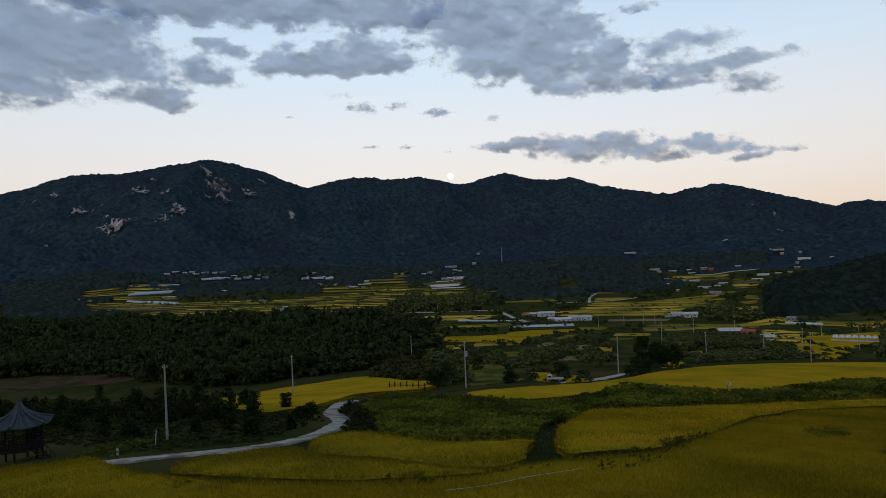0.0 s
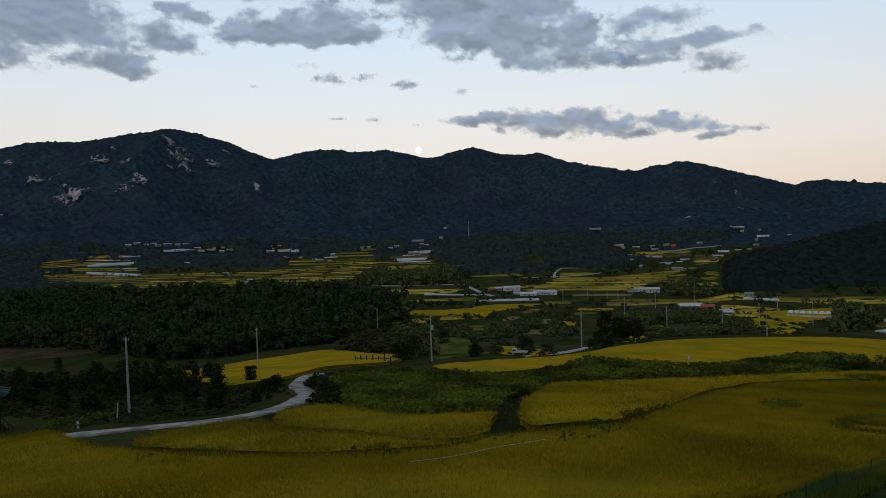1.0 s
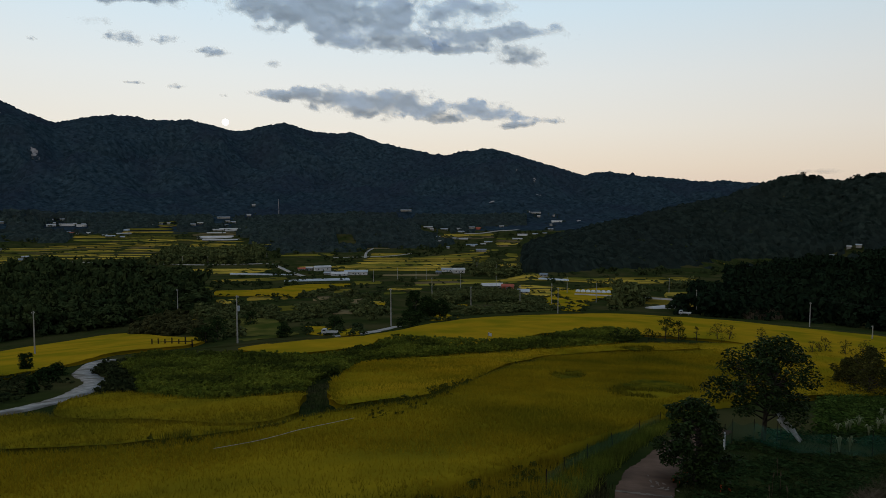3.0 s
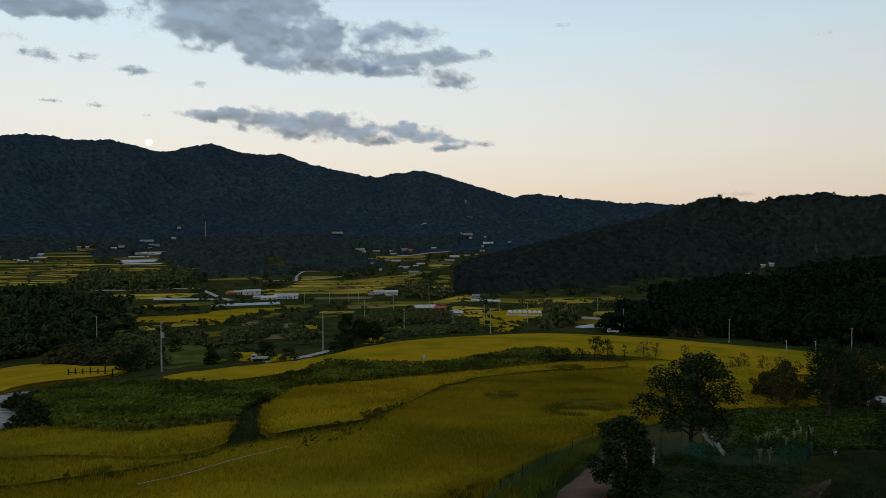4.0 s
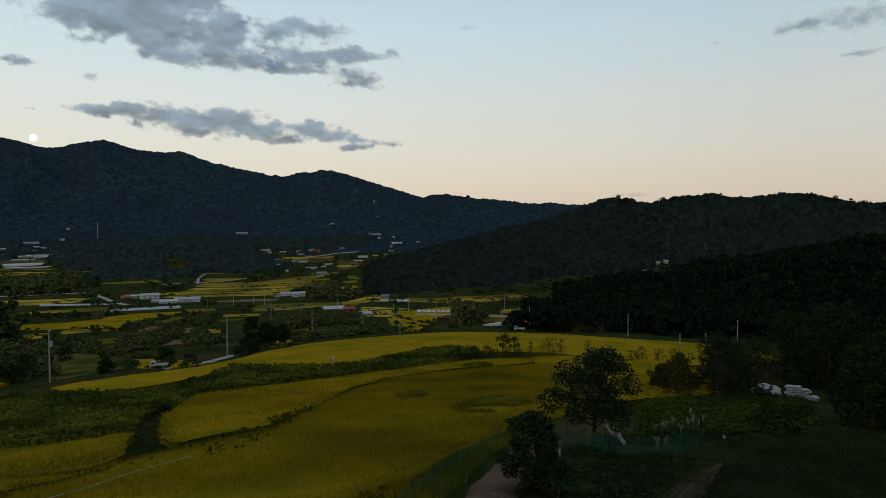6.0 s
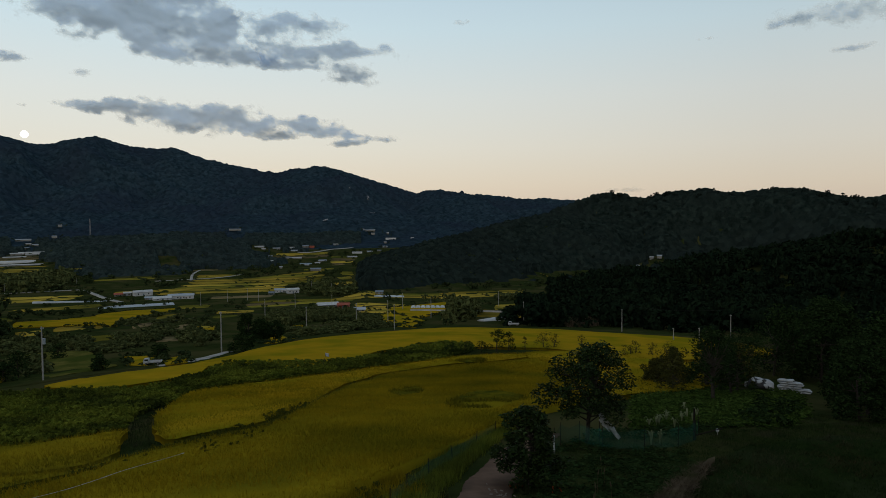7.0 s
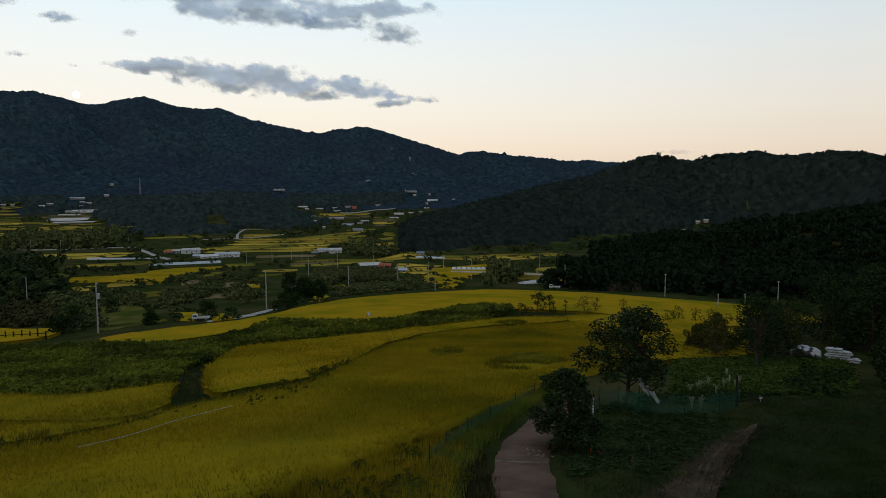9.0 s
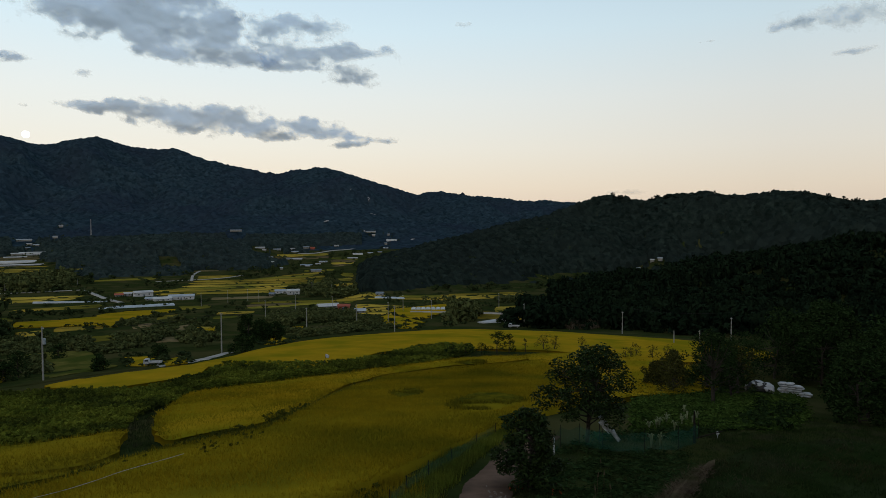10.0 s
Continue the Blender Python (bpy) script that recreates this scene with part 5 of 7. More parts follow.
x, y = scatter(((-100, 90), (-66, 74), (-50, 84), (-52, 104), (-80, 116), (-128, 128), (-150, 116)), 4.2, 90)
wood("young dark trees and bushes above the pale road", TREE_D, x, y, 2.6, 3.0, "undergrowth", 90, 0.1, -0.05)

# ---- roads ----
def road(name, label, pts, width, mat, lift=0.08, n=8, category="road"):
    line = spline(pts, False, n)
    d = np.gradient(line, axis=0)
    d /= np.linalg.norm(d, axis=1)[:, None]
    side = np.stack([-d[:, 1], d[:, 0]], -1)
    w = np.asarray(width) * (1 + 0.12 * vnoise(line[:, 0] / 2.5, line[:, 1] / 2.5, 5) + 0.09 * vnoise(line[:, 0] * 1.1, line[:, 1] * 1.1, 6) + 0.05 * vnoise(line[:, 0] * 3.1, line[:, 1] * 3.1, 7)) / 2
    V = []
    for k in (-1.0, -0.98, 0.0, 0.98, 1.0):
        q = line + side * (w * k)[:, None]
        z = ground_z(q[:, 0], q[:, 1], False) + (lift if abs(k) < 0.99 else -0.25)
        V.append(np.column_stack([q, z]))
    V = np.stack(V, 1)
    me = mesh_of(name, V.reshape(-1, 3), grid_tris(len(line), 5)[:, ::-1], mat)
    return tagged(part(name, me, mat), label, category, kind="structure")


road("road", "pale concrete farm road winding between fields", ((-62, 50), (-53, 52), (-44.5, 54.3), (-39.7, 55.8), (-34.0, 57.9), (-30.4, 62.4), (-30.0, 70.5), (-32.6, 80.7), (-38.2, 91.1), (-41.5, 103), (-40.6, 107)), 2.4, M["road_pale"], 0.15, 24)
road("road", "pale concrete farm track by a paddy", ((3.4, 147), (-1.0, 136.6), (-4.5, 130), (-9, 126.5)), 2.2, M["concrete"], 0.06)
road("road", "earth farm track beside a paddy", ((-9, 126.5), (-16, 122), (-26, 116), (-34, 113.5)), 2.0, M["ground"], 0.15)
WAY = spline(((6.9, 14.5), (8.1, 19.2), (9.4, 23), (11.2, 27.4), (13.8, 31.9), (17.1, 36.8), (22, 43)), False, 40)
cut = int(np.argmin(np.hypot(WAY[:, 0] - 10.25, WAY[:, 1] - 25.4)))
for a, b in ((0, cut), (cut + 1, len(WAY))):
    road("path", "worn reddish concrete path slab beside the paddy", [WAY[q] for q in [*range(a, b - 3, 6), b - 1]], 2.1, M["path"], 0.12)
bm = bmesh.new()
for k in range(9):
    u = k / 8
    x, y = 9.38 + 1.75 * u, 25.68 - 0.66 * u
    box(bm, -0.14, 0.14, -0.06 - 0.03 * math.sin(5 * k), 0.07, -0.05, 0.03 + 0.012 * math.sin(9 * k), 0.01, Matrix.Translation((x - 10.25, y - 25.35, float(ground_z(x, y, False)) + 0.12 - float(ground_z(10.25, 25.35, False)))) @ Matrix.Rotation(radians(-20), 4, "Z"))
ob = part("slab_edge", bm, M["path_pale"])
ob.matrix_basis = pose(10.25, 25.35, float(ground_z(10.25, 25.35, False)))
tagged(ob, "pale broken edge between two path slabs", "slab edge", kind="structure")
rng = np.random.default_rng(88)
for i in range(18):
    x, y = 11.7 + rng.normal(0, 0.3), 27.2 + rng.normal(0, 1.0)
    bm = bmesh.new()
    bmesh.ops.create_icosphere(bm, subdivisions=1, radius=1.0)
    for q in bm.verts:
        q.co *= rng.uniform(0.7, 1.2)
    bmesh.ops.scale(bm, vec=(rng.uniform(0.06, 0.14), rng.uniform(0.03, 0.07), 0.025), verts=bm.verts)
    ob = part("stone", bm, M["path_pale"])
    ob.matrix_basis = pose(x, y, float(ground_z(x, y, False)) + 0.13, 0, 0, rng.uniform(0, 180))
    tagged(ob, "small pale broken stone on the path", "stone", "stones on the path")
road("road", "pale country road across the valley", ((-330, 740), (-184.5, 686), (-132.9, 688.6), (-110.3, 688), (-93.6, 639.4), (-77.4, 582.9), (-59.3, 528.6)), 4, M["concrete"], 0.4)
road("road", "pale lane between the terraces and the foothill", ((-53.4, 766.6), (-31.6, 772.8), (-17.5, 776), (2.6, 783), (20.8, 801.3), (37.4, 830.8)), 3, M["concrete"], 0.3)
road("road", "pale lane climbing into the foothill", ((-18.3, 760), (-18.6, 854.5), (-11.9, 926.7)), 3, M["concrete"], 0.3)
road("road", "pale country road at the mountain's foot", ((-900, 1330), (-760, 1400), (-640, 1420)), 6, M["concrete"], 1.2)
road("road", "pale lane curving through paddies", ((95, 330), (125, 310), (140, 290), (150, 262)), 3, M["concrete"], 0.7)


# ---- utility poles ----
def pole_mesh():
    bm = bmesh.new()
    rod(bm, (0, 0, -0.4), (0, 0, 8.3), 0.15, 0.085, 12)
    return bm


def utility_pole(x, y, turn, transformer=False, height=8.3):
    z = float(ground_z(x, y, False))
    ob = thing("utility_pole", (x, y, z), turn, "grey concrete utility pole with a steel crossarm", "utility pole", "utility poles")
    part("pole", pole_mesh(), M["pole"], ob)
    part("crossarm", box(bmesh.new(), -0.26, 0.26, 0.1, 0.16, 7.88, 7.94, 0.01), M["metal"], ob, "steel crossarm")
    for k in (-0.22, 0, 0.22):
        bm = bmesh.new()
        rod(bm, (k, 0.14, 7.95), (k, 0.14, 8.03), 0.05, 0.06, 8)
        rod(bm, (k, 0.14, 8.03), (k, 0.14, 8.15), 0.06, 0.03, 8)
        part("insulator", bm, M["white"], ob, "white porcelain insulator")
    if transformer:
        bm = bmesh.new()
        rod(bm, (0.35, 0, 5.6), (0.35, 0, 6.4), 0.24, 0.24, 12)
        rod(bm, (0.35, 0, 6.4), (0.35, 0, 6.48), 0.26, 0.2, 12)
        part("transformer", bm, M["silver"], ob, "grey pole transformer")
    ob.scale = (1, 1, height / 8.3)
    return ob


def cable(a, b, sag, radius=0.014):
    a, b = Vector(a), Vector(b)
    cu = bpy.data.curves.new("cable", "CURVE")
    cu.dimensions, cu.bevel_depth, cu.bevel_resolution = "3D", radius, 0
    sp = cu.splines.new("POLY")
    sp.points.add(14)
    for i in range(15):
        s = i / 14
        p = a.lerp(b, s) - Vector((0, 0, sag * 4 * s * (1 - s)))
        sp.points[i].co = (*p, 1)
    cu.materials.append(M["cable"])
    tagged(new("cable", cu), "black sagging power cable between poles", "cable", "power cables")


POLES = [(-47.0, 66.1), (-61.7, 127.4), (-61.6, 213.3), (-24.6, 119.3), (2.0, 148.3), (28, 214), (49, 240), (66, 262), (117.6, 178.5), (127.2, 143.6), (-150, 112)]
for i, (x, y) in enumerate(POLES):
    utility_pole(x, y, (20, 40, 10, -30, 5, 15, -10, 20, -40, -30, 30)[i], i == 3, 6.8 if i in (8, 9) else 8.3)


def wire(i, j, sag=0.9):
    for k in (-0.5, 0.5):
        (x1, y1), (x2, y2) = POLES[i], POLES[j]
        cable((x1 + k, y1, float(ground_z(x1, y1, False)) + 8.1), (x2 + k, y2, float(ground_z(x2, y2, False)) + 8.1), sag)


wire(3, 4), wire(4, 5), wire(5, 6), wire(8, 9), wire(0, 10, 2.2)


# ---- buildings of the valley ----
def house(x, y, w, d, h, turn, roof, wall="wall", label="small valley farmhouse with a pitched roof"):
    ob = thing("house", (x, y, float(ground_z(x, y)) - 0.2), turn, label, "house", "buildings of the valley")
    bm = bmesh.new()
    box(bm, -w / 2, w / 2, -d / 2, d / 2, -1.5, h)
    part("wall", bm, M[wall], ob)
    bm = bmesh.new()
    r = h + d * 0.19
    pts = [(-w / 2 - 0.5, -d / 2 - 0.5, h - 0.1), (w / 2 + 0.5, -d / 2 - 0.5, h - 0.1), (w / 2 + 0.5, d / 2 + 0.5, h - 0.1), (-w / 2 - 0.5, d / 2 + 0.5, h - 0.1), (-w / 2 - 0.5, 0, r), (w / 2 + 0.5, 0, r)]
    vs = [bm.verts.new(p) for p in pts]
    for f in ((0, 1, 5, 4), (2, 3, 4, 5), (0, 4, 3), (1, 2, 5), (3, 2, 1, 0)):
        bm.faces.new([vs[q] for q in f])
    part("roof", bm, M[roof], ob)
    if math.hypot(x, y) > 700:
        return ob
    for k in ((-0.28, 0.28) if w < 16 else (-0.36, -0.12, 0.12, 0.36)):
        bm = bmesh.new()
        box(bm, k * w - 0.45, k * w + 0.45, -d / 2 - 0.06, -d / 2 + 0.02, h * 0.4, h * 0.72)
        part("window", bm, M["window"], ob, "dark window")
    bm = bmesh.new()
    box(bm, -0.5, 0.5, -d / 2 - 0.08, -d / 2 + 0.02, 0, min(2.1, h * 0.8))
    part("door", bm, M["roof_blue"], ob, "dark door")
    return ob


def greenhouse(x, y, w, length, turn, mat="white", rise=0.3, label="white plastic tunnel greenhouse among paddies"):
    ob = thing("greenhouse", (x, y, float(ground_z(x, y)) - 0.1), turn, label, "greenhouse", "greenhouses of the valley")
    a = np.linspace(0, math.pi, 11)
    prof = [(-math.cos(q) * w / 2, math.sin(q) * w * rise + 0.3) for q in a]
    bm = bmesh.new()
    rows = [[bm.verts.new((px, s, pz)) for px, pz in [(-w / 2, -0.6)] + prof + [(w / 2, -0.6)]] for s in (-length / 2, length / 2)]
    for i in range(len(rows[0]) - 1):
        bm.faces.new((rows[0][i], rows[0][i + 1], rows[1][i + 1], rows[1][i]))
    part("cover", bm, M[mat], ob)
    for s in (-length / 2, length / 2):
        bm = bmesh.new()
        bm.faces.new([bm.verts.new((px, s, pz)) for px, pz in [(-w / 2, -0.6)] + prof + [(w / 2, -0.6)]])
        part("end_wall", bm, M[mat], ob)
    return ob


for i in range(5):
    greenhouse(-735 + 20 * i, 965 - 8 * i, 8, 60, 60, "silver")
for i, (x, y, w, d, h, roof, wall) in enumerate(HOUSES):
    k = 0.85 if math.hypot(x, y) > 900 else 1.0
    house(x, y, k * w, min(d, 6.5) * k, 0.5 * h + 0.4, math.degrees(math.atan2(-x, y)) + 14 * math.sin(3.7 * i), roof, wall)
for lane in LANES[1:]:
    road("road", "pale lane along the mountain's foot", lane[::6], 5, M["concrete"], 1.0)
for (x, y), w, n in zip(((-826.6, 1118.6), (-428.4, 717.4), (-502.5, 1329.1), (-805.5, 1293.2)), (8, 6, 8, 7), (3, 2, 2, 2)):
    for i in range(n):
        greenhouse(x + 2, y + 9 * i, w, 70 if n == 3 else 55, 90 + math.degrees(math.atan2(-x, y)), "silver")
for i in range(3):
    greenhouse(-44 + 1.5 * i, 474 + 6.5 * i, 6, 44 - 4 * i, 98, "silver", 0.07)
greenhouse(-95, 552, 3, 52, 74, "silver", 0.3, "long pale plastic tunnel beside the country road")
for i in range(2):
    greenhouse(-269, 1139 + 11 * i, 8, 54, 104, "white", 0.34)
for i in range(4):
    greenhouse(113 + 5 * i, 476 - 1.5 * i, 5.5, 10, -12, "silver", 0.08, "low silver plastic tunnel at the wood's edge")
for i in range(7):
    greenhouse(103.5 + 2.5 * i, 355 - 0.9 * i, 2.5, 9, -17, "white", 0.3)
greenhouse(106.5, 251, 4.5, 15, -65, "white", 0.22, "low white plastic greenhouse behind the crest paddy")

# ---- sky: clouds and the moon ----
def cloud(blobs, label, seed, weight=1.0):
    """A bank of vapour on the far sky."""
    b = np.array(blobs, float)
    pad = 1.7
    lo = (b[:, :2] - pad * b[:, 2:4]).min(0) - 0.3
    hi = (b[:, :2] + pad * b[:, 2:4]).max(0) + 0.3
    step = 0.125 if (hi - lo)[0] > 9 else 0.05
    A, E = np.meshgrid(np.arange(lo[0], hi[0], step), np.arange(lo[1], hi[1], step))
    sway = min(0.3, 0.4 * float(np.median(b[:, 3])))
    wa = A + 1.9 * sway * fbm(A / 1.8, E / 1.0, 4, seed)
    we = E + sway * fbm(A / 1.8 + 9, E / 1.0, 4, seed + 5)
    mass, bulk = np.zeros(A.shape), np.zeros(A.shape)
    for a, e, ra, re in b:
        mass += np.exp(-1.15 * (((wa - a) / ra) ** 2 + ((we - e) / re * np.where(we < e, 1.15, 1.0)) ** 2))
        bulk += np.exp(-0.7 * (((A - a) / (ra + 0.5)) ** 2 + ((E - e) / (re + 0.4)) ** 2))
    soft = 1 - np.exp(-0.9 * bulk)
    size = min(1.6, 0.75 * float(np.median(b[:, 2])))
    frayed = fbm(A / size, E / size * 1.8, 6, seed + 11, 0.62)
    dens = 1.22 * (1 - np.exp(-1.5 * mass))
    dens = weight * np.maximum(0, dens + 1.15 * frayed * np.clip(1.3 - 0.8 * dens, 0.25, 1) * np.clip(dens * 4, 0, 1))
    rim = np.minimum.reduce([A - lo[0], hi[0] - A, E - lo[1], hi[1] - E]) / 0.3
    dens *= np.clip(rim, 0, 1)
    R = 4600 - 110 * soft - 34 * fbm(A / 2.4, E / 1.5, 3, seed + 3, 0.45) * np.clip(soft * 2, 0, 1)
    x, y = polar(A, R * np.cos(np.radians(E)))
    z = EYE_Z + R * np.sin(np.radians(E))
    me = smooth(mesh_of("cloud", np.stack([x, y, z], -1).reshape(-1, 3), grid_tris(*A.shape), M["cloud"]))
    me.attributes.new("vapour", "FLOAT", "POINT").data.foreach_set("value", dens.astype(np.float32).ravel())
    tagged(part("cloud", me, M["cloud"]), label, "cloud", "evening clouds", kind="structure")


BIG = "blue-grey evening cloud bank with pale ragged edges"
SMALL = "small wispy grey evening cloud"
cloud(((43.3, 16.4, 5.4, 2.68), (40.1, 15.8, 4.2, 2.14), (38.0, 16.9, 2.2, 1.61), (44.8, 14.6, 4.0, 1.52), (43.5, 12.6, 1.9, 0.58), (35.9, 12.6, 2.8, 0.71), (34.4, 12.1, 1.3, 0.58), (37.3, 14.4, 2.7, 0.71), (31.4, 14.3, 2.3, 0.80), (30.3, 16.3, 2.0, 0.62), (48.0, 15.5, 5.4, 4.01), (33.0, 15.3, 2.2, 0.54),), BIG, 1)
cloud(((34.1, 19.3, 6.7, 0.89), (27.7, 19.2, 7.6, 1.07), (21.0, 19.5, 6.7, 1.34), (16.3, 19.0, 3.6, 1.25), (28.9, 22.4, 11.6, 2.68), (39.2, 21.0, 8.9, 2.23),), BIG, 2)
cloud(((24.3, 15.5, 3.3, 0.98), (19.2, 16.3, 3.6, 1.25), (21.2, 15.0, 4.9, 0.62), (17.0, 15.2, 2.7, 0.62),), BIG, 3)
cloud(((11.6, 18.4, 3.3, 2.14), (7.9, 17.3, 4.2, 2.50), (4.2, 18.0, 3.5, 1.87), (9.0, 15.1, 3.6, 1.16), (4.8, 14.8, 4.2, 1.69), (0.7, 13.6, 3.3, 1.25), (2.2, 16.7, 2.1, 1.25), (-1.3, 15.0, 1.7, 0.80), (-3.2, 12.6, 2.5, 0.58), (2.6, 12.5, 1.6, 0.45), (8.6, 21.9, 8.0, 2.68),), BIG, 4)
cloud(((-5.9, 15.0, 3.2, 0.98), (-8.4, 15.3, 1.5, 0.58), (-7.3, 13.2, 3.3, 0.71), (-11.2, 11.6, 2.1, 0.80), (-12.3, 13.3, 3.0, 0.58), (-10.1, 13.4, 1.6, 0.36), (-6.2, 12.1, 1.8, 0.36),), BIG, 5, 0.9)
cloud(((9.3, 8.4, 1.2, 0.27), (7.6, 8.4, 1.2, 0.36), (6.1, 8.6, 1.3, 0.49), (4.1, 8.3, 1.9, 0.76), (2.2, 7.9, 2.1, 0.89), (-0.1, 7.8, 2.5, 0.89), (-2.1, 8.1, 1.5, 0.89), (-3.6, 7.2, 1.8, 0.49), (-5.4, 7.7, 1.6, 0.40), (-4.7, 6.6, 1.5, 0.27), (-7.4, 7.6, 1.2, 0.58), (-9.2, 7.3, 1.7, 0.54), (-11.7, 6.8, 2.1, 0.31), (-13.6, 6.5, 1.2, 0.22), (-10.7, 6.2, 1.2, 0.22),), "long low grey cloud over the ridge", 6, 0.95)
for i, (blob, weight) in enumerate((((19.4, 11.9, 1.1, 0.54), 0.85), ((16.3, 12.0, 0.9, 0.36), 0.8), ((13.0, 11.4, 1.2, 0.31), 0.85), ((8.7, 10.7, 0.9, 0.27), 0.55), ((21.5, 12.9, 1.0, 0.31), 0.5), ((25.4, 11.3, 0.3, 0.13), 0.7), ((18.9, 8.8, 0.6, 0.13), 0.7), ((15.9, 8.7, 0.7, 0.18), 0.75), ((12.3, 8.2, 0.4, 0.13), 0.6), ((-3.5, 18.2, 1.3, 0.40), 0.8), ((-20.4, 15.6, 0.7, 0.22), 0.5), ((-39.6, 13.4, 0.5, 0.13), 0.5), ((-34.0, 2.2, 1.9, 0.18), 0.45), ((-49.5, 11.7, 1.3, 0.22), 0.6))):
    cloud((blob,), SMALL, 20 + i, weight)
cloud(((-46.5, 14.1, 2.1, 0.71), (-48.1, 14.5, 1.2, 0.62), (-49.6, 14.2, 1.4, 0.76), (-44.8, 13.8, 0.9, 0.22), (-51.4, 14.1, 2.2, 0.89),), SMALL, 40, 0.55)

moon_az, moon_el = 12.3, 6.17
mx, my = polar(moon_az, 4780 * math.cos(radians(moon_el)))
bm = bmesh.new()
bmesh.ops.create_icosphere(bm, subdivisions=4, radius=21)
moon = part("moon", bm, M["moon"])
moon.matrix_basis = pose(mx, my, EYE_Z + 4780 * math.sin(radians(moon_el)))
tagged(moon, "full white moon just over the ridge", "moon", kind="structure")

# ---- trees ----
def leaf_cloud(centres, radii, count, size, seed, droop=0.4):
    """Folded leaves, two triangles each, spread through clumps."""
    rng = np.random.default_rng(seed)
    centres, radii = np.asarray(centres, float), np.asarray(radii, float)
    w = radii ** 2
    pick = rng.choice(len(centres), count, p=w / w.sum())
    d = rng.normal(size=(count, 3))
    d /= np.linalg.norm(d, axis=1)[:, None]
    p = centres[pick] + d * (radii[pick] * rng.uniform(0.35, 1.08, count) ** 0.6)[:, None]
    a = rng.uniform(0, 6.283, count)
    tip = np.stack([np.cos(a), np.sin(a), rng.uniform(-1.3, 0.4, count) * droop * 2], -1)
    tip /= np.linalg.norm(tip, axis=1)[:, None]
    side = np.cross(tip, rng.normal(size=(count, 3)))
    side /= np.linalg.norm(side, axis=1)[:, None]
    s = (size * rng.uniform(0.6, 1.3, count))[:, None]
    V = np.stack([p, p + tip * s * 0.5 + side * s * 0.22, p + tip * s, p + tip * s * 0.5 - side * s * 0.22], 1).reshape(-1, 3)
    i = np.arange(count)[:, None] * 4
    return V, np.concatenate([i + np.array([[0, 1, 2]]), i + np.array([[0, 2, 3]])])


def tree(name, x, y, height, spread, leaves, leaf, seed, label, mat="leaf", stem=0.25, group="", category="tree", z=None, limbs=9, extra=None, cone=False, clump=1.0):
    """A tapered trunk with limbs, and a crown of leaves in clumps about their ends."""
    rng = np.random.default_rng(seed)
    z = float(ground_z(x, y, False)) if z is None else z
    ob = thing(name, (x, y, z), rng.uniform(0, 360), label, category, group)
    bm = bmesh.new()
    r0 = 0.022 * height + 0.02
    top = Vector((rng.normal(0, 0.05) * height, rng.normal(0, 0.05) * height, height * 0.62))
    mid = Vector((top.x * 0.2, top.y * 0.6, height * 0.3))
    rod(bm, (0, 0, -0.3), mid, r0, r0 * 0.75)
    rod(bm, mid, top, r0 * 0.75, r0 * 0.4)
    centres, radii = [], []
    for i in range(limbs):
        a = 2.4 * i + rng.uniform(-0.5, 0.5)
        h = stem + (1 - stem) * (0.06 + 0.88 * (i + rng.uniform(0, 1)) / limbs)
        reach = spread / 2 * math.sqrt(max(0.1, 1 - ((h - stem - 0.3 * (1 - stem)) / (0.78 * (1 - stem))) ** 2)) * rng.uniform(0.35, 1.0)
        if cone:
            reach = spread / 2 * (1.05 - h) * rng.uniform(0.5, 0.9)
        tip = Vector((math.cos(a) * reach, math.sin(a) * reach, h * height * 0.95))
        base = mid.lerp(top, rng.uniform(0, 1)) if h > 0.45 else Vector((0, 0, height * stem * 0.6)).lerp(mid, rng.uniform(0, 1))
        rod(bm, base, tip, r0 * 0.35, r0 * 0.1, 6)
        centres.append(tip), radii.append(clump * spread * rng.uniform(0.09, 0.2) * (1.15 if limbs < 18 else 0.85))
    centres.append(Vector((top.x, top.y, height * 0.84))), radii.append(spread * 0.17)
    part("trunk", bm, M["bark"], ob, "grey-brown trunk with limbs")
    V, F = leaf_cloud(centres, radii, leaves, leaf, seed + 1)
    part("crown", mesh_of("crown", V, F, M[mat]), M[mat], ob)
    if extra:
        V, F = leaf_cloud(centres[:4], radii[:4], extra[1], leaf, seed + 2)
        part("autumn_leaves", mesh_of("autumn_leaves", V, F, M[extra[0]]), M[extra[0]], ob, "few red autumn leaves")
    return ob


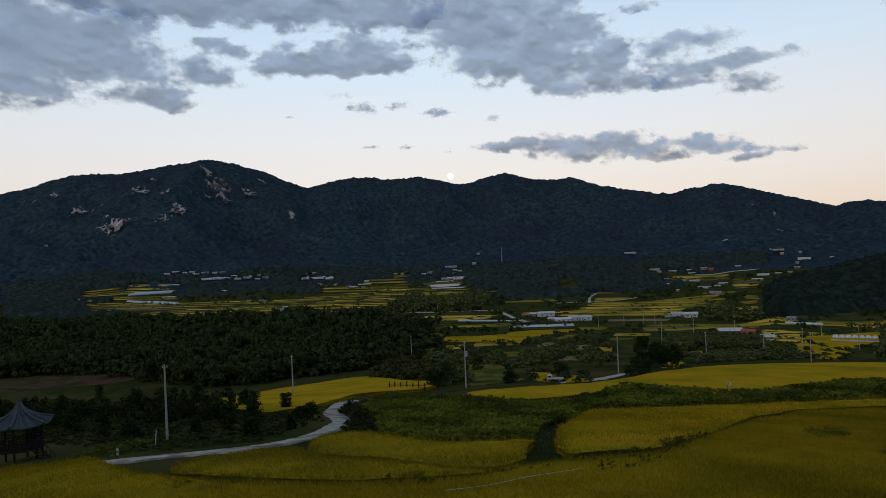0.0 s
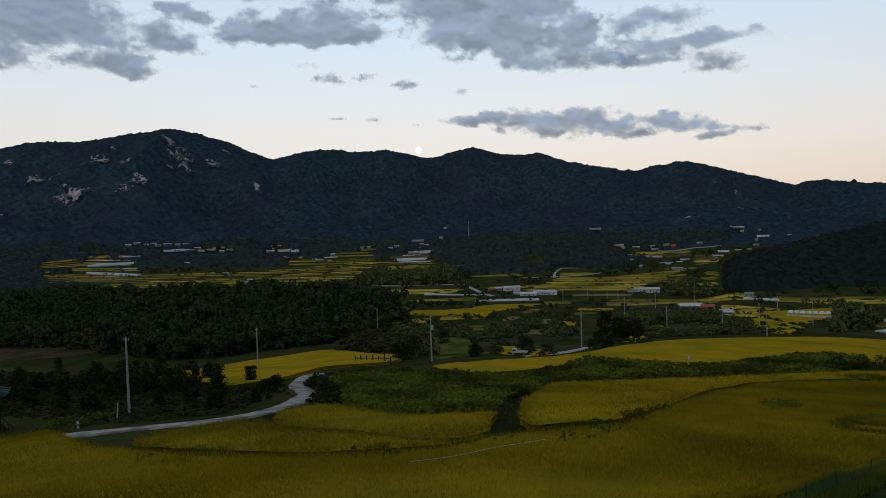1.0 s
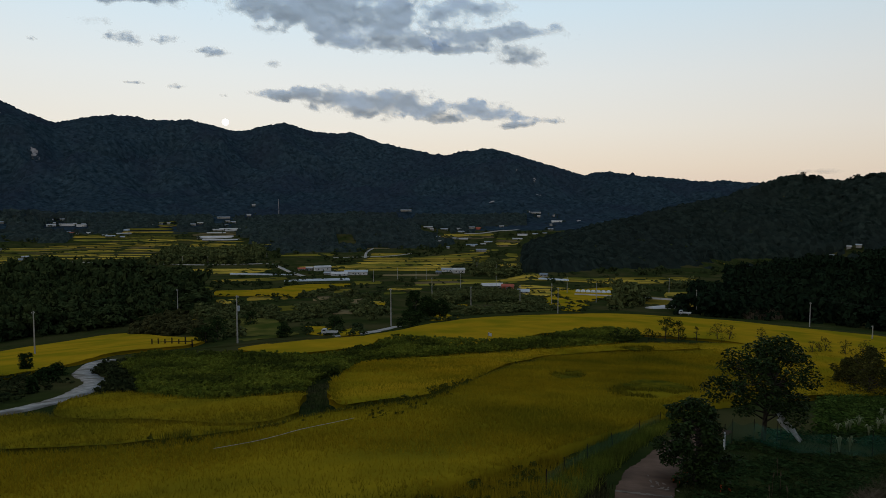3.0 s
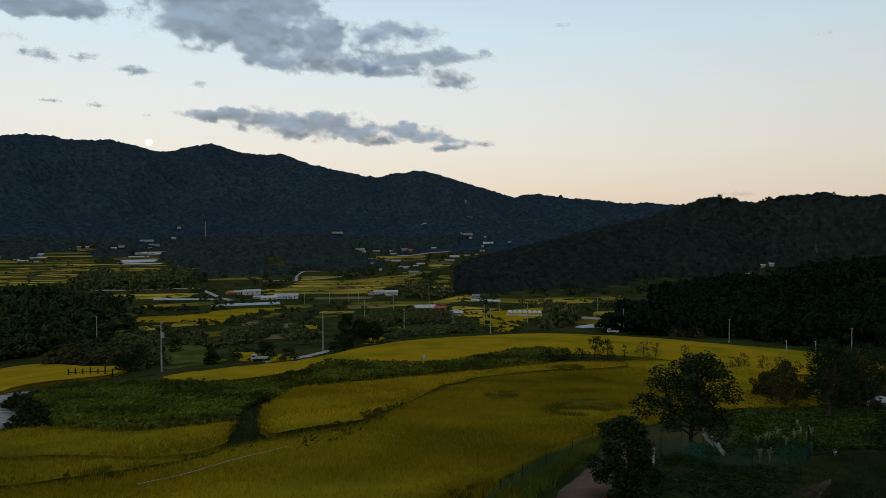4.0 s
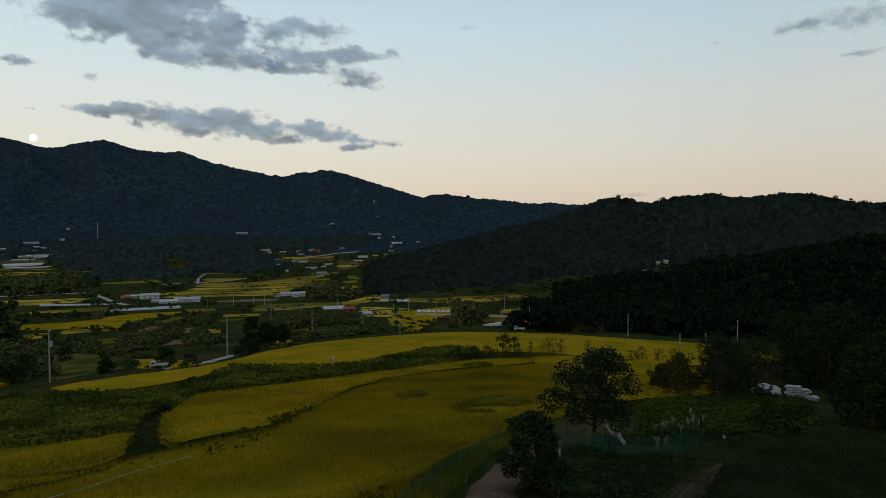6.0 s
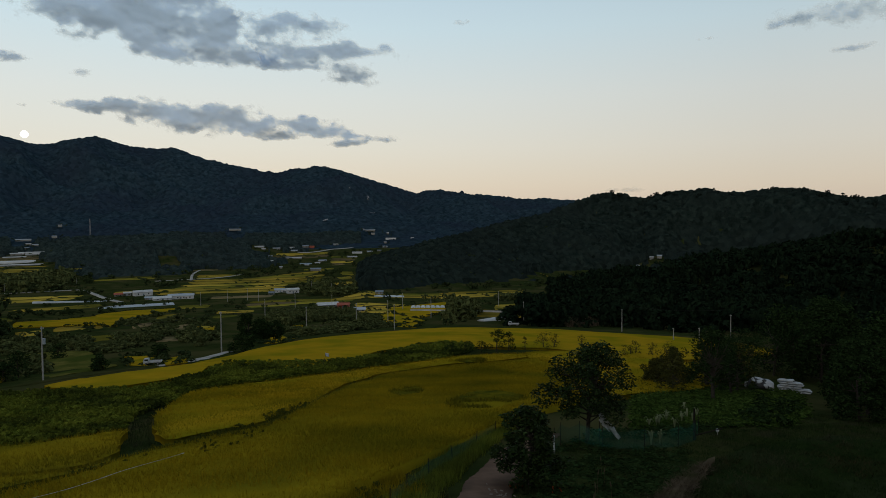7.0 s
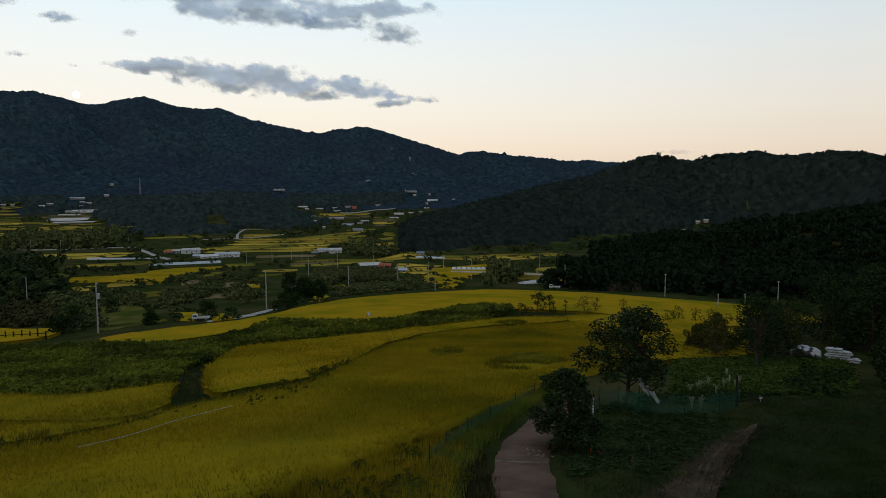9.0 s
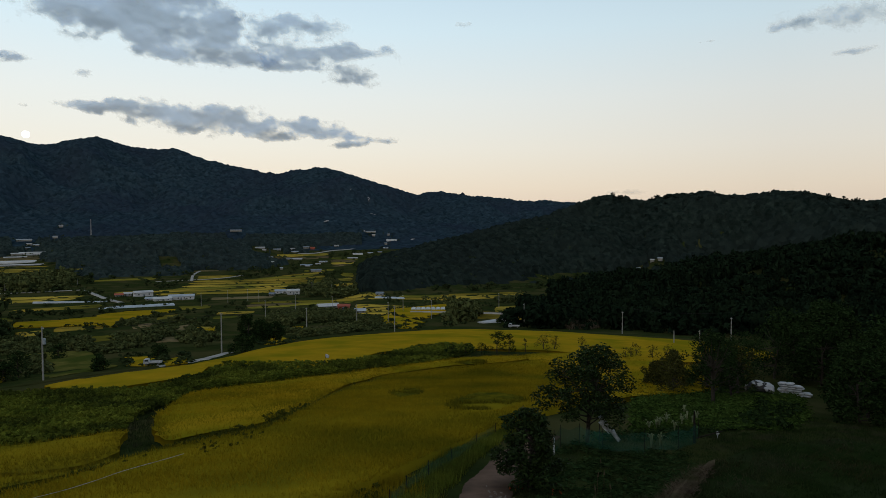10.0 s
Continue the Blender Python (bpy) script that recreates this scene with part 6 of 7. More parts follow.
ORCHARD = "trees by the garden"
tree("persimmon_tree", 23.2, 39.2, 6.6, 5.9, 9000, 0.25, 503, "broad persimmon tree with dark drooping leaves", "leaf_glossy", stem=0.27, group=ORCHARD, limbs=34, clump=0.85)
tree("persimmon_tree", 13.7, 28.2, 4.0, 3.2, 7500, 0.2, 502, "small leafy persimmon tree beside the path", "leaf_glossy", stem=0.0, group=ORCHARD, limbs=30, extra=("leaf_red", 40), clump=0.88)
for i, (x, y, h, w, m) in enumerate(((70, 80, 6.5, 7, "leaf"), (91, 88, 11, 10, "leaf"), (98, 88, 12, 11, "leaf"), (88, 80, 10, 9, "leaf"),
                                     (98, 86, 12, 11, "leaf"), (66, 54, 8.0, 8, "leaf"), (72, 60, 8, 8, "leaf"), (83, 66, 10, 9, "leaf"), (106, 96, 13, 11, "leaf"), (116, 104, 12, 11, "leaf"), (122, 112, 10, 9, "leaf"), (60, 50, 6.5, 6, "leaf"), (92, 72, 11, 10, "leaf"), (82, 60, 10, 9, "leaf"))):
    tree("tree", x, y, h, w, 4500, 0.55 if h > 9 else 0.4, 510 + i, "dense dark broadleaf tree at the garden's edge" if m == "leaf" else "yellowing broadleaf tree at the garden's edge", m, 0.06, ORCHARD, limbs=15)
for i, (x, y, h, w, n, m, stem) in enumerate(((52.2, 61.5, 8.6, 4.6, 1500, "leaf", 0.3), (56.5, 66.5, 7.2, 5.2, 1700, "leaf", 0.2), (60.5, 68.0, 6.4, 5.2, 1500, "leaf", 0.15), (64.5, 71.5, 6.8, 5.0, 1500, "leaf_dull", 0.15), (57.5, 75.5, 5.0, 4.6, 1100, "leaf_dull", 0.05), (60.7, 79.2, 4.0, 4.4, 900, "leaf_dry", 0.0), (62.5, 85.5, 3.2, 4.0, 700, "leaf_dull", 0.0), (53.5, 70.5, 3.4, 4.0, 800, "leaf_dull", 0.0))):
    tree("tree", x, y, h, w * 1.15, n, 0.34, 700 + i, "loose small broadleaf tree in the garden" if m == "leaf" else "thin yellowing tree at the garden's edge", m, stem, ORCHARD, limbs=24, clump=0.6)
for i, (x, y, h, w) in enumerate(((7.4, 158, 8.0, 4.6), (11, 172, 6, 5), (15, 178, 5, 5))):
    tree("tree", x, y, h, w, 2500, 0.55, 590 + i, "dense dark tree beside a utility pole", "leaf", 0.02, ORCHARD, limbs=14)
for i, (x, y) in enumerate(((-30.9, 123), (-42.9, 161.4), (-29.8, 127.6), (-18.0, 127.0), (-9.8, 146.7), (-60.9, 195.4), (-65.4, 192.7), (5.9, 144.4), (-32.7, 174))):
    h = 3.2 + 1.2 * math.sin(4 * i)
    tree("tree", x, y, h, h * 1.2, 800, 0.5, 640 + i, "low bushy dark tree beside the farm track", "leaf", 0.0, ORCHARD, limbs=12)
for i, (x, y, h, w) in enumerate(((62.9, 75.4, 9.1, 5.6), (70.6, 80.1, 7.4, 5.3), (77.9, 83.9, 7.9, 6.6), (85.9, 87.2, 9.1, 9.0), (62.0, 81.5, 5.5, 3.8), (58.2, 80.2, 3.6, 3.3))):
    tree("tree", x, y, h, w * 1.2, 3600, 0.3, 720 + i, "dark bushy fruit tree behind the vegetable garden", "leaf" if i < 4 else "leaf_dull", 0.04, ORCHARD, limbs=22)
# shrubs in a row between paddies
for i, (x, y, h, w, n) in enumerate(((43, 122.1, 2.2, 3, 500), (46, 122.5, 2.4, 3, 500), (49.5, 123, 2.2, 2.6, 400), (53, 123.6, 4.4, 4.2, 900), (55.5, 123.4, 4.0, 3.5, 700), (59, 123.3, 3.0, 1.2, 120), (63.1, 123.3, 3.8, 3.4, 350), (65, 123, 3.6, 2.5, 250), (71, 122, 3.4, 2, 150),
                                     (73, 109.9, 2.8, 1.2, 130), (74.6, 110.5, 2.6, 1.0, 110), (76.2, 111.1, 3.0, 2.4, 260), (78, 108.4, 3.2, 2.8, 240), (79.5, 106, 3.4, 3, 260), (73.5, 96, 3.2, 3, 400), (76, 92, 3.5, 3.5, 500))):
    tree("shrub", x, y, h, w, n, 0.3, 540 + i, "thin leafy shrub on the paddy bank", "leaf" if i < 5 or i > 13 else "leaf_dry", 0.1, "shrubs on the paddy bank", "shrub", limbs=7)
# young trees beside the pale road
for i, (x, y, h) in enumerate(((-113, 114, 5), (-79.5, 85.6, 4), (-68.8, 76.9, 4.2), (-109, 130, 5), (-68.5, 88.8, 4.5), (-57, 80, 4), (-46.3, 70.5, 3.4), (-51.4, 83.6, 4.2), (-41.9, 70.3, 3.4), (-43.8, 79.3, 4), (-47.4, 95.6, 4), (-38.8, 82.2, 3.4), (-35.6, 72.7, 2.6),
                                    (-57.9, 88.3, 4.2), (-60, 72, 3.8), (-53, 68, 3.4), (-72, 74, 4), (-38, 68.0, 2.6), (-63, 96, 4.5), (-72, 100, 4.5), (-88, 100, 5), (-96, 112, 5), (-58, 102, 4), (-84, 92, 4.5), (-92, 88, 4.6), (-50, 90, 3.6), (-41, 90, 3), (-78, 112, 5))):
    tree("young_tree", x, y, h * (0.8 + 0.3 * math.sin(5 * i)), h * (0.62 + 0.2 * math.sin(3 * i)), 1300, 0.34, 560 + i, "dark bushy young tree in rough grass", "leaf", -0.02, "young trees by the road", limbs=16, cone=i % 3 == 0)


# ---- grass, weeds and vegetables ----
def weeds(name, label, kinds, outline, step, width, height, mat, seed, lift=0.0, gap=-2.0):
    x, y = scatter(outline, step, seed)
    k = fbm(x / 1.5, y / 1.5, 3, seed) > gap
    x, y = x[k], y[k]
    ob = part(name, strew(name, kinds, x, y, ground_z(x, y, False) - 0.03 + lift, width, height, M[mat], seed), M[mat])
    return tagged(ob, label, name.replace("_", " "), kind="stuff")


GRASS = blades(8, 6, 0.3, 1.0, 6, 0.03)
LEAFY = []
for q in range(6):
    LEAFY.append(leaf_cloud([(0, 0, 0.45)], [0.5], 20, 0.4, 600 + q))
SCRUB = leafy_crowns(8, 3, 11, 0.13, 43)
BANK = [(q[0], q[1]) for q in RICE[0][3][5:28]]
edge = [(x - 0.5, y + 0.7) for x, y in BANK] + [(x + 0.2, y - 0.5) for x, y in BANK[::-1]]
weeds("grass", "rough grass along the paddy bank", GRASS, edge, 0.2, 0.5, 0.75, "grass", 611)
weeds("grass", "short dark grass in the hollow between paddies", GRASS, ((-5.6, 46.6), (-3, 48.8), (-4.4, 55), (-5.0, 61), (-5.2, 69), (-4.9, 77), (-3, 90), (-4.2, 88), (-6.4, 77), (-7.2, 70), (-6.8, 60), (-6, 55), (-5.6, 50)), 0.35, 0.6, 0.3, "lawn_grass", 627)
LINE = [(q[0], q[1]) for q in RICE[3][3][:9]]
weeds("grass", "pale grass on the low bank between two paddies", GRASS, [(x + 0.1, y + 0.6) for x, y in LINE] + [(x - 0.1, y - 0.3) for x, y in LINE[::-1]], 0.2, 0.45, 0.85, "bank_grass", 612)
for i, (x, y, w, d) in enumerate(((0.2, 44.3, 1.9, 2.2), (1.9, 48.0, 1.7, 2.2), (3.4, 51.6, 1.2, 1.6), (5.2, 55.3, 0.9, 1.8), (6.3, 59.0, 0.8, 1.6), (-2.0, 46.5, 1.6, 0.6), (17.4, 87.6, 0.8, 1.5), (20.4, 91.0, 0.7, 1.5), (-10.6, 37.6, 2.6, 0.6), (-26.7, 40.0, 2.4, 0.6), (28, 100.5, 1.6, 0.8))):
    a = np.linspace(0, 6.283, 18)[:-1]
    k = 0.75 + 0.3 * vnoise(a * 2, a * 0 + i, 7)
    weeds("weeds", "clump of dark rank weeds on the paddy bank", SCRUB, np.stack([x + w * k * np.cos(a), y + d * k * np.sin(a)], -1), 0.42, 0.5, 0.7, "weed", 650 + i)
SHAG = ((-13.3, 40.1), (-11.2, 40.5), (-9.1, 41.0), (-6.9, 41.6), (-5.1, 42.6), (-4.1, 44.7), (-2.8, 47.0), (-1.4, 48.7), (0.5, 51.3), (2.7, 54.2), (4.9, 59.3), (7.5, 64.7), (10.3, 69.1))
weeds("weeds", "shaggy dark weeds along the paddy bank", SCRUB, [(x - 0.25, y + 0.4) for x, y in SHAG] + [(x + 0.5, y - 1.0) for x, y in SHAG[::-1]], 0.36, 0.55, 0.7, "weed", 671, 0.0, 0.06)
weeds("weeds", "dark rank weeds at the foot of the paddy", SCRUB, ((-5, 15.2), (-0.2, 21.6), (2.8, 25.4), (5.9, 29.7), (8.6, 32.6), (9.4, 30.4), (7.6, 25.6), (6.4, 22), (4.6, 17.5), (0, 14)), 0.42, 0.55, 0.45, "weed", 672, 0.0, 0.08)
for i, outline in enumerate((((-28.1, 39.7), (-27, 41.5), (-24.6, 41.7), (-20.7, 40), (-20.2, 37.4), (-22.2, 35.7), (-25.2, 36.4)), ((-13.2, 38.8), (-12.1, 40.6), (-9.5, 40.9), (-9.1, 38.6), (-10.7, 35.9), (-11.9, 36.1)))):
    weeds("weeds", "green weeds overgrowing the rice", GRASS, outline, 0.2, 0.7, 0.85, "weed", 674 + i, 0.0, -0.15)
weeds("weeds", "low dark leafy weeds beside the path", LEAFY, ((17.9, 36.4), (22.9, 40), (25.6, 37), (28.1, 34.9), (23.4, 29.3), (15.6, 23.2), (12.6, 21.4), (11.4, 22.8), (13.6, 27.7)), 0.5, 0.75, 0.3, "leaf", 677, 0.0, -0.05)
weeds("grass", "rough grass beside the garden path", GRASS, ((9.4, 16), (11.2, 23.5), (12.9, 28), (15.6, 32), (19, 37), (30, 42), (38, 46), (50, 60), (60, 52), (40, 40), (33, 34), (24, 30), (19, 24), (14, 19), (11, 16)), 0.24, 0.55, 0.14, "lawn_grass", 613)
weeds("grass", "tall grass at the foot of the paddy", GRASS, ((-5, 15.2), (-0.4, 21.8), (2.6, 25.8), (5.6, 30), (8.6, 32.6), (9.4, 30.4), (7.6, 25.6), (6.4, 22), (4.6, 17.5), (0, 14)), 0.19, 0.7, 0.6, "ear_green", 673, 0.0, -0.2)
weeds("grass", "tall grass between path and paddy", GRASS, ((2, 15), (5.6, 19), (7.4, 24), (9.6, 28.5), (13, 34), (17, 40), (22, 47), (21, 48), (14.5, 40), (10, 33), (6.5, 26.5), (3, 18)), 0.17, 0.7, 0.5, "crop", 614)
weeds("grass", "dull dry grass beside the path", GRASS, ((-1, 17.5), (2, 16), (5.0, 16.5), (6.9, 19), (8.2, 23.2), (9.3, 27), (9.9, 29.5), (8.8, 30.4), (6.8, 26.5), (4.2, 22.5), (2.0, 19.5)), 0.2, 0.6, 0.32, "dry_grass", 615)
weeds("weeds", "dark tangled weeds between rice and path", SCRUB, ((3.6, 20.6), (5.0, 20.0), (6.4, 20.4), (7.2, 22.6), (6.4, 23.2), (4.6, 22.4)), 0.5, 0.6, 0.4, "weed", 628)
weeds("grass", "short worn grass of the lawn", GRASS, ((8, 10), (9.5, 14.5), (12, 16.5), (16, 19), (21, 21), (27, 23), (24, 10), (14, 6)), 0.2, 0.4, 0.08, "lawn_grass", 616, 0.09)
weeds("grass", "tufts of longer grass on the lawn", GRASS, ((10, 15), (16, 19), (24, 22), (34, 26), (36, 20), (24, 10), (14, 8)), 0.4, 0.45, 0.11, "lawn_grass", 621, 0.09)
weeds("grass", "uneven clumps of longer lawn grass", GRASS, ((10, 15), (16, 19), (24, 22), (34, 26), (36, 20), (24, 10), (14, 8)), 0.15, 0.36, 0.11, "lawn_grass", 622, 0.08, 0.0)
weeds("grass", "dull dry patches in the lawn", GRASS, ((10, 15), (16, 19), (24, 22), (34, 26), (36, 20), (24, 10), (14, 8)), 0.14, 0.36, 0.10, "dry_grass", 641, 0.08, 0.1)
weeds("vegetables", "low leafy vegetable garden", LEAFY, ((29.1, 43), (42.2, 61.7), (59.7, 86.1), (69, 86.3), (65.5, 71.2), (76.3, 72.9), (55.1, 51.2), (44.2, 43.6), (39.4, 43.8), (35.5, 44.1)), 0.72, 1.05, 0.75, "veg", 617)
weeds("pumpkin_vines", "dark broad-leaved vines by the fence", LEAFY, ((24, 40), (30, 39.5), (36, 42), (44, 47), (52, 52), (50, 54), (38, 46), (30, 43), (25, 43)), 0.7, 0.9, 0.5, "leaf", 618)
weeds("grass", "rough grass around the vegetable garden", GRASS, ((27, 27), (31, 34), (34.5, 42), (44, 44), (60, 50), (68, 47), (56, 34), (40, 26), (30, 23)), 0.27, 0.6, 0.26, "lawn_grass", 633)
weeds("shrubs", "dark leafy shrubs before the covered heap", SCRUB, ((41.0, 45.0), (44.1, 43.0), (60.3, 57.2), (63.0, 66.1)), 1.0, 1.1, 0.9, "leaf", 679, 0.0, -0.1)
STRAW = blades(8, 7, 0.5, 1.0, 9, 0.022)
AZ, T = np.meshgrid(np.arange(-26, -40.6, -0.5), np.linspace(-2.6, 0.9, 20))
inner = 1 + 1.9 * np.clip((AZ + 40) / 5, 0, 1) * np.clip((-27 - AZ) / 4, 0, 1)
far = lawn_edge(AZ) + np.where(T < 0, T * inner, T) * np.clip((AZ + 44) / 7, 0.3, 1) + 0.25 * fbm(AZ / 1.5, T, 3, 5)
gx, gy = polar(AZ, far)
gz = ground_z(gx, gy, False) + 0.10 * np.clip(1 - ((T + 0.8) / 1.7) ** 2, 0, 1) + 0.05 * fbm(gx * 2.5, gy * 2.5, 3, 6) + 0.14 * np.clip((T + 2.6) * 1.5, 0, 1)
tagged(part("straw_bank", smooth(mesh_of("straw_bank", np.stack([gx, gy, gz], -1).reshape(-1, 3), grid_tris(*AZ.shape), M["straw"])), M["straw"]), "bank of matted dry straw along the lawn", "straw bank", kind="structure")
edge = [polar(a, float(lawn_edge(a)) + 0.8) for a in np.arange(-27, -40, -1.0)] + [polar(a, float(lawn_edge(a)) - 1.4 - 4.0 * min(1, max(0, (a + 40) / 5)) + 0.5 * math.sin(3 * a)) for a in np.arange(-40, -26, 1.0)]
weeds("straw", "dry cut straw over the lawn's bank", STRAW, edge, 0.075, 0.55, 0.085, "straw", 619, 0.22)
edge = [polar(a, float(lawn_edge(a)) + 2.2) for a in np.arange(-29, -42, -1.0)] + [polar(a, float(lawn_edge(a)) + 1.0) for a in np.arange(-41, -28, 1.0)]
weeds("weeds", "dark dry weeds under the straw bank", LEAFY, edge, 0.42, 0.7, 0.7, "leaf", 624)
weeds("weeds", "dark undergrowth between young trees", SCRUB, ((-44, 59), (-34, 63), (-35, 80), (-44, 92), (-60, 97), (-80, 125), (-140, 150), (-150, 110), (-86, 72), (-62, 67), (-53, 63)), 1.3, 1.1, 0.55, "undergrowth", 625)
weeds("weeds", "bushy weeds on the slope above the road bend", SCRUB, ((-26.4, 66.5), (-23.6, 66.5), (-28, 79), (-34, 92), (-36.5, 100), (-39, 99), (-36.5, 90.5), (-31.2, 81.5), (-28.2, 71.5)), 0.7, 1.1, 1.0, "undergrowth", 634)
weeds("weeds", "lighter tall weeds beside the pavilion", LEAFY, ((-52.5, 57.5), (-47, 58.5), (-46, 64), (-52, 65)), 0.9, 1.0, 0.9, "grass", 626)
for i, (x, y) in enumerate(((31.0, 43.4), (32.3, 44.3), (34.9, 46.6), (34.2, 45.7), (32.9, 44.8), (32.8, 42.8), (35.8, 45.8), (36.9, 45.9), (39.6, 48.7), (27.7, 37.6), (26.3, 36.6), (41.2, 52.4), (37.6, 47.4))):
    rng = np.random.default_rng(630 + i)
    V, F = [], []
    for k in range(6):
        a, reach, top = rng.uniform(0, 6.283), rng.uniform(0.25, 0.6), rng.uniform(0.75, 1.15)
        for q in range(7):
            u = q / 6
            px, pz = reach * u ** 1.4, top * (1 - (1 - min(u * 1.7, 1)) ** 2) - 0.55 * max(0, u - 0.55) ** 1.3
            wide = 0.045 * math.sin(math.pi * min(1, u + 0.12)) + 0.006
            V += [(px * math.cos(a) - wide * math.sin(a), px * math.sin(a) + wide * math.cos(a), pz), (px * math.cos(a) + wide * math.sin(a), px * math.sin(a) - wide * math.cos(a), pz)]
            if q:
                n = len(V)
                F += [(n - 4, n - 3, n - 1), (n - 4, n - 1, n - 2)]
    ob = part("pale_plant", mesh_of("pale_plant", V, F, M["leaf_pale"]), M["leaf_pale"])
    ob.matrix_basis = pose(x, y, float(ground_z(x, y, False)))
    tagged(ob, "pale drooping garden plant with arching leaves", "garden plant", "pale plants of the garden")
for i, (x, y, h) in enumerate(((16.2, 26.5, 0.9), (17.0, 27.2, 0.8), (14.4, 23.6, 0.9), (15.0, 23.4, 1.0), (18.6, 30, 0.8), (13.8, 22.8, 0.7))):
    bm = bmesh.new()
    rod(bm, (0, 0, -0.1), (0.05, 0, h), 0.012, 0.006, 5)
    rod(bm, (0.05, 0, h), (0.09, 0, h + 0.22), 0.035, 0.01, 6)
    ob = part("grass_plume", bm, M["straw"])
    ob.matrix_basis = pose(x, y, float(ground_z(x, y, False)), 0, 0, 50 * i)
    tagged(ob, "pale dry grass plume beside the lawn", "grass plume", "dry grass plumes")


# pale hose along the paddy bank
line = spline(((-8.2, 34.2), (-6.6, 35.4), (-5.5, 36.8), (-4.4, 38.6), (-2.6, 40.7), (-1.6, 42)), False, 8)
cu = bpy.data.curves.new("hose", "CURVE")
cu.dimensions, cu.bevel_depth, cu.bevel_resolution = "3D", 0.011, 1
sp = cu.splines.new("POLY")
sp.points.add(len(line) - 1)
for i, (x, y) in enumerate(line):
    sp.points[i].co = (x, y, float(ground_z(x, y, False)) + 0.74, 1)
cu.materials.append(M["cloth"])
tagged(new("hose", cu), "pale water hose lying along the rice", "hose")

# pale reeds behind the crest
REED = blades(6, 8, 0.5, 1.0, 14, 0.02)
weeds("reeds", "pale feathery reeds at the wood's edge", REED, ((119.8, 217.2), (130.8, 226.5), (133.8, 218), (127.3, 209.1), (114.3, 205.2)), 1.0, 1.6, 3.2, "reed", 623)


# ---- fences and garden things ----
def net_fence(pts, height, seed, label):
    """Posts with a slack green net between them."""
    x0, y0 = pts[0]
    z0 = float(ground_z(x0, y0, False))
    ob = thing("net_fence", (x0, y0, z0), 0, label, "fence", "green garden nets")
    rng = np.random.default_rng(seed)
    for x, y in pts:
        z = float(ground_z(x, y, False)) - z0
        bm = bmesh.new()
        rod(bm, (x - x0, y - y0, z - 0.2), (x - x0 + rng.normal(0, 0.05), y - y0, z + height * 1.1), 0.025, 0.022, 6)
        part("post", bm, M["timber"], ob)
    for (xa, ya), (xb, yb) in zip(pts, pts[1:]):
        s, h = np.meshgrid(np.linspace(0, 1, 9), np.linspace(0.02, 1, 6))
        px, py = xa + (xb - xa) * s, ya + (yb - ya) * s
        pz = ground_z(px, py, False) - z0 + height * h * (1 - 0.18 * np.sin(math.pi * s) * h) + 0.05 * vnoise(px * 3, h * 4, seed)
        off = 0.12 * vnoise(px * 1.5, h * 3, seed + 1)
        me = smooth(mesh_of("net", np.stack([px - x0 + off, py - y0 + off, pz], -1).reshape(-1, 3), grid_tris(6, 9), M["net"]))
        part("net", me, M["net"], ob, "slack green netting")
    return ob


net_fence(((19.3, 36.4), (20.8, 38.4), (22.4, 38.8), (22.8, 36.6), (25.5, 36.2), (28.5, 36.8), (31.5, 38.8), (33, 40.4)), 1.35, 1, "slack green net fence round the garden")
net_fence(((6.4, 25.4), (8.0, 28.6), (10.0, 31.8), (12.4, 35), (15.5, 39.5), (18.5, 43.5)), 0.9, 2, "low green net between path and paddy")


def post(name, x, y, h, r, mat, label, lean=0.0, category="post"):
    bm = bmesh.new()
    rod(bm, (0, 0, -0.3), (lean, 0, h), r, r * 0.9, 10)
    rod(bm, (lean, 0, h), (lean, 0, h + r * 0.5), r * 0.9, r * 0.4, 10)
    ob = part(name, bm, M[mat])
    ob.matrix_basis = pose(x, y, float(ground_z(x, y, False)))
    return tagged(ob, label, category)


post("post", 19.3, 36.4, 1.0, 0.06, "cloth", "short white post at the net's corner")
post("stake", 31.6, 39.1, 2.2, 0.07, "timber", "dark wooden stake in the garden")
bm = bmesh.new()
rod(bm, (0, 0, 0.35), (2.4, 0.15, 0.55), 0.04, 0.04, 8)
ob = part("rail", bm, M["timber"])
ob.matrix_basis = pose(31.6, 39.0, float(ground_z(31.6, 39, False)))
tagged(ob, "dark horizontal rail beside a stake", "rail")
bm = bmesh.new()
bmesh.ops.create_uvsphere(bm, u_segments=14, v_segments=10, radius=0.13)
rod(bm, (0, 0, -0.5), (0, 0, -0.08), 0.02, 0.03, 8)
ob = part("float", bm, M["cloth"])
ob.matrix_basis = pose(35.3, 41.1, float(ground_z(35.3, 41.1, False)) + 0.35)
tagged(ob, "round white float on a short post", "float")

# white cloth hung over a stake
ob = thing("hung_cloth", (24.2, 38.3, float(ground_z(24.2, 38.3, False))), -35, "long white cloth hung from a leaning stake", "cloth")
bm = bmesh.new()
rod(bm, (-0.55, 0, -0.2), (-0.5, 0, 2.0), 0.03, 0.025, 8)
part("stake", bm, M["timber"], ob, "thin wooden stake")
s, w = np.meshgrid(np.linspace(0, 1, 16), np.linspace(-1, 1, 7))
wid = 0.10 + 0.10 * np.sin(math.pi * np.clip(s * 1.15, 0, 1))
px = -0.5 + 1.25 * s + wid * w * 0.75 + 0.05 * vnoise(s * 9, w * 2, 3)
pz = 2.0 - 1.55 * s ** 0.9 + wid * w * 0.65
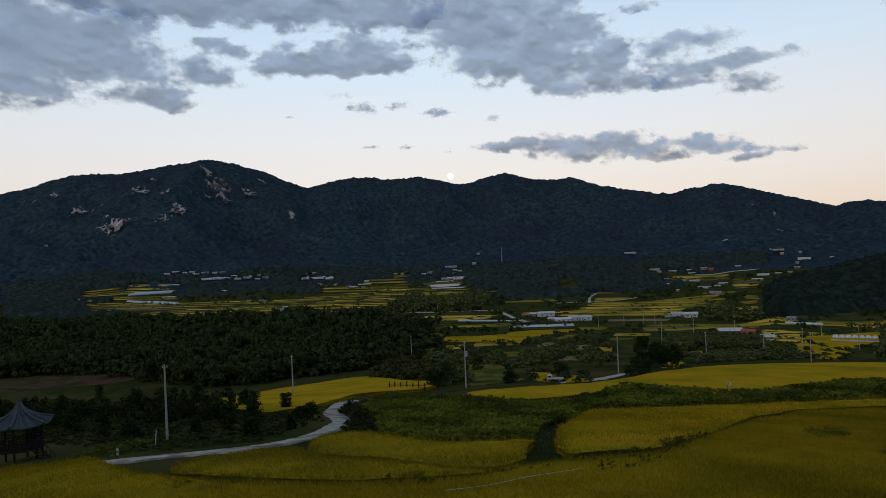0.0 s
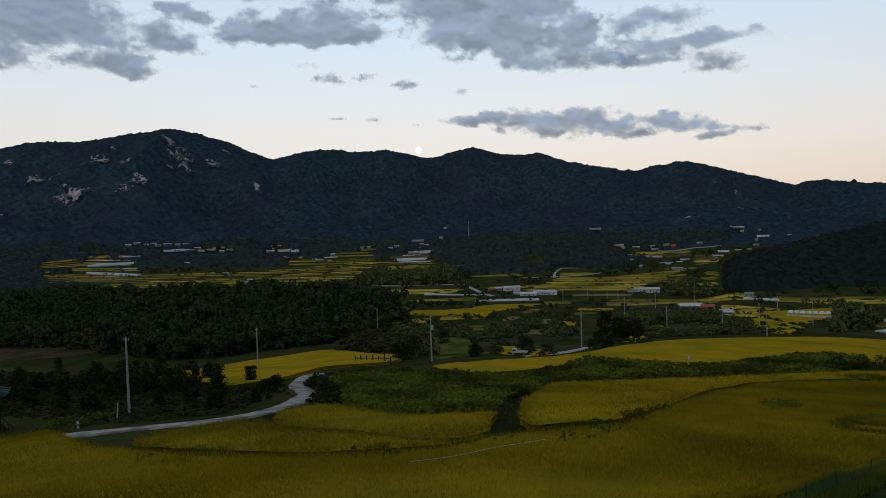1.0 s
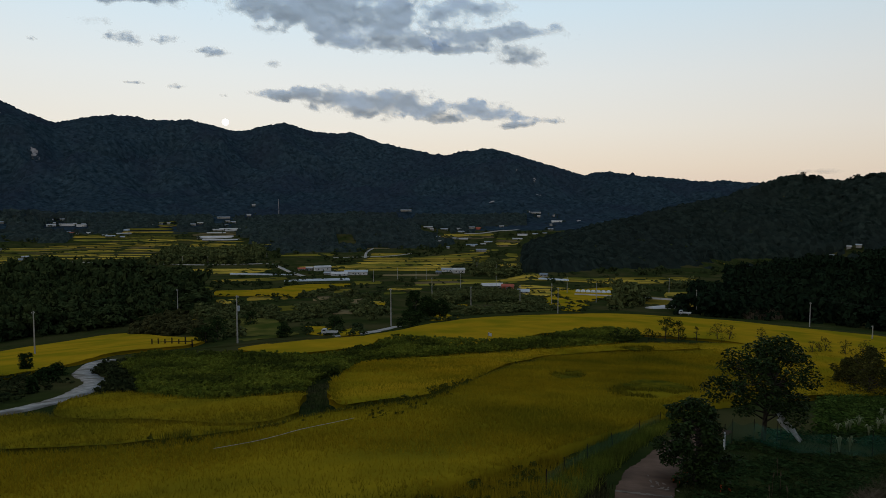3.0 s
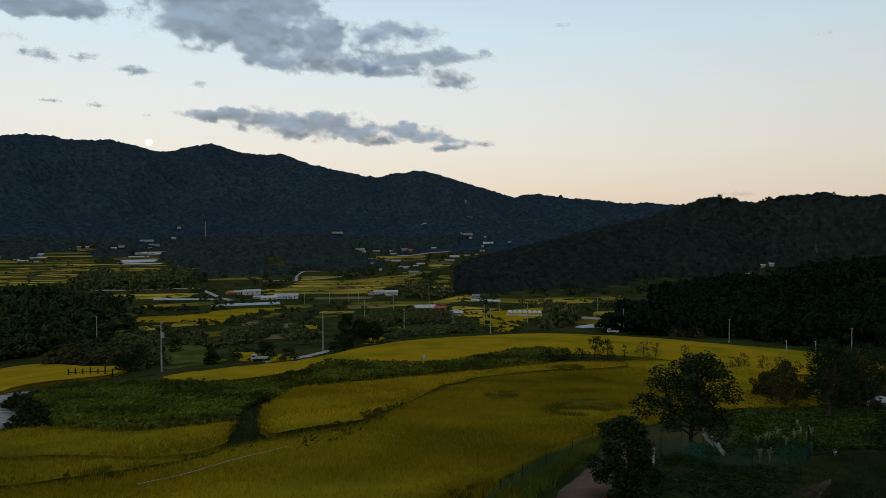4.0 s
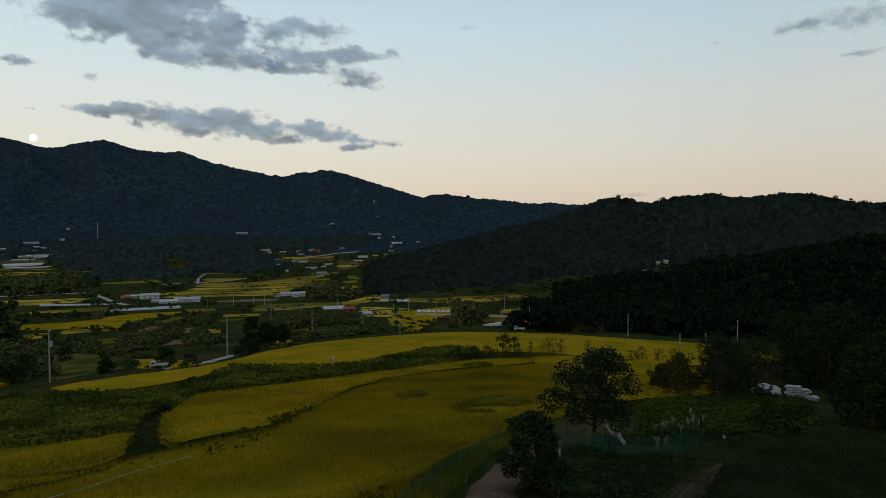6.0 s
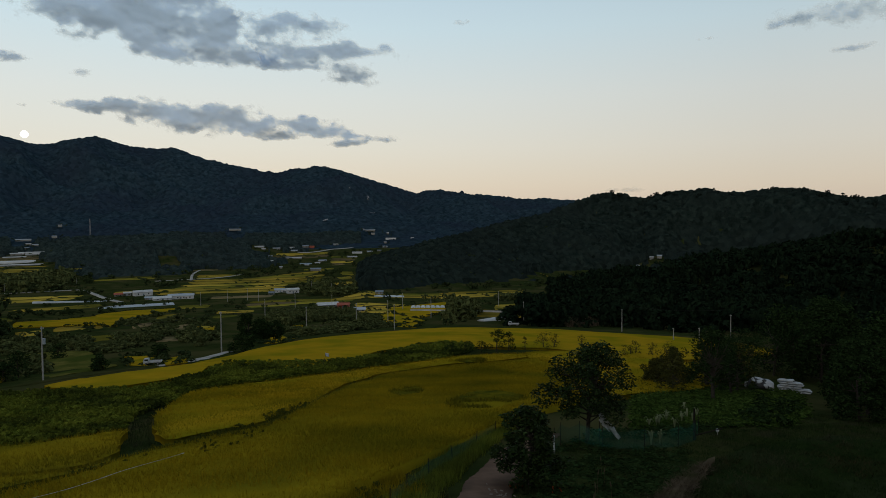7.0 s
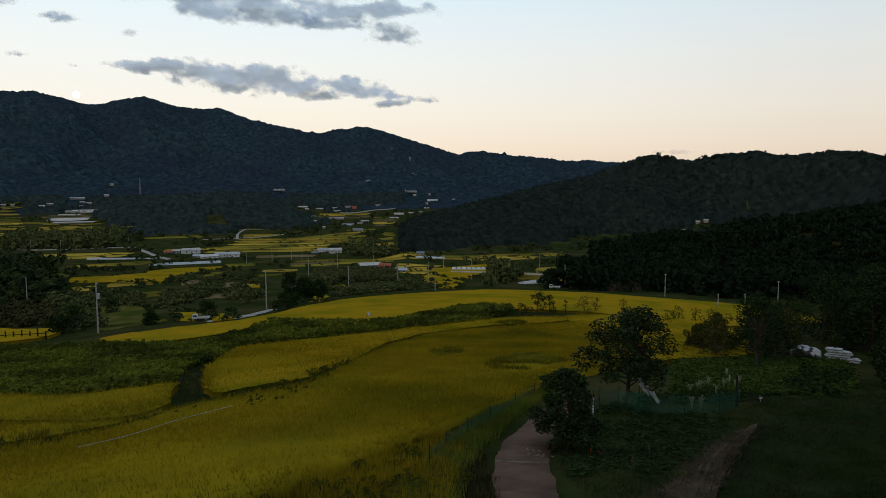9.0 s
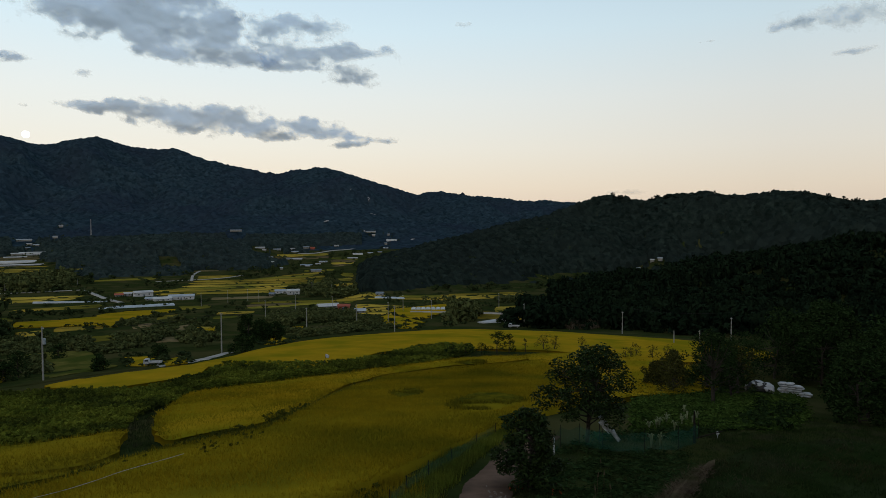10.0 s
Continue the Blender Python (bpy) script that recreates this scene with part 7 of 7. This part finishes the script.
py = 0.10 * np.sin(w * 3 + s * 7) + 0.05 * vnoise(s * 12, w * 3, 4)
me = smooth(mesh_of("cloth", np.stack([px, py, pz], -1).reshape(-1, 3), grid_tris(7, 16), M["cloth"]))
q = part("cloth", me, M["cloth"], ob, "creased white cloth")
q.modifiers.new("thick", "SOLIDIFY").thickness = 0.012

s, w = np.meshgrid(np.linspace(0, 1, 10), np.linspace(-1, 1, 5))
px = -0.52 + 0.62 * s + 0.06 * w + 0.03 * vnoise(s * 9, w * 2, 13)
pz = 1.62 - 0.75 * s + 0.07 * w * np.sin(math.pi * np.clip(s + 0.15, 0, 1))
py = -0.06 + 0.05 * np.sin(w * 3 + s * 6)
q = part("cloth_end", smooth(mesh_of("cloth_end", np.stack([px, py, pz], -1).reshape(-1, 3), grid_tris(5, 10), M["cloth"])), M["cloth"], ob, "loose end of the white cloth")
q.modifiers.new("thick", "SOLIDIFY").thickness = 0.012

# covered heap
ob = thing("covered_load", (72.0, 75.8, float(ground_z(72.0, 75.8, False)) + 0.3), -42, "dark farm load half covered with a white tarpaulin", "tarpaulin")
ob.scale = (1.08, 1.08, 1.08)
v, f = ico(3)
v = v * np.array([2.4, 1.4, 1.5]) * (1 + 0.12 * vnoise(v[:, 0] * 3, v[:, 2] * 3 + v[:, 1], 5))[:, None]
v[:, 2] = np.maximum(v[:, 2], -0.1) + 0.1
part("load", mesh_of("load", v * np.array([0.58, 0.62, 0.72]), f, M["tarp_dark"]), M["tarp_dark"], ob)
v, f = ico(4)
crease = 1.02 + 0.34 * fbm(v[:, 0] * 2.4 + v[:, 1], v[:, 2] * 2.4 - v[:, 1], 4, 8)
sheet = np.sign(v) * np.abs(v) ** 0.8 * np.array([1.55, 1.0, 1.2]) * crease[:, None]
mid = v[f].mean(1)
mid = mid + 0.25 * np.stack([vnoise(mid[:, 2] * 5, mid[:, 1] * 5, 31), vnoise(mid[:, 0] * 5, mid[:, 2] * 5, 32), vnoise(mid[:, 0] * 6, mid[:, 1] * 6, 33)], -1)
bare = (mid[:, 1] < 0.3) & (mid[:, 0] < 0.42) & (mid[:, 2] < 0.74)
keep = (mid[:, 2] > -0.02 + 0.25 * vnoise(mid[:, 0] * 4, mid[:, 1] * 4, 9)) & ~bare
me = mesh_of("tarpaulin", sheet, f[keep], M["cloth"])
q = part("tarpaulin", me, M["cloth"], ob, "creased white tarpaulin")
q.modifiers.new("thick", "SOLIDIFY").thickness = 0.02


def sack_mesh():
    v, f = ico(3)
    s = np.sign(v) * np.abs(v) ** np.array([0.55, 0.6, 0.8])
    v = s * np.array([0.50, 0.30, 0.115]) * (1 + 0.06 * vnoise(v[:, 0] * 4, v[:, 1] * 4, 2))[:, None]
    return smooth(mesh_of("sack", v, f, M["cloth"]))


sack = tagged(part("sack", sack_mesh(), M["cloth"]), "stuffed white plastic sack in a stack", "sack", "stacked white sacks")
spots = [(i, j, k) for k in range(6) for i in range(4 if k < 2 else 3 if k < 5 else 2) for j in range(2)]
first = True
for i, j, k in spots:
    a = radians(-45)
    u, v = (i - 1.4) * 0.98 + 0.2 * math.sin(k * 2.3 + j), (j - 0.5) * 0.62
    x, y = 75.1 + u * math.cos(a) - v * math.sin(a), 72.7 + u * math.sin(a) + v * math.cos(a)
    m = pose(x, y, float(ground_z(75.1, 72.7, False)) + 0.15 + 0.29 * k, 5 * math.sin(7 * i + k), 4 * math.cos(3 * j + k), -45 + 14 * math.sin(5 * i + 3 * k))
    if first:
        sack.matrix_basis, first = m, False
    else:
        copy_thing(sack, m)


# ---- pavilion by the road ----
def pavilion(x, y, turn):
    z = float(ground_z(x, y, False))
    ob = thing("pavilion", (x, y, z), turn, "open hexagonal timber pavilion with a grey tiled roof", "pavilion")
    hexa = lambda r, k: (r * math.cos(radians(60 * k)), r * math.sin(radians(60 * k)))
    for k in range(6):
        px, py = hexa(2.7, k)
        bm = bmesh.new()
        rod(bm, (px, py, -0.4), (px, py, 4.5), 0.15, 0.13, 12)
        part("column", bm, M["timber"], ob)
    bm = bmesh.new()
    bmesh.ops.create_cone(bm, cap_ends=True, segments=6, radius1=3.0, radius2=3.0, depth=0.2, matrix=Matrix.Translation((0, 0, 1.5)) @ Matrix.Rotation(radians(30), 4, "Z") @ Matrix.Rotation(radians(-30), 4, "Z"))
    part("deck", bm, M["timber"], ob)
    for k in range(6):
        a, b = Vector((*hexa(2.75, k), 0)), Vector((*hexa(2.75, k + 1), 0))
        for h, r in ((2.45, 0.06), (2.1, 0.04), (1.8, 0.04), (4.35, 0.11)):
            bm = bmesh.new()
            rod(bm, a + Vector((0, 0, h)), b + Vector((0, 0, h)), r, r, 8)
            part("rail" if h < 4 else "beam", bm, M["timber"], ob)
        for i in range(1, 6):
            q = a.lerp(b, i / 6)
            bm = bmesh.new()
            rod(bm, q + Vector((0, 0, 1.6)), q + Vector((0, 0, 2.45)), 0.03, 0.03, 6)
            part("baluster", bm, M["timber"], ob)
    for k in range(6):
        rows, cols = 9, 7
        V = []
        for i in range(rows):
            s = i / (rows - 1)
            r = 0.15 + 4.1 * s
            h = 6.7 - 2.45 * s ** 0.62
            for j in range(cols):
                w = j / (cols - 1)
                ax, ay = hexa(r, k)
                bx, by = hexa(r, k + 1)
                V.append((ax + (bx - ax) * w, ay + (by - ay) * w, h + 0.35 * s ** 3 * (2 * w - 1) ** 2))
        me = smooth(mesh_of("roof_slope", V, grid_tris(rows, cols), M["tile"]))
        slope = part("roof_slope", me, M["tile"], ob, "grey tiled roof slope")
        slope.modifiers.new("thick", "SOLIDIFY").thickness = -0.16
        V = np.array(V).reshape(rows, cols, 3)
        for j in range(0, cols):
            bm = bmesh.new()
            for i in range(rows - 1):
                rod(bm, Vector(V[i, j]) + Vector((0, 0, 0.03)), Vector(V[i + 1, j]) + Vector((0, 0, 0.03)), 0.16 if j == 0 else 0.085, 0.16 if j == 0 else 0.085, 6)
            part("ridge_tile" if j == 0 else "cover_tile", bm, M["tile"], slope)
    bm = bmesh.new()
    rod(bm, (0, 0, 6.5), (0, 0, 6.9), 0.32, 0.2, 10)
    rod(bm, (0, 0, 6.9), (0, 0, 7.15), 0.28, 0.12, 10)
    rod(bm, (0, 0, 7.15), (0, 0, 7.5), 0.12, 0.03, 10)
    part("finial", bm, M["tile"], ob, "stacked roof finial")
    for s in (-0.7, 0.7):
        bm = bmesh.new()
        rod(bm, (2.6, s, 1.5), (5.2, s, -0.2), 0.08, 0.08, 6)
        part("stringer", bm, M["timber"], ob)
        bm = bmesh.new()
        rod(bm, (2.6, s, 2.4), (5.2, s, 0.75), 0.05, 0.05, 6)
        part("handrail", bm, M["timber"], ob)
        for i in range(4):
            bm = bmesh.new()
            rod(bm, (2.9 + 0.75 * i, s, 1.3 - 0.49 * i), (2.9 + 0.75 * i, s, 2.2 - 0.48 * i), 0.04, 0.04, 6)
            part("stair_post", bm, M["timber"], ob)
    for i in range(7):
        part("step", box(bmesh.new(), 2.75 + 0.35 * i, 3.1 + 0.35 * i, -0.7, 0.7, 1.28 - 0.22 * i, 1.34 - 0.22 * i), M["timber"], ob)
    return ob


pavilion(*((-59.4, 59.3)), -2).scale = (0.74, 0.74, 0.88)
post("marker_post", -47.2, 58.5, 0.6, 0.12, "cloth", "short white marker post beside the road")
post("marker_post", -33.5, 49.6, 0.45, 0.08, "cloth", "short white marker post at the paddy's edge")
post("stake", -46.4, 63.2, 1.6, 0.05, "cloth", "leaning pale stake by a utility pole", 0.2)

# leaning pole with a rag, against birds
ob = thing("bird_scarer", (17, 112, float(ground_z(17, 112, False))), 0, "leaning bamboo pole with a white rag", "bird scarer")
bm = bmesh.new()
rod(bm, (0, 0, -0.2), (0.75, 0, 2.6), 0.04, 0.03, 6)
part("bamboo_pole", bm, M["straw"], ob)
s, w = np.meshgrid(np.linspace(0, 1, 7), np.linspace(0, 1, 6))
me = mesh_of("rag", np.stack([0.62 + 0.6 * s, 0.12 * np.sin(5 * s + 2 * w), 2.75 - 0.55 * w - 0.2 * s], -1).reshape(-1, 3), grid_tris(6, 7), M["cloth"])
q = part("rag", smooth(me), M["cloth"], ob, "tattered white rag")
q.modifiers.new("thick", "SOLIDIFY").thickness = 0.01

# dark timber fence at the end of the farm track
for i in range(7):
    s = i / 6
    post("fence_post", -39.5 + 8 * s, 121.5 - 4.5 * s, 1.5 + 0.3 * math.sin(3 * i), 0.12, "timber", "dark rough timber fence post", 0.05 * math.sin(5 * i), "fence post")["group"] = "fence by the farm track"
for h in (0.5, 1.0):
    bm = bmesh.new()
    rod(bm, (-39.5, 121.4, float(ground_z(-39.5, 121.4, False)) + h), (-31.5, 116.9, float(ground_z(-31.5, 116.9, False)) + h), 0.06, 0.06, 6)
    tagged(part("fence_rail", bm, M["timber"]), "dark timber rail between fence posts", "fence rail", "fence by the farm track")


# ---- white farm truck ----
def truck(x, y, turn):
    ob = thing("truck", (x, y, float(ground_z(x, y, False)) + 0.25), turn, "small white flatbed farm truck on a track", "truck")
    bm = bmesh.new()
    prof = [(0.9, 0.45), (2.35, 0.45), (2.35, 1.05), (2.1, 1.75), (0.95, 1.8), (0.9, 1.2)]
    a = [bm.verts.new((px, -0.8, pz)) for px, pz in prof]
    b = [bm.verts.new((px, 0.8, pz)) for px, pz in prof]
    bm.faces.new(a[::-1]), bm.faces.new(b)
    for i in range(6):
        bm.faces.new((a[i], a[(i + 1) % 6], b[(i + 1) % 6], b[i]))
    bmesh.ops.recalc_face_normals(bm, faces=bm.faces)
    bmesh.ops.bevel(bm, geom=list(bm.edges), offset=0.06, segments=2, affect="EDGES")
    part("cab", bm, M["cloth"], ob)
    part("bed", box(bmesh.new(), -2.35, 0.85, -0.82, 0.82, 0.6, 0.72, 0.02), M["metal"], ob)
    for s in (-0.82, 0.78):
        part("side_board", box(bmesh.new(), -2.35, 0.85, s, s + 0.04, 0.74, 1.1, 0.01), M["cloth"], ob)
        part("side_window", box(bmesh.new(), 1.05, 1.95, s - 0.01, s + 0.05, 1.15, 1.6, 0.01), M["window"], ob)
        for px in (1.6, -1.5):
            bm = bmesh.new()
            rod(bm, (px, s - 0.02, 0.3), (px, s + 0.06, 0.3), 0.3, 0.3, 16)
            w = part("wheel", bm, M["rubber"], ob)
            bm = bmesh.new()
            rod(bm, (px, s - 0.05, 0.3), (px, s + 0.09, 0.3), 0.16, 0.16, 12)
            part("rim", bm, M["metal"], w)
    part("tailboard", box(bmesh.new(), -2.39, -2.35, -0.82, 0.82, 0.74, 1.1, 0.01), M["cloth"], ob)
    part("windscreen", box(bmesh.new(), 2.12, 2.3, -0.7, 0.7, 1.12, 1.62, 0.02), M["window"], ob)
    return ob


truck(-9.6, 127.4, 172).scale = (0.62, 0.62, 0.62)
truck(99, 216, 150).scale = (0.8, 0.8, 0.8)

# ---- steel mast on the mountain's foot ----
mast = thing("radio_mast", (-233, 1591, float(ground_z(-233, 1591)) - 2), 0, "tall thin steel lattice mast at the mountain's foot", "mast")
for a in range(3):
    px, py = 1.4 * math.cos(a * 2.094), 1.4 * math.sin(a * 2.094)
    bm = bmesh.new()
    rod(bm, (px, py, 0), (px * 0.3, py * 0.3, 40), 0.18, 0.12, 6)
    part("leg", bm, M["metal"], mast)
for i in range(9):
    bm = bmesh.new()
    f0, f1 = 1 - 0.7 * i / 9, 1 - 0.7 * (i + 1) / 9
    for a in range(3):
        p = Vector((1.4 * f0 * math.cos(a * 2.094), 1.4 * f0 * math.sin(a * 2.094), 40 * i / 9))
        q = Vector((1.4 * f1 * math.cos((a + 1) * 2.094), 1.4 * f1 * math.sin((a + 1) * 2.094), 40 * (i + 1) / 9))
        rod(bm, p, q, 0.1, 0.1, 4)
    part("bracing", bm, M["metal"], mast)

# distant poles along the valley lanes
for i, (x, y) in enumerate(((55.8, 213.2), (89.5, 279.8), (107.6, 226), (22.1, 302.3), (42.5, 368.5), (58.2, 346.1), (155.1, 358.8), (95.2, 346.1))):
    utility_pole(x, y, 20 * i)
for i, (x, y) in enumerate(((-225.5, 714.7), (-194.6, 692.5), (-168.5, 684.9), (-146.1, 714.6), (-119.2, 727.7), (-5.6, 456.8), (11, 482.8), (24.4, 492.3), (30.6, 473.9), (78.4, 563.6), (88.2, 525.6))):
    utility_pole(x, y, 15 * i)

for x, y, h in zip(*zip(*((102.8, 134.7), (105.2, 128.7))), (3.4, 4.0)):
    utility_pole(x, y, 30, False, h)
